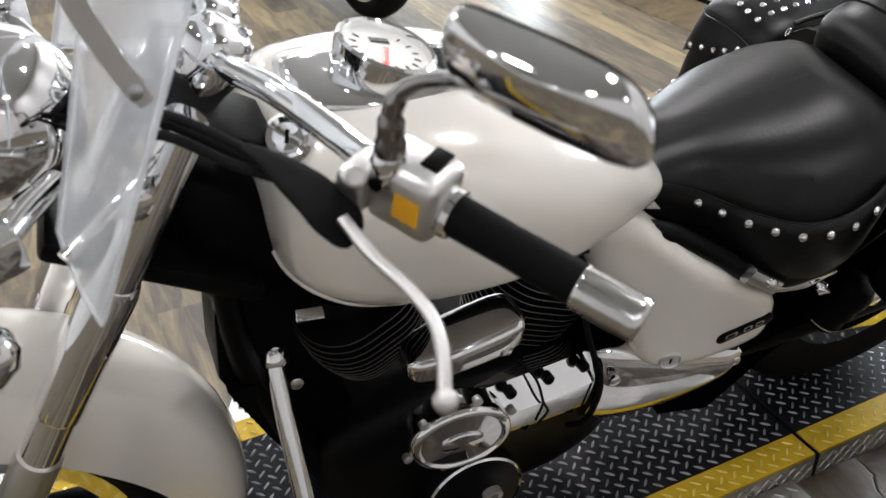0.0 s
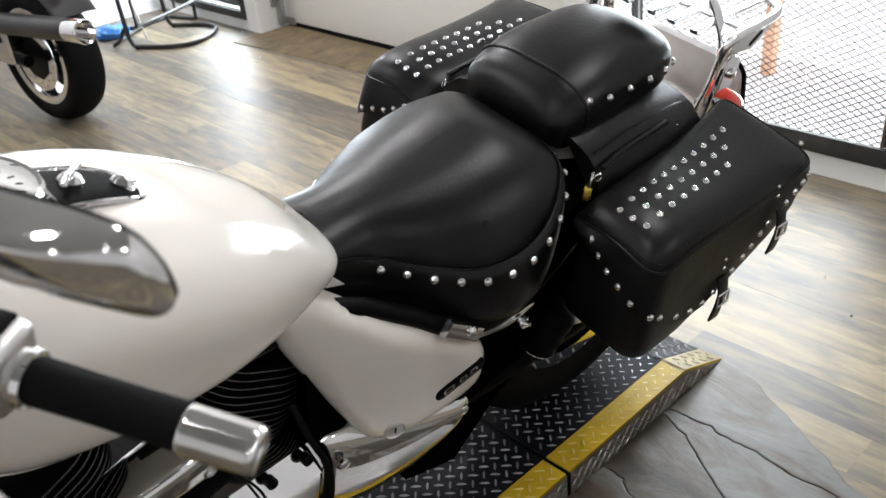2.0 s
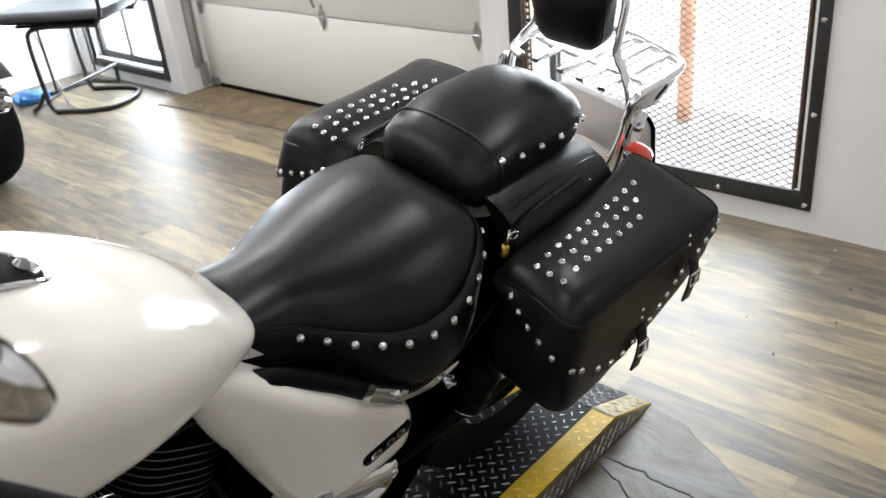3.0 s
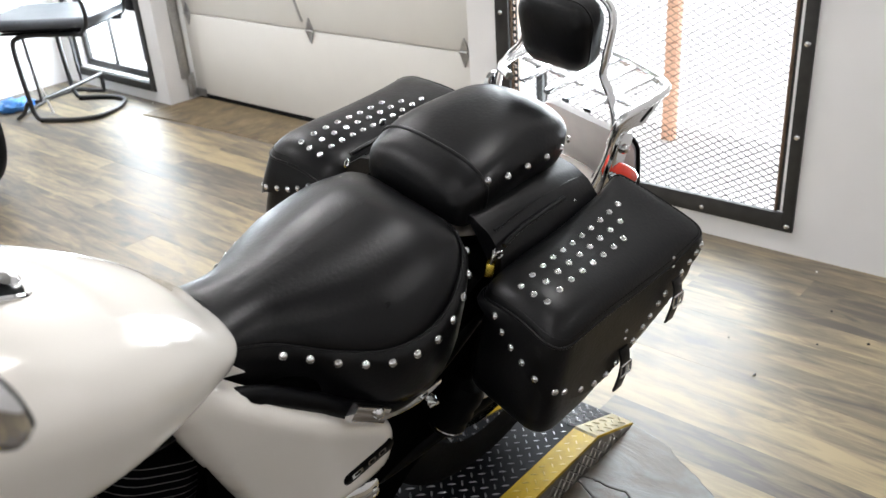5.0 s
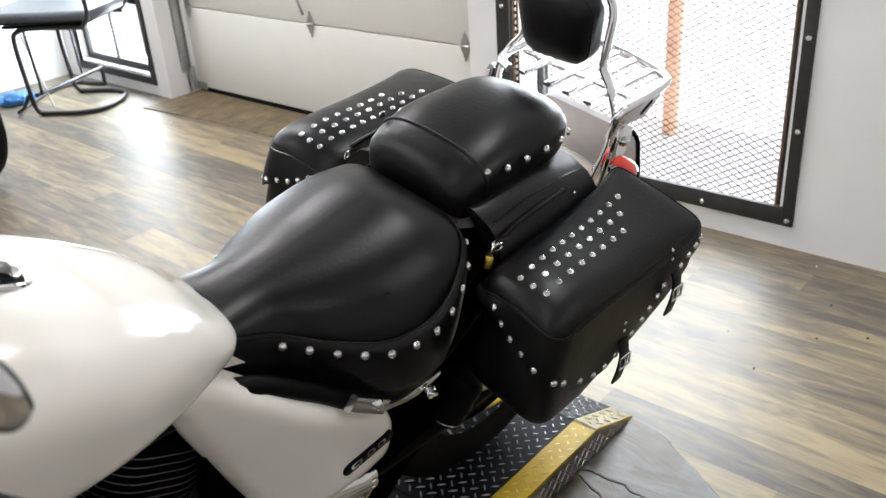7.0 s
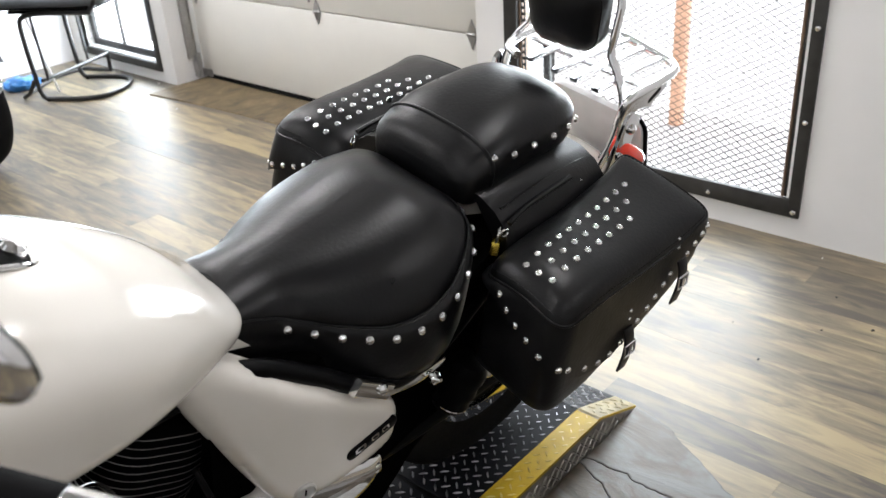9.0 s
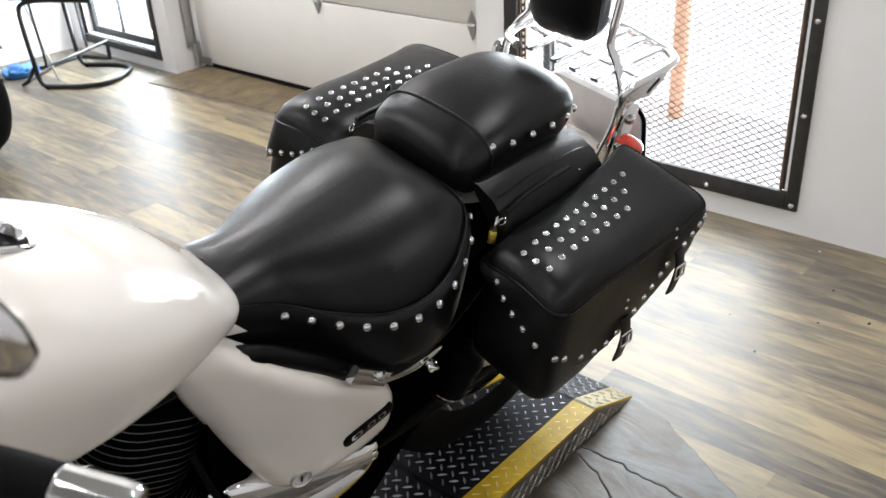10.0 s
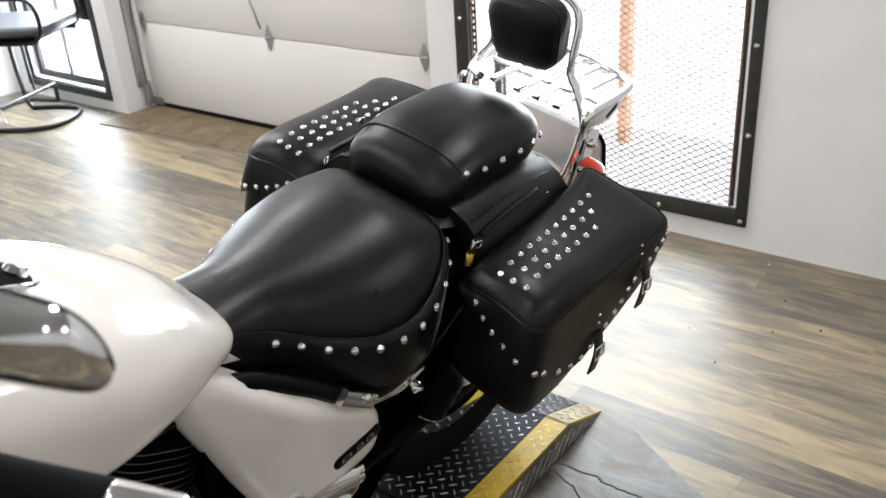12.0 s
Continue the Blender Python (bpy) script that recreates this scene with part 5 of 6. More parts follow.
cylinder(Vector((0.055, -0.01, 0.43)), Vector((0.30, -0.06, 0.95)), 16, 0.068, 0.086)


def pod(keys, mat, name, label, parent=bike, n=2.3, count=36, steps=30, m=Matrix()):
    """A swelling form along x: rows of x, y centre, half depth, z centre, half height."""
    rings = []
    for x, yc, d, zc, h in spline(keys, steps):
        rings.append([m @ v for v in oval(x, max(d, 0.001), zc, max(h, 0.001), max(h, 0.001), n, yc, count)])
    return part(name, loft(rings), mat, parent, label)


def ridge_cover(keys, mat, name, label, steps=26):
    """A cover with a crisp ridge: rows of x, inner y, depth, z top, z ridge, z bottom."""
    rings = []
    for x, yi, d, zt, zr, zb in spline(keys, steps):
        pts = [(yi, zt), (yi - d * 0.45, zt - (zt - zr) * 0.10), (yi - d * 0.90, zr + (zt - zr) * 0.14), (yi - d, zr), (yi - d, zr - (zr - zb) * 0.12), (yi - d * 0.93, zb + (zr - zb) * 0.14), (yi - d * 0.80, zb + 0.003), (yi, zb)]
        rings.append([Vector((x, y, z)) for y, z in pts])
    return part(name, loft(rings), mat, bike, label)


# chrome air-intake cover between the cylinders
air = pod([(-0.166, -0.128, 0.010, 0.570, 0.006), (-0.161, -0.128, 0.022, 0.571, 0.016), (-0.148, -0.128, 0.032, 0.574, 0.022), (-0.115, -0.128, 0.038, 0.580, 0.025), (-0.06, -0.128, 0.040, 0.590, 0.028), (-0.025, -0.128, 0.039, 0.597, 0.028), (-0.006, -0.128, 0.034, 0.601, 0.024), (0.004, -0.128, 0.022, 0.603, 0.015), (0.008, -0.128, 0.008, 0.604, 0.006)], CHROME, "intake_cover", "rounded chrome intake cover", n=4.2)
part("cover_trim", tube([(-0.160, -0.128, 0.552), (-0.12, -0.14, 0.552), (-0.04, -0.14, 0.563), (0.0, -0.13, 0.580)], 0.003, 8, 16), CHROME, air)
for x, z in ((-0.118, 0.566), (-0.030, 0.584)):
    part("screw", lathe([(0.0095, 0), (0.0095, 0.003), (0.0065, 0.005), (0.006, 0.002), (0, 0.002)], axis_pose((x, -0.1650, z), (0, -1, -0.06)), 18), STEEL, air)

# long chrome cover and rear boat-shaped cover
long_cover = ridge_cover([(-0.100, -0.10, 0.020, 0.425, 0.400, 0.375), (-0.092, -0.10, 0.048, 0.440, 0.402, 0.352), (-0.07, -0.10, 0.056, 0.446, 0.404, 0.346), (0.03, -0.10, 0.060, 0.458, 0.414, 0.346), (0.13, -0.10, 0.060, 0.468, 0.424, 0.350), (0.148, -0.10, 0.056, 0.468, 0.426, 0.352)], CHROME, "engine_side_cover", "chrome ridged engine side cover")
for x, z in ((-0.062, 0.446), (0.0, 0.453), (0.062, 0.459), (0.122, 0.462), (-0.04, 0.352), (0.035, 0.352), (0.115, 0.356)):
    part("cover_bolt", lathe([(0.009, 0), (0.009, 0.014), (0.006, 0.016), (0.005, 0.012), (0, 0.012)], axis_pose((x, -0.142, z), (0, -1, 0.25)), 12), BLACKMETAL, long_cover)
boat = pod([(0.158, -0.128, 0.022, 0.375, 0.085), (0.175, -0.130, 0.030, 0.372, 0.092), (0.22, -0.135, 0.036, 0.365, 0.090), (0.29, -0.140, 0.038, 0.358, 0.078), (0.36, -0.145, 0.034, 0.356, 0.058), (0.41, -0.150, 0.026, 0.358, 0.036), (0.44, -0.152, 0.012, 0.362, 0.016), (0.447, -0.152, 0.003, 0.363, 0.004)], CHROME, "rear_side_cover", "boat-shaped chrome rear side cover", n=2.1)
for x, z in ((0.175, 0.425), (0.425, 0.365)):
    part("screw", lathe([(0.010, 0), (0.010, 0.005), (0.006, 0.008), (0, 0.008)], axis_pose((x, -0.166, z), (0, -1, 0.1)), 12), STEEL, boat)
part("breather_hose", tube([(0.12, -0.12, 0.56), (0.135, -0.145, 0.49), (0.150, -0.163, 0.44), (0.155, -0.165, 0.38), (0.150, -0.155, 0.31), (0.14, -0.13, 0.27)], 0.005, 8, 30), RUBBER, bike, "black rubber hose")
part("wire", tube([(0.02, -0.13, 0.50), (0.04, -0.155, 0.47), (0.05, -0.168, 0.43), (0.062, -0.168, 0.40), (0.055, -0.16, 0.36)], 0.0022, 6, 24), RUBBER, bike)

# oval timing cover at the front left
tc = part("timing_cover", lathe([(0.078, -0.03), (0.080, 0.0), (0.0795, 0.008), (0.077, 0.013), (0.073, 0.016), (0.068, 0.0165), (0.066, 0.014), (0.064, 0.0125), (0.062, 0.0125), (0.03, 0.0155), (0, 0.0165)], axis_pose((-0.080, -0.156, 0.398), (-0.08, -1, 0.06)) @ Matrix.Diagonal((1.0, 0.86, 1, 1)), 44), CHROME, bike, "oval chrome timing cover")
part("cover_plate", lathe([(0.034, 0.012), (0.034, 0.018), (0.031, 0.020), (0, 0.0215)], axis_pose((-0.080, -0.156, 0.398), (-0.08, -1, 0.06)) @ Matrix.Diagonal((1.0, 0.6, 1, 1)), 36), CHROME, tc)
for k in range(6):
    a = radians(60 * k + 15)
    part("cover_bolt", lathe([(0.007, 0), (0.007, 0.01), (0.004, 0.011)], axis_pose((-0.080 + 0.086 * math.cos(a), -0.152, 0.398 + 0.076 * math.sin(a)), (0, -1, 0.2)), 10), SATIN, tc)
low = part("clutch_cover", lathe([(0.085, -0.03), (0.088, 0.0), (0.082, 0.014), (0.06, 0.022), (0, 0.026)], axis_pose((-0.04, -0.150, 0.205), (0, -1, 0.15)), 40), BLACKMETAL, bike, "black lower engine cover with a chrome rim")
part("cover_rim", lathe([(0.084, 0.010), (0.086, 0.014), (0.083, 0.017), (0.080, 0.014), (0.084, 0.010)], axis_pose((-0.04, -0.150, 0.205), (0, -1, 0.15)), 40, cap=False), CHROME, low)
lev = part("shift_lever", tube([(-0.05, -0.20, 0.225), (-0.10, -0.215, 0.20), (-0.17, -0.22, 0.185), (-0.23, -0.22, 0.18)], 0.007, 10, 16), CHROME, bike, "chrome shift lever")
part("shift_peg", tube([(-0.225, -0.205, 0.182), (-0.225, -0.275, 0.182)], 0.011, 12), RUBBER, lev)
part("lever_eye", lathe([(0.016, -0.006), (0.016, 0.006), (0.009, 0.006), (0.009, -0.006)], axis_pose((-0.03, -0.198, 0.26), (0, -1, 0)), 20, cap=False), SATIN, lev)
for s in (-1, 1):
    bd = part("footboard", box(-0.32, -0.02, s * 0.20 - 0.045 + s * 0.06, s * 0.20 + 0.045 + s * 0.06, 0.145, 0.163, 0.006), RUBBER, bike, "black rubber footboard")
    part("footboard_plate", box(-0.325, -0.015, s * 0.26 - 0.05, s * 0.26 + 0.05, 0.130, 0.1445, 0.004), CHROME, bd)
side_stand = part("side_stand", tube([(-0.10, -0.12, 0.14), (-0.06, -0.19, 0.08), (-0.03, -0.235, 0.0585)], 0.010, 10, 10), BLACKMETAL, bike, "black side stand")
part("stand_foot", box(-0.065, 0.005, -0.265, -0.215, 0.0505, 0.0585, 0.002, pose(0, 0, 0, 0, 0, 0)), BLACKMETAL, side_stand)

# engine guard bar, radiator and front down tubes
guard = part("engine_guard", tube([(-0.316, -0.040, 0.570), (-0.322, -0.055, 0.552), (-0.323, -0.10, 0.488), (-0.322, -0.17, 0.391), (-0.325, -0.24, 0.295), (-0.325, -0.265, 0.22), (-0.31, -0.21, 0.14), (-0.29, -0.10, 0.10)], 0.0145, 14, 44), CHROME, bike, "chrome engine guard bar")
part("guard_clamp", lathe([(0.019, -0.012), (0.021, -0.008), (0.021, 0.008), (0.019, 0.012)], axis_pose((-0.320, -0.048, 0.560), (-0.1, -0.6, -0.8)), 20), CHROME, guard)
part("guard_bolt", lathe([(0.010, 0), (0.010, 0.012), (0.005, 0.014)], axis_pose((-0.295, -0.05, 0.50), (0, -1, 0.2)), 12), STEEL, guard)
part("engine_guard", tube([(-0.318, 0.045, 0.535), (-0.345, 0.13, 0.46), (-0.350, 0.21, 0.375), (-0.350, 0.265, 0.29), (-0.32, 0.22, 0.14), (-0.29, 0.10, 0.10)], 0.0145, 14, 36), CHROME, bike)
rad = part("radiator", loft([[Vector((x + dx, y, z)) for y, dx in ((-0.075, 0), (-0.075, -0.045), (0.045, -0.045), (0.045, 0))] for x, z in ((-0.225, 0.235), (-0.300, 0.42), (-0.345, 0.545))]), BLACKPLASTIC, bike, "black radiator with fine fins")
for k in range(18):
    z = 0.25 + 0.0155 * k
    x = -0.225 - 0.12 * (z - 0.235) / 0.30
    part("radiator_fin", box(x - 0.048, x - 0.042, -0.07, 0.04, z, z + 0.004, 0.0005), BLACKMETAL, rad)
for s in (-1, 1):
    part("down_tube", tube([(-0.37, s * 0.03, 0.76), (-0.355, s * 0.055, 0.55), (-0.27, s * 0.075, 0.28), (-0.20, s * 0.08, 0.13)], 0.019, 12, 20), BLACKMETAL, bike)
part("neck_cover", loft([oval(x, w, z, h, h, 2.6, count=28) for x, w, z, h in spline([(-0.41, 0.045, 0.81, 0.09), (-0.385, 0.060, 0.785, 0.11), (-0.33, 0.070, 0.76, 0.10), (-0.27, 0.060, 0.74, 0.07), (-0.22, 0.04, 0.73, 0.05)], 16)]), BLACKPLASTIC, bike, "black plastic steering-head cover")
part("radiator_shroud", plate([(-0.388, 0.665), (-0.396, 0.545), (-0.352, 0.424), (-0.300, 0.286), (-0.25, 0.160), (-0.19, 0.160), (-0.21, 0.40), (-0.245, 0.56), (-0.26, 0.72), (-0.36, 0.76)], 0.085, Matrix.Translation((0, -0.05, 0)) @ Matrix(((1, 0, 0), (0, 0, -1), (0, 1, 0))).to_4x4(), 0.004), BLACKPLASTIC, bike, "black plastic radiator shroud")
part("coil_tab", box(-0.018, 0.018, -0.008, 0.008, -0.004, 0.004, 0.002, pose(-0.280, -0.102, 0.687, 25, 10, 0)), CHROME, bike, "chrome tab under the tank")
part("under_tank_frame", tube([(-0.36, 0, 0.76), (-0.15, 0, 0.69), (0.10, 0, 0.68), (0.25, 0, 0.66)], 0.024, 12, 16), BLACKMETAL, bike)
part("battery_box", loft([[Vector((x, y, z)) for y, z in rrect(0.26, 0.22, 0.03, 3) for z in [z + 0.55]] for x in (0.14, 0.40)]), MATTEBLACK, bike)
part("exhaust", tube([(-0.18, 0.10, 0.44), (-0.28, 0.15, 0.30), (-0.10, 0.19, 0.19), (0.4, 0.20, 0.20), (1.0, 0.21, 0.24)], 0.032, 16, 30), CHROME, bike, "chrome exhaust pipe")

# ---- front end, turned a little to the left on its steering axis
HEAD = Vector((-0.400, 0.0, 0.85))
RAKE = radians(30)
AXIS = Vector((math.sin(RAKE), 0, math.cos(RAKE)))
STEER = Matrix.Translation(HEAD) @ Matrix.Rotation(radians(-5), 4, AXIS) @ Matrix.Translation(-HEAD)


def S(p):
    return STEER @ Vector(p)


F_AX = Vector((-0.745, 0.0, 0.315))
wheel(F_AX, 0.318, 0.13, 0.205, STEER)
arc_fender(F_AX, 0.368, 158, -22, [(0.060, 0.06), (0.082, 0.085), (0.094, 0.11), (0.096, 0.12), (0.094, 0.12), (0.082, 0.10), (0.06, 0.07)], 0.1, PEARL, "front_fender", "deep pearl white front fender", STEER)
for s in (-1, 1):
    y = s * 0.105
    top, bot = HEAD + AXIS * 0.15 + Vector((-0.060, y, 0)), F_AX + Vector((0.0, y, 0))
    fd = (top - bot).normalized()
    fk = part("fork_leg", lathe([(0.020, 0), (0.0285, 0.012), (0.0285, 0.30), (0.0275, 0.31)], STEER @ axis_pose(bot - fd * 0.03, fd), 28), SATIN, bike, "brushed aluminium fork leg")
    part("fork_tube", lathe([(0.0245, 0), (0.0245, (top - bot).length - 0.24), (0.02, (top - bot).length - 0.235)], STEER @ axis_pose(bot + fd * 0.26, fd), 28), CHROME, fk, "chrome fork tube")
    part("fork_cover", lathe([(0.0275, 0), (0.0285, 0.004), (0.0285, 0.20), (0.026, 0.21)], STEER @ axis_pose(bot + fd * 0.36, fd), 28), CHROME, fk)
    part("axle_clamp", lathe([(0.030, -0.02), (0.033, -0.01), (0.033, 0.02), (0.026, 0.03), (0, 0.03)], STEER @ axis_pose(bot, (0, s, 0)), 24), BLACKMETAL, fk)
part("triple_clamp", box(-0.085, 0.015, -0.10, 0.10, -0.014, 0.014, 0.010, STEER @ axis_pose(HEAD + AXIS * 0.115, AXIS)), BLACKMETAL, bike, "black top clamp")
part("triple_clamp", box(-0.09, 0.02, -0.125, 0.125, -0.014, 0.014, 0.010, STEER @ axis_pose(HEAD - AXIS * 0.065, AXIS)), BLACKMETAL, bike, "black lower clamp")
# handlebar risers, barrel shaped, with their clamp bolts
for s in (-1, 1):
    c = Vector((-0.338, s * 0.037, 1.026))
    rs = part("riser", lathe([(0.020, -0.085), (0.024, -0.06), (0.030, -0.034), (0.034, -0.022), (0.0355, -0.008), (0.0355, -0.002), (0.033, 0.0), (0.0355, 0.002), (0.0355, 0.012), (0.033, 0.024), (0.026, 0.031), (0.0, 0.034)], STEER @ axis_pose(c, AXIS), 36), CHROME, bike, "polished barrel-shaped handlebar riser")
    for dx in (-0.017, 0.017):
        part("clamp_bolt", lathe([(0.007, -0.004), (0.007, 0.006), (0.004, 0.008), (0.004, 0.004), (0, 0.004)], STEER @ axis_pose(c + AXIS * 0.029 + Vector((dx, 0, -dx * 0.6)), AXIS), 14), CHROME, rs)

G0, G1, G2 = Vector((-0.222, -0.352, 1.052)), Vector((-0.160, -0.443, 1.040)), Vector((-0.124, -0.492, 1.033))
bar = part("handlebar", tube([(-0.335, 0.02, 1.03), (-0.341, -0.045, 1.032), (-0.332, -0.10, 1.046), (-0.312, -0.155, 1.058), (-0.288, -0.22, 1.062), (-0.262, -0.285, 1.060), (-0.240, -0.325, 1.056), tuple(G1)], 0.0128, 16, 60), CHROME, bike, "chrome handlebar")
GD = (G2 - G0).normalized()
part("grip", lathe([(0.0165, 0), (0.0175, 0.004), (0.0170, 0.05), (0.0175, (G1 - G0).length)], axis_pose(G0, GD), 28), RUBBER, bar, "black rubber grip")
part("grip_end", lathe([(0.0172, 0), (0.0178, 0.0008), (0.0180, 0.002), (0.0180, 0.004), (0.0180, 0.046), (0.0180, 0.048), (0.0176, 0.0510), (0.0168, 0.0530), (0.0156, 0.0540), (0.0150, 0.0542), (0, 0.0543)], axis_pose(G1, GD), 28), GRIPCAP, bar, "brushed aluminium grip end")
part("grip_collar", lathe([(0.021, -0.016), (0.0215, -0.010), (0.019, -0.006), (0.0215, -0.003), (0.021, 0.003), (0.018, 0.004)], axis_pose(G0, GD), 28), CHROME, bar)
# switch housing
sx = GD
sz = (Vector((0, 0, 1)) - sx * sx.z).normalized()
sy = sz.cross(sx)
SWM = Matrix.Translation(G0 - GD * 0.036) @ Matrix((sx, sy, sz)).transposed().to_4x4()
sw = part("switch_housing", box(-0.031, 0.030, -0.0255, 0.0255, -0.026, 0.034, 0.010, SWM, 3), SATIN, bar, "brushed aluminium switch housing")
part("switch_rocker", box(0.002, 0.018, -0.004, 0.021, 0.0325, 0.0365, 0.001, SWM), BLACKPLASTIC, sw)
part("sticker", box(-0.004, 0.019, -0.0263, -0.0256, -0.008, 0.016, 0, SWM), ORANGE, sw, "orange sticker")
part("switch_button", lathe([(0.006, 0), (0.006, 0.004), (0.0, 0.004)], SWM @ axis_pose((-0.020, -0.0255, 0.016), (0, -1, 0)), 16), BLACKPLASTIC, sw)
# clutch lever, its clamp and rubber boot
def spline3(rows, n):
    """Smooth rows of (point, width, height)."""
    return [(r[:3], r[3], r[4]) for r in spline([(*p, w, h) for p, w, h in rows], n)]


cl = part("lever_clamp", box(-0.013, 0.013, -0.020, 0.024, -0.021, 0.021, 0.008, Matrix.Translation((-0.279, -0.297, 1.056)) @ SWM.to_3x3().to_4x4(), 3), SATIN, bar, "aluminium lever clamp")
part("clamp_bolt", lathe([(0.0095, 0), (0.0095, 0.004), (0.007, 0.006), (0.0065, 0.003), (0, 0.003)], axis_pose((-0.287, -0.312, 1.075), (-0.35, -0.55, 0.75)), 20), SATIN, cl)
lever_pts = [(-0.306, -0.335, 1.058), (-0.295, -0.372, 1.050), (-0.280, -0.405, 1.043), (-0.272, -0.435, 1.037), (-0.276, -0.463, 1.030), (-0.284, -0.485, 1.024)]
lv = part("clutch_lever", tube(lever_pts, 0, smooth=26, profile=rrect(0.0105, 0.0075, 0.003, 3)), SATIN, bar, "aluminium clutch lever")
part("lever_ball", lathe([(0.0001, -0.0095)] + [(0.0095 * math.cos(radians(a)), 0.0095 * math.sin(radians(a))) for a in range(-75, 90, 15)] + [(0.0001, 0.0095)], Matrix.Translation((-0.286, -0.492, 1.022)), 20), SATIN, lv)
part("lever_boot", loft([[Vector(p) + Vector((-0.62, 0.55, 0.56)) * b + Vector((0.72, 0.69, 0.05)) * a for a, b in rrect(w, h, min(w, h) * 0.32, 4)] for p, w, h in spline3((((-0.352, -0.240, 1.064), 0.012, 0.012), ((-0.338, -0.262, 1.062), 0.022, 0.024), ((-0.325, -0.288, 1.060), 0.036, 0.034), ((-0.313, -0.314, 1.057), 0.044, 0.038), ((-0.309, -0.328, 1.054), 0.044, 0.038), ((-0.307, -0.336, 1.052), 0.036, 0.030)), 22)]), RUBBER, bar, "black rubber lever boot")
for k, (dy, dz) in enumerate(((0.0, 0.0), (-0.018, -0.012), (0.014, -0.02))):
    part("cable", tube([(-0.33, -0.27 + dy * 0.3, 1.058 + dz * 0.4), (-0.365, -0.205 + dy, 1.052 + dz), (-0.405, -0.13 + dy, 1.035 + dz), (-0.435, -0.06 + dy, 0.99 + dz), (-0.44, 0.0 + dy, 0.92 + dz), (-0.42, 0.02, 0.80)], 0.0048, 10, 40), RUBBER, bar, "black control cable")
# mirror: slim tapered stem on a ball foot, shallow shell with a rolled edge
st = part("mirror_stem", tube([(-0.262, -0.318, 1.088), (-0.262, -0.318, 1.112), (-0.261, -0.318, 1.135), (-0.256, -0.322, 1.152), (-0.246, -0.333, 1.166), (-0.236, -0.352, 1.178), (-0.230, -0.378, 1.192), (-0.222, -0.405, 1.206)], [0.0125, 0.0105, 0.0082, 0.0066, 0.0062, 0.0062, 0.0064, 0.0066], 16, 36), DARKCHROME, bar, "slim tapered mirror stem")
part("stem_foot", lathe([(0.0085, -0.022), (0.0140, -0.014), (0.0150, -0.004), (0.0150, 0.006), (0.0125, 0.012), (0.0, 0.014)], axis_pose((-0.263, -0.318, 1.086), (0.02, 0, 1)), 28), CHROME, st, "chrome stem foot")
MC = Vector((-0.2181, -0.4405, 1.2258))
mx = Vector((0.587, -0.788, -0.185)).normalized()
mn = Vector((-0.680, -0.640, -0.10)).normalized()
mn = (mn - mx * mn.dot(mx)).normalized()
mz = mx.cross(mn)
MM = Matrix.Translation(MC) @ Matrix((mx, mz, mn)).transposed().to_4x4()
mo = smooth_loop([(-0.0665, 0.000), (-0.0655, -0.013), (-0.058, -0.0215), (-0.028, -0.0265), (0.003, -0.0300), (0.032, -0.0310), (0.051, -0.0270), (0.064, -0.0160), (0.0715, -0.0030), (0.0745, 0.0085), (0.0690, 0.0165), (0.051, 0.0215), (0.018, 0.0260), (-0.016, 0.0285), (-0.045, 0.0270), (-0.061, 0.0160)], 72)
SHELL = [(-0.0045, 0.985), (-0.002, 0.998), (0.001, 1.0), (0.004, 0.993), (0.0065, 0.975), (0.0085, 0.945)] + [(0.0085 + 0.0170 * (1 - (f / 0.945) ** 2), f) for f in (0.90, 0.84, 0.76, 0.66, 0.55, 0.43, 0.31, 0.19, 0.09, 0.01)]
ms = part("mirror_shell", loft([[MM @ Vector((u * f, v * f - 0.022 * (1 - f), h)) for u, v in mo] for h, f in SHELL]), CHROME, st, "polished chrome mirror shell")
part("mirror_rim", tube([MM @ Vector((u * 0.965, v * 0.965, -0.0055)) for u, v in mo + mo[:1]], 0.002, 8), BLACKPLASTIC, ms)
part("mirror_glass", loft([[MM @ Vector((u * f, v * f, h)) for u, v in mo] for h, f in ((-0.0045, 0.96), (-0.0065, 0.95), (-0.0068, 0.5), (-0.0068, 0.01))]), CHROME, ms, "mirror glass")

# right half of the bar, with plain control, grip and mirror
part("handlebar", tube([(-0.335, 0.02, 1.03), (-0.315, 0.10, 1.046), (-0.285, 0.165, 1.058), (-0.245, 0.235, 1.06), (-0.20, 0.30, 1.056), (-0.05, 0.44, 1.036)], 0.0128, 16, 50), CHROME, bar)

# headlamp, auxiliary lamps, indicators and windshield
HL = Vector((-0.590, 0.0, 0.965))
lampm = STEER @ axis_pose(HL, (1, 0, 0.06))
part("headlamp", lathe([(0.0, -0.09), (0.085, -0.085), (0.100, -0.07), (0.104, -0.05), (0.098, -0.03), (0.098, 0.0), (0.094, 0.04), (0.078, 0.085), (0.050, 0.115), (0.02, 0.127), (0, 0.13)], lampm, 44), CHROME, bike, "large chrome headlamp bucket")
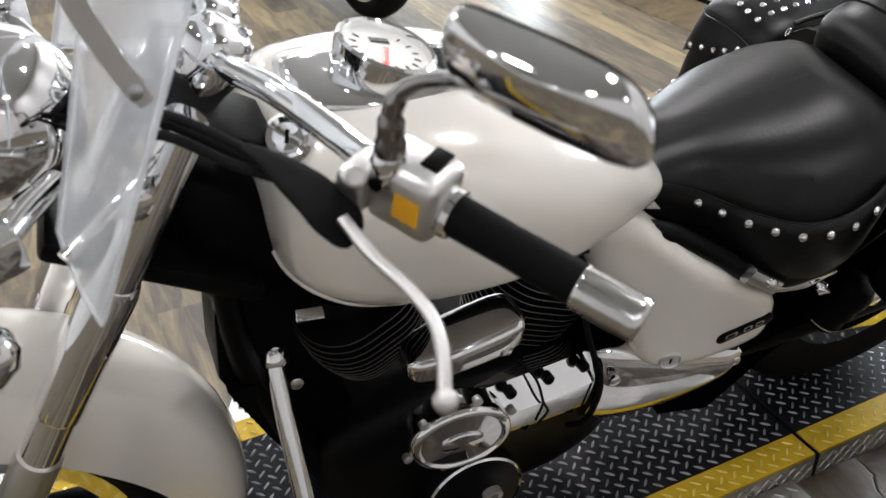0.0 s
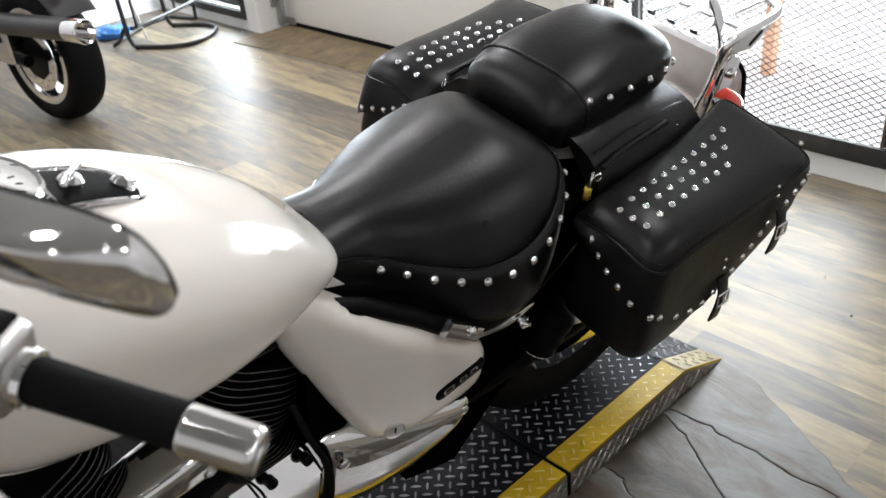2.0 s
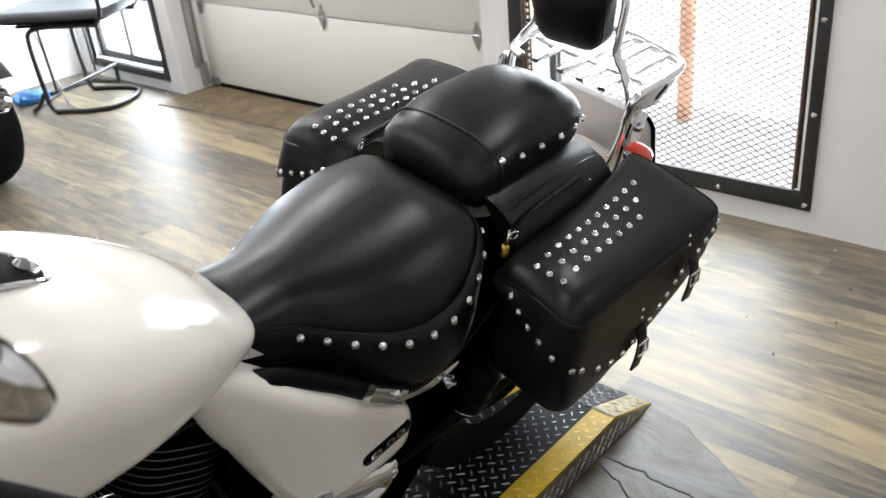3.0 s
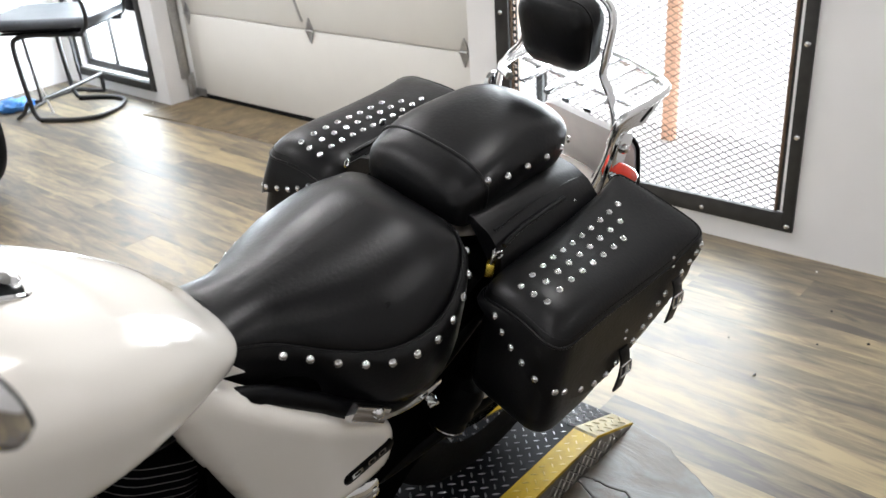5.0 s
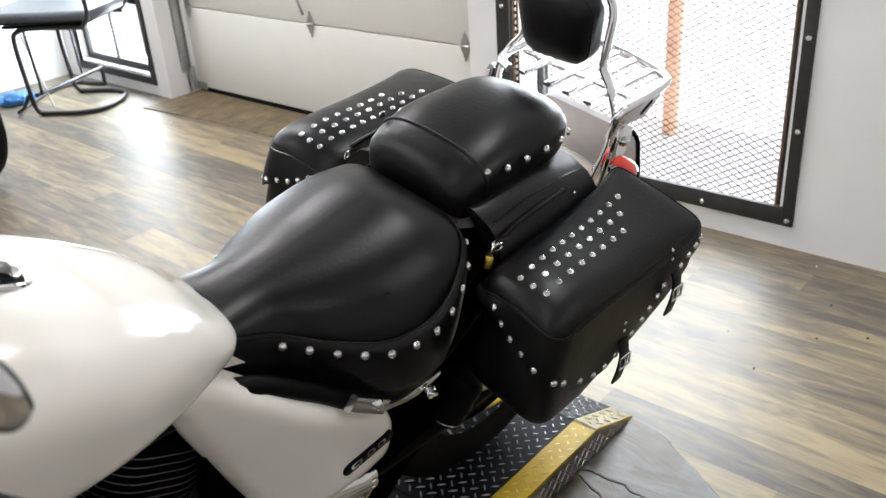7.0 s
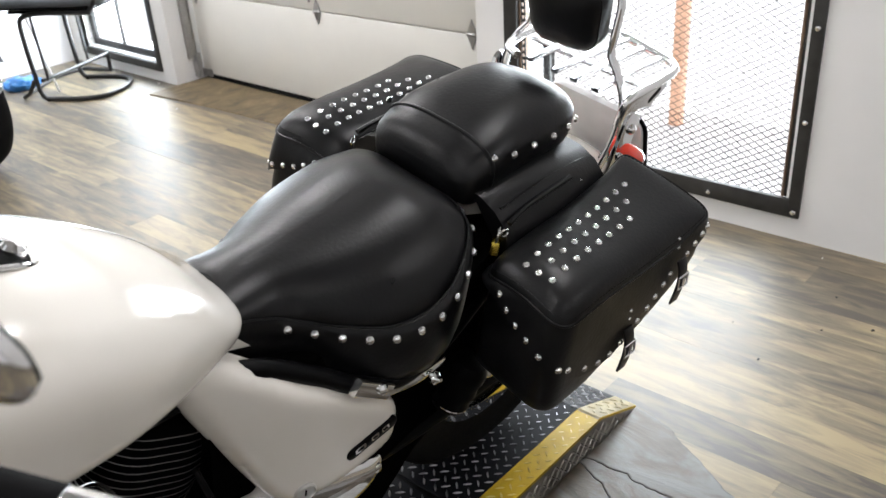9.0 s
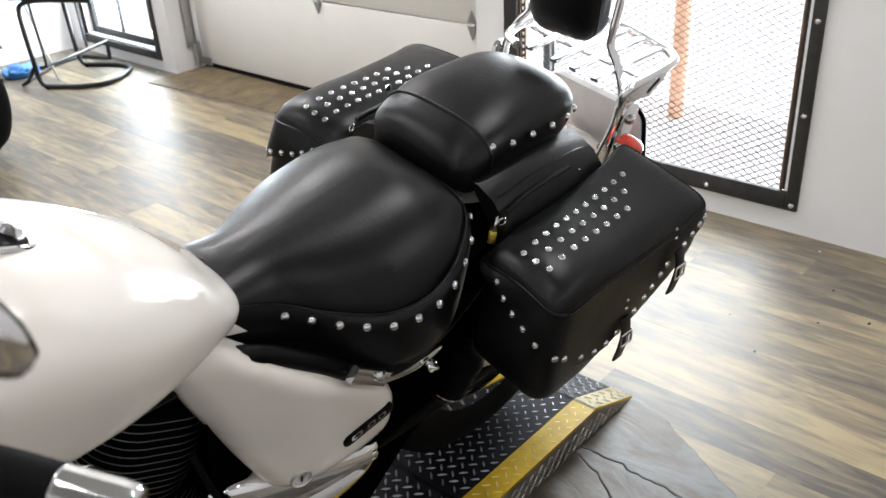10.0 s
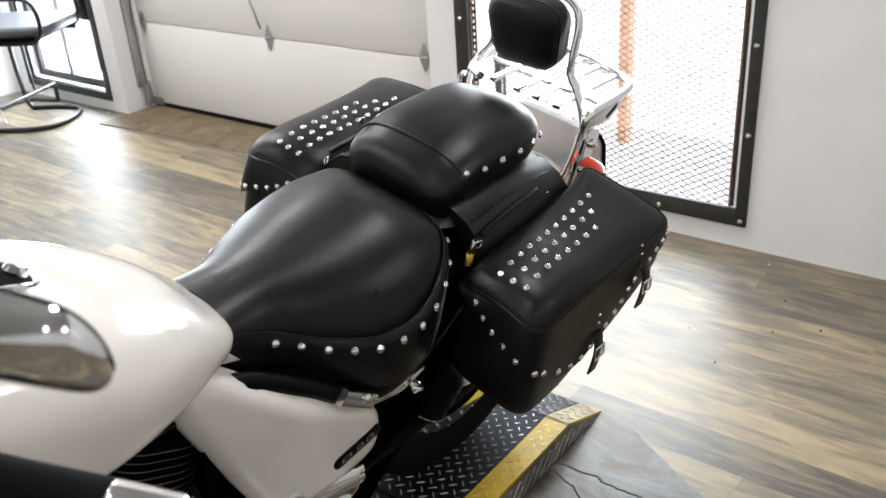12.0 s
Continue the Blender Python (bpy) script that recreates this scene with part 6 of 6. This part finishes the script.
for s in (-1, 1):
    sig = part("front_indicator", lathe([(0.0, -0.045), (0.024, -0.042), (0.033, -0.028), (0.035, -0.008), (0.030, 0.015), (0.018, 0.032), (0, 0.038)], STEER @ axis_pose((-0.585, s * 0.245, 0.882), (1, 0, 0.1)), 28), CHROME, bike, "chrome front indicator")
    part("lamp_stalk", tube([S((-0.580, s * 0.243, 0.905)), S((-0.572, s * 0.238, 0.935)), S((-0.555, s * 0.225, 0.962)), S((-0.53, s * 0.17, 0.965)), S((-0.50, s * 0.11, 0.955))], 0.0125, 14, 18), CHROME, sig)
    part("lamp_clamp", box(-0.022, 0.022, -0.018, 0.018, -0.020, 0.020, 0.006, STEER @ pose(-0.548, s * 0.215, 0.968, 0, 0, 30)), CHROME, sig)


def windshield():
    n, k = 60, 30
    outer, inner = [], []
    for j in range(k + 1):
        v = j / k
        ro, ri = [], []
        for i in range(n + 1):
            u = -1 + 2 * i / n
            half = 0.243 - 0.04 * max(0, v - 0.75) / 0.25
            z0 = float(np.interp(abs(u), (0, 0.4, 0.57, 0.65, 0.70, 0.88, 1.0), (1.215, 1.19, 1.135, 1.035, 0.945, 0.91, 0.892)))
            z = z0 + v * (1.40 - z0)
            x = -0.475 + 0.40 * (z - 0.903) - 0.085 * (1 - u * u)
            p = Vector((x, half * u, z))
            ro.append(S(p))
            ri.append(S(p + Vector((0.0045, 0, 0.001))))
        outer.append(ro)
        inner.append(ri[::-1])
    w = part("windshield", loft([a + b for a, b in zip(outer, inner)]), CLEAR, bike, "clear acrylic windshield")
    w.visible_shadow = False
    edge = [outer[j][0] for j in range(k, -1, -1)] + outer[0][1:] + [outer[j][-1] for j in range(1, k + 1)]
    part("windshield_edge", tube(edge, 0.0028, 8), CLEAR, w, "rounded acrylic edge").visible_shadow = False
    for s in (-1, 1):
        line = [S(v) for v in ((-0.444, s * 0.264, 1.24), (-0.431, s * 0.260, 1.19), (-0.418, s * 0.258, 1.152), (-0.408, s * 0.256, 1.127), (-0.403, s * 0.255, 1.115))]
        rings = []
        for i, v in enumerate(line):
            d = (line[min(i + 1, 4)] - line[max(i - 1, 0)]).normalized()
            nrm = Vector((-0.1, s * 0.78, 0.62))
            wv = d.cross(nrm).normalized() * (0.0082 if i < 4 else 0.0055)
            tv = wv.cross(d).normalized() * 0.002
            rings.append([v + wv + tv, v - wv + tv, v - wv - tv, v + wv - tv])
        stp = part("windshield_strap", loft(rings), STRAPALU, w, "pale aluminium windshield strap")
        part("strap_bolt", lathe([(0.0058, 0), (0.0058, 0.003), (0.003, 0.0045)], axis_pose(S((-0.409, s * 0.258, 1.129)) + Vector((0, s * 0.003, 0)), Vector((-0.2, s, 0.3))), 14), GALV, stp)
        part("strap_bolt", lathe([(0.016, 0), (0.016, 0.010), (0.009, 0.014)], STEER @ axis_pose((-0.436, s * 0.140, 0.94), (0.3, s, 0.1)), 16), CHROME, w)
        part("windshield_stay", tube([S((-0.500, s * 0.192, 0.93)), S((-0.470, s * 0.165, 0.94)), S((-0.43, s * 0.125, 0.945))], 0.008, 10, 10), CHROME, w)
    return w


windshield()

# ------------------------------------------------------------------ other things on the floor
def parked_bike(name, m, label):
    b = thing(name, m, label, "motorcycle", "motorcycles parked along the wall")
    c = Vector((0, 0, 0.305))
    ax = Matrix.Translation(c) @ Matrix.Rotation(radians(90), 4, "X")
    r, w, rr = 0.305, 0.165, 0.215
    wh = part("wheel", lathe([(rr - 0.03, -w * 0.42), (rr, -w * 0.44), (rr, -w * 0.36), (rr - 0.025, -w * 0.28), (rr - 0.025, w * 0.28), (rr, w * 0.36), (rr, w * 0.44), (rr - 0.03, w * 0.42)], ax, 56, cap=False), STEEL, b, "silver cast wheel")
    part("tyre", lathe([(rr - 0.006, -w * 0.40), (rr + 0.02, -w * 0.49), (r - 0.045, -w * 0.5), (r - 0.02, -w * 0.41), (r - 0.005, -w * 0.2), (r, 0), (r - 0.005, w * 0.2), (r - 0.02, w * 0.41), (r - 0.045, w * 0.5), (rr + 0.02, w * 0.49), (rr - 0.006, w * 0.40)], ax, 64, cap=False), RUBBER, wh, "black rubber tyre")
    part("hub", lathe([(0, -0.08), (0.04, -0.08), (0.05, -0.05), (0.05, 0.05), (0.04, 0.08), (0, 0.08)], ax, 24), BLACKMETAL, wh)
    for k in range(6):
        a = 2 * math.pi * k / 6
        d = Vector((math.cos(a), math.sin(a), 0))
        part("spoke", tube([ax @ (d * 0.045), ax @ (d * (rr - 0.02))], 0, profile=rrect(0.045, 0.03, 0.01, 3)), BLACKMETAL, wh)
    # drilled brake disc with its carrier
    dm = ax @ Matrix.Translation((0, 0, 0.075))
    disc = bmesh.new()
    lathe([(0.095, -0.0025), (0.150, -0.0025), (0.150, 0.0025), (0.095, 0.0025), (0.095, -0.0025)], dm, 48, bm=disc, cap=False)
    ds = part("brake_disc", disc, STEEL, wh, "steel brake disc")
    for k in range(24):
        a = 2 * math.pi * k / 24
        part("disc_hole", lathe([(0.0042, 0.0), (0.0042, 0.0032), (0, 0.0033)], dm @ Matrix.Translation(((0.113 + 0.018 * (k % 2)) * math.cos(a), (0.113 + 0.018 * (k % 2)) * math.sin(a), 0)), 8), BLACKMETAL, ds)
    part("disc_carrier", lathe([(0.03, -0.004), (0.100, -0.004), (0.100, 0.004), (0.03, 0.006)], dm, 9, cap=False), BLACKMETAL, ds)
    cal = part("brake_caliper", box(-0.035, 0.045, -0.125, -0.06, 0.02, 0.11, 0.012, Matrix.Translation(c + Vector((-0.10, 0.0, 0.03)))), BLACKMETAL, b, "black brake caliper")
    part("caliper_bolt", lathe([(0.012, 0), (0.012, 0.008), (0.006, 0.01)], axis_pose(c + Vector((-0.09, -0.126, 0.09)), (0, -1, 0)), 10), BRASS, cal)
    part("swingarm", tube([(-0.52, -0.115, 0.34), (-0.2, -0.125, 0.315), (0.03, -0.125, 0.305)], 0.026, 12, 10), BLACKMETAL, b)
    # fender hugging the tyre
    rings = []
    for i in range(24):
        a = radians(158 - 125 * i / 23)
        rad = Vector((math.cos(a), 0, math.sin(a)))
        ring = [c + rad * (0.352 + 0.02 * math.sin(math.pi * j / 10)) + Vector((0, 0.098 * math.cos(math.pi * j / 10), 0)) for j in range(11)]
        ring += [p - rad * 0.005 for p in ring[::-1]]
        rings.append(ring)
    part("fender", loft(rings), BLACKTUBE, b, "dark grey rear fender")
    part("fender_trim", tube([c + Vector((0.350 * math.cos(radians(a)), 0.0, 0.350 * math.sin(radians(a)))) for a in (150, 120, 90, 60)] , 0.008, 8, 12), CHROME, b)
    pipe = part("silencer", tube([(0.07, -0.197, 0.496), (0.30, -0.198, 0.507), (0.557, -0.20, 0.519)], 0.045, 24, 14), BLACKTUBE, b, "dark exhaust silencer with a bright tip")
    part("silencer_tip", lathe([(0.046, 0), (0.048, 0.01), (0.048, 0.10), (0.044, 0.105), (0.040, 0.10), (0.040, 0.02)], axis_pose((0.557, -0.20, 0.519), (1, 0, 0.03)), 28), CHROME, pipe)
    hang = part("peg_hanger", box(-0.19, 0.085, -0.225, -0.205, 0.325, 0.492, 0.010), SATIN, b, "silver foot peg hanger")
    for xa, xb, za, zb in ((-0.075, 0.060, 0.420, 0.462), (-0.155, -0.030, 0.338, 0.374)):
        part("hanger_hole", box(xa, xb, -0.2275, -0.2245, za, zb, 0.002), BLACKMETAL, hang)
    part("tail", loft([oval(x, wd, z, h, h, 2.6, count=24) for x, wd, z, h in spline([(-0.75, 0.14, 0.70, 0.10), (-0.4, 0.15, 0.74, 0.09), (-0.05, 0.12, 0.76, 0.07), (0.26, 0.06, 0.74, 0.05)], 16)]), LEATHER, b, "black seat and tail")
    part("body", loft([oval(x, wd, z, h, h, 3.0, count=24) for x, wd, z, h in spline([(-1.35, 0.10, 0.62, 0.20), (-1.1, 0.19, 0.56, 0.30), (-0.75, 0.17, 0.50, 0.22), (-0.5, 0.10, 0.48, 0.14)], 14)]), BLACKMETAL, b)
    for s in (-1, 1):
        part("indicator", lathe([(0, -0.03), (0.02, -0.026), (0.028, 0), (0.022, 0.02), (0, 0.026)], axis_pose((0.280, s * 0.044, 0.658), (1, 0, 0)), 18), REDORANGE, b, "red-orange indicator lens")
        part("indicator_stalk", tube([(0.220, s * 0.02, 0.668), (0.270, s * 0.024, 0.658)], 0.008, 8), BLACKPLASTIC, b)
    fw = Matrix.Translation((-1.42, 0, 0.30)) @ Matrix.Rotation(radians(90), 4, "X")
    part("front_tyre", lathe([(0.20, -0.055), (0.29, -0.06), (0.305, 0), (0.29, 0.06), (0.20, 0.055)], fw, 48, cap=False), RUBBER, b)
    part("front_rim", lathe([(0.03, -0.03), (0.205, -0.05), (0.205, 0.05), (0.03, 0.03)], fw, 40), SATIN, b)
    part("fork", tube([(-1.42, -0.1, 0.30), (-1.20, -0.1, 0.90)], 0.024, 12), CHROME, b)
    part("stand", tube([(-0.75, -0.14, 0.20), (-0.70, -0.24, 0.02)], 0.012, 10), BLACKMETAL, b)
    return b


other = parked_bike("parked_motorcycle", pose(0.995, 3.09, 0.0, 0, 0, -80), "black motorcycle with silver cast rear wheel and drilled disc")
copy_thing(other, pose(-0.93, 3.62, 0.0, 0, 0, -75))


def waiting_chair(m):
    """Bent-tube chair; its own axes: x along its width, y to the front, z up."""
    c = thing("waiting_chair", m, "black tubular chair with a grey vinyl seat, standing by the window", "chair")
    r = 0.0125
    for x in (0.0, 0.427):
        part("leg", tube([(x, 0.05, r), (x, 0.012, 0.018), (x, -0.010, 0.06), (x, -0.017, 0.14), (x, -0.024, 0.26), (x, -0.026, 0.40), (x, -0.008, 0.452), (x, 0.06, 0.472), (x, 0.20, 0.475), (x, 0.40, 0.472)], r, 12, 50), BLACKTUBE, c)
        part("foot_cap", lathe([(0.013, 0.0), (0.013, 0.012), (0.010, 0.016)], pose(x, 0.03, -0.0005), 12), RUBBER, c)
        part("strut", tube([(x - 0.004, 0.042, 0.46), (x - 0.004, 0.053, 0.115)], 0.0075, 10), BLACKTUBE, c)
        part("arm", tube([(x, 0.38, 0.470), (x, 0.425, 0.53), (x, 0.42, 0.64), (x, 0.36, 0.695), (x, 0.12, 0.70), (x, -0.10, 0.71), (x, -0.14, 0.80)], 0.011, 12, 44), BLACKTUBE, c)
    part("foot_loop", tube([(0.0, 0.05, r), (0.0, 0.18, r), (0.012, 0.26, r), (0.07, 0.34, r), (0.215, 0.376, r), (0.36, 0.345, r), (0.415, 0.26, r), (0.427, 0.18, r), (0.427, 0.05, r)], r, 12, 60), BLACKTUBE, c)
    part("foot_rail", tube([(0.447, 0.032, 0.120), (0.177, 0.078, 0.118), (-0.130, 0.110, 0.115)], 0.0105, 12), BLACKTUBE, c)
    part("rear_post", tube([(-0.133, 0.106, r), (-0.136, 0.106, 0.06), (-0.138, 0.106, 0.122)], 0.0115, 12), BLACKTUBE, c)
    part("rear_rail", tube([(-0.133, 0.106, r), (-0.158, 0.0, r), (-0.170, -0.10, r), (0.03, -0.17, r), (0.38, -0.14, r), (0.43, -0.07, 0.05), (0.437, -0.02, 0.12)], 0.0105, 12, 40), BLACKTUBE, c)
    rows_ = []
    for v, f in ((-0.20, 0.72), (-0.19, 0.86), (-0.15, 0.96), (0.0, 1.0), (0.22, 1.0), (0.36, 0.97), (0.415, 0.88), (0.435, 0.70)):
        rows_.append([Vector((0.215 + a * f, v, 0.513 + b * min(1.0, f + 0.05) + 0.022 * (abs(a) / 0.24) ** 3)) for a, b in rrect(0.50, 0.062, 0.030, 6)])
    seat_pad = part("seat", loft(rows_), GREYSEAT, c, "padded grey-blue vinyl seat")
    part("seat_piping", tube([Vector((0.215 + a, b + 0.115, 0.507)) for a, b in rrect(0.488, 0.60, 0.10, 8)] + [Vector((0.459, 0.315, 0.507))], 0.005, 8), BLACKPLASTIC, seat_pad)
    part("seat_plate", box(0.03, 0.40, -0.10, 0.36, 0.470, 0.484, 0.003), BLACKPLASTIC, c)
    rows_ = []
    for z, f in ((0.66, 0.82), (0.675, 0.95), (0.72, 1.0), (0.88, 1.0), (0.94, 0.95), (0.96, 0.80)):
        rows_.append([Vector((0.215 + a * f, -0.15 - (z - 0.66) * 0.25 + b - 0.04 * (1 - (a / 0.23) ** 2), z)) for a, b in rrect(0.45, 0.05, 0.022, 5)])
    part("backrest", loft(rows_), LEATHER, c, "black padded backrest")
    return c


waiting_chair(pose(2.06, 4.08, 0.0, 0, 0, 212.6))
tagged(part("floor_rod", tube([(1.837, 3.947, 0.0), (1.80, 3.965, 0.25), (1.765, 3.98, 0.47)], 0.006, 10), WALLPAINT, None), "slim white rod leaning up under the chair", "rod")

bag_blue = thing("blue_plastic_bag", pose(1.76, 4.22, 0.0), "crumpled blue plastic bag on the floor by the chair", "plastic bag")
bmx = bmesh.new()
bmesh.ops.create_icosphere(bmx, subdivisions=4, radius=0.09)
for v in bmx.verts:
    n = noise.noise(v.co * 28) * 0.022 + noise.noise(v.co * 70) * 0.008
    v.co = Vector((v.co.x * (1.2 + n * 8), v.co.y * (0.9 + n * 8), max(0.0, (v.co.z + 0.05) * 0.42 + n)))
part("sheet", bmx, BLUEPLASTIC, bag_blue)

# litter: grit and chips on the floor by the wall
lit = random.Random(3)
for k, (gx, gy) in enumerate(((2.26, -0.18), (2.05, -0.30), (1.85, -0.33), (2.24, 3.56), (1.62, -0.25), (1.75, -0.12), (2.02, 3.05), (1.93, -0.44))):
    bmx = bmesh.new()
    bmesh.ops.create_icosphere(bmx, subdivisions=2, radius=0.0022 + lit.random() * 0.002)
    for v in bmx.verts:
        v.co = Vector((v.co.x * 1.5, v.co.y, max(-0.002, v.co.z * 0.6))) * (1 + 0.5 * noise.noise(v.co * 200 + Vector((k, 0, 0))))
    chip = part("grit_chip", bmx, DARKSTEEL if k % 3 else CONCRETE, None, "", False)
    chip.location = (gx, gy, 0.003)
    tagged(chip, "small dark chip of grit on the plank floor", "grit", "grit on the floor")

# ------------------------------------------------------------------ floor pieces: planks and slates
SLATE_X0, SLATE_X1, SLATE_Y0, SLATE_Y1 = -0.62, 0.92, -0.80, -0.10
PL, PW = 1.22, 0.125
plank_mesh = mesh_of("plank", box(-PW / 2, PW / 2, -PL / 2, PL / 2, -0.010, 0.0, 0), PLANK, False)
rng = random.Random(5)
far_planks = bmesh.new()
count = 0
x = DOOR_X - PW / 2
while x > BACK_X:
    # rows that meet the slates stop at their edge
    spans = [(RIGHT_Y, -1.36), (-0.12, LEFT_Y)] if -0.64 < x < 0.95 else [(RIGHT_Y, LEFT_Y)]
    y = RIGHT_Y - rng.uniform(0, PL)
    while y < LEFT_Y:
        whole = any(a <= y and y + PL <= b for a, b in spans)
        if whole and x > -1.15 and y > -2.2 and count < 300:
            ob = new("plank", plank_mesh)
            ob.parent = floor
            ob.location = (x, y + PL / 2, rng.uniform(-0.0003, 0.0003))
            count += 1
        else:
            for a, b in spans:
                if min(b, y + PL) - max(a, y) > 0.002:
                    box(x - PW / 2, x + PW / 2, max(a, y), min(b, y + PL), -0.010, 0.0, 0, bm=far_planks)
        y += PL
    x -= PW
fp = part("more_planks", far_planks, PLANK, floor, smooth=False)
fp["kind"] = "stuff"

# irregular slates: strips between wandering cracks, some cut across
CRACKS = [[(-0.70, -0.10), (-0.72, -0.70), (-0.69, -1.40)],
          [(0.35, -0.10), (0.30, -0.35), (0.40, -0.60), (0.33, -0.90), (0.36, -1.40)],
          [(0.780, -0.10), (0.782, -0.128), (0.756, -0.179), (0.731, -0.228), (0.715, -0.285), (0.66, -0.45), (0.70, -0.75), (0.62, -1.00), (0.66, -1.40)],
          [(1.000, -0.10), (0.965, -0.175), (0.914, -0.256), (0.860, -0.339), (0.80, -0.50), (0.86, -0.80), (0.82, -1.40)],
          [(1.020, -0.10), (1.024, -0.167), (1.028, -0.198), (1.013, -0.228), (1.019, -0.318), (1.006, -0.412), (0.999, -0.508), (0.98, -0.80), (1.00, -1.40)],
          [(1.252, -0.10), (1.230, -0.20), (1.194, -0.269), (1.150, -0.338), (1.092, -0.430), (1.042, -0.515), (1.03, -0.80), (1.04, -1.40)]]
CUTS = [(-0.55,), (-0.48, -0.95), (-0.62,), (-0.72,), (-0.80,)]


def wander(q):
    for fr, w in ((7.0, 0.008), (22.0, 0.008), (70.0, 0.005)):
        q = q + Vector((noise.noise((q.x * fr, q.y * fr, 3.0)), noise.noise((q.x * fr, q.y * fr, 9.0)))) * w
    return q


def crack_x(line, y):
    return float(np.interp(-y, [-p[1] for p in line], [p[0] for p in line]))


sr = random.Random(11)
for k, (lft, rgt) in enumerate(zip(CRACKS, CRACKS[1:])):
    ys = [-0.10] + list(CUTS[k]) + [-1.38]
    for y0, y1 in zip(ys, ys[1:]):
        n = max(8, int((y0 - y1) / 0.012))
        edge = [Vector((crack_x(lft, y0 + (y1 - y0) * i / n), y0 + (y1 - y0) * i / n)) for i in range(n + 1)]
        back = [Vector((crack_x(rgt, y1 + (y0 - y1) * i / n), y1 + (y0 - y1) * i / n)) for i in range(n + 1)]
        low = [edge[-1].lerp(back[0], i / 12) for i in range(1, 12)]
        top = [back[-1].lerp(edge[0], i / 12) for i in range(1, 12)]
        ring = [wander(q) for q in edge + low + back + top]
        c = sum(ring, Vector((0, 0))) / len(ring)
        bm = bmesh.new()
        lift = 0.0018 + sr.uniform(0, 0.0025)
        m = len(ring)
        rings = []
        for inset, z in ((0.0008, 0.0), (0.0012, lift), (0.0042, lift + 0.0012)):
            rr = []
            for i, q in enumerate(ring):
                t = (ring[(i + 1) % m] - ring[i - 1]).normalized()
                rr.append(bm.verts.new((q.x - t.y * inset, q.y + t.x * inset, z)))
            rings.append(rr)
        for a, b in zip(rings, rings[1:]):
            for i in range(m):
                bm.faces.new((a[i], a[(i + 1) % m], b[(i + 1) % m], b[i]))
        bm.faces.new(rings[-1])
        part("slate", bm, SLATE, floor, smooth=False)
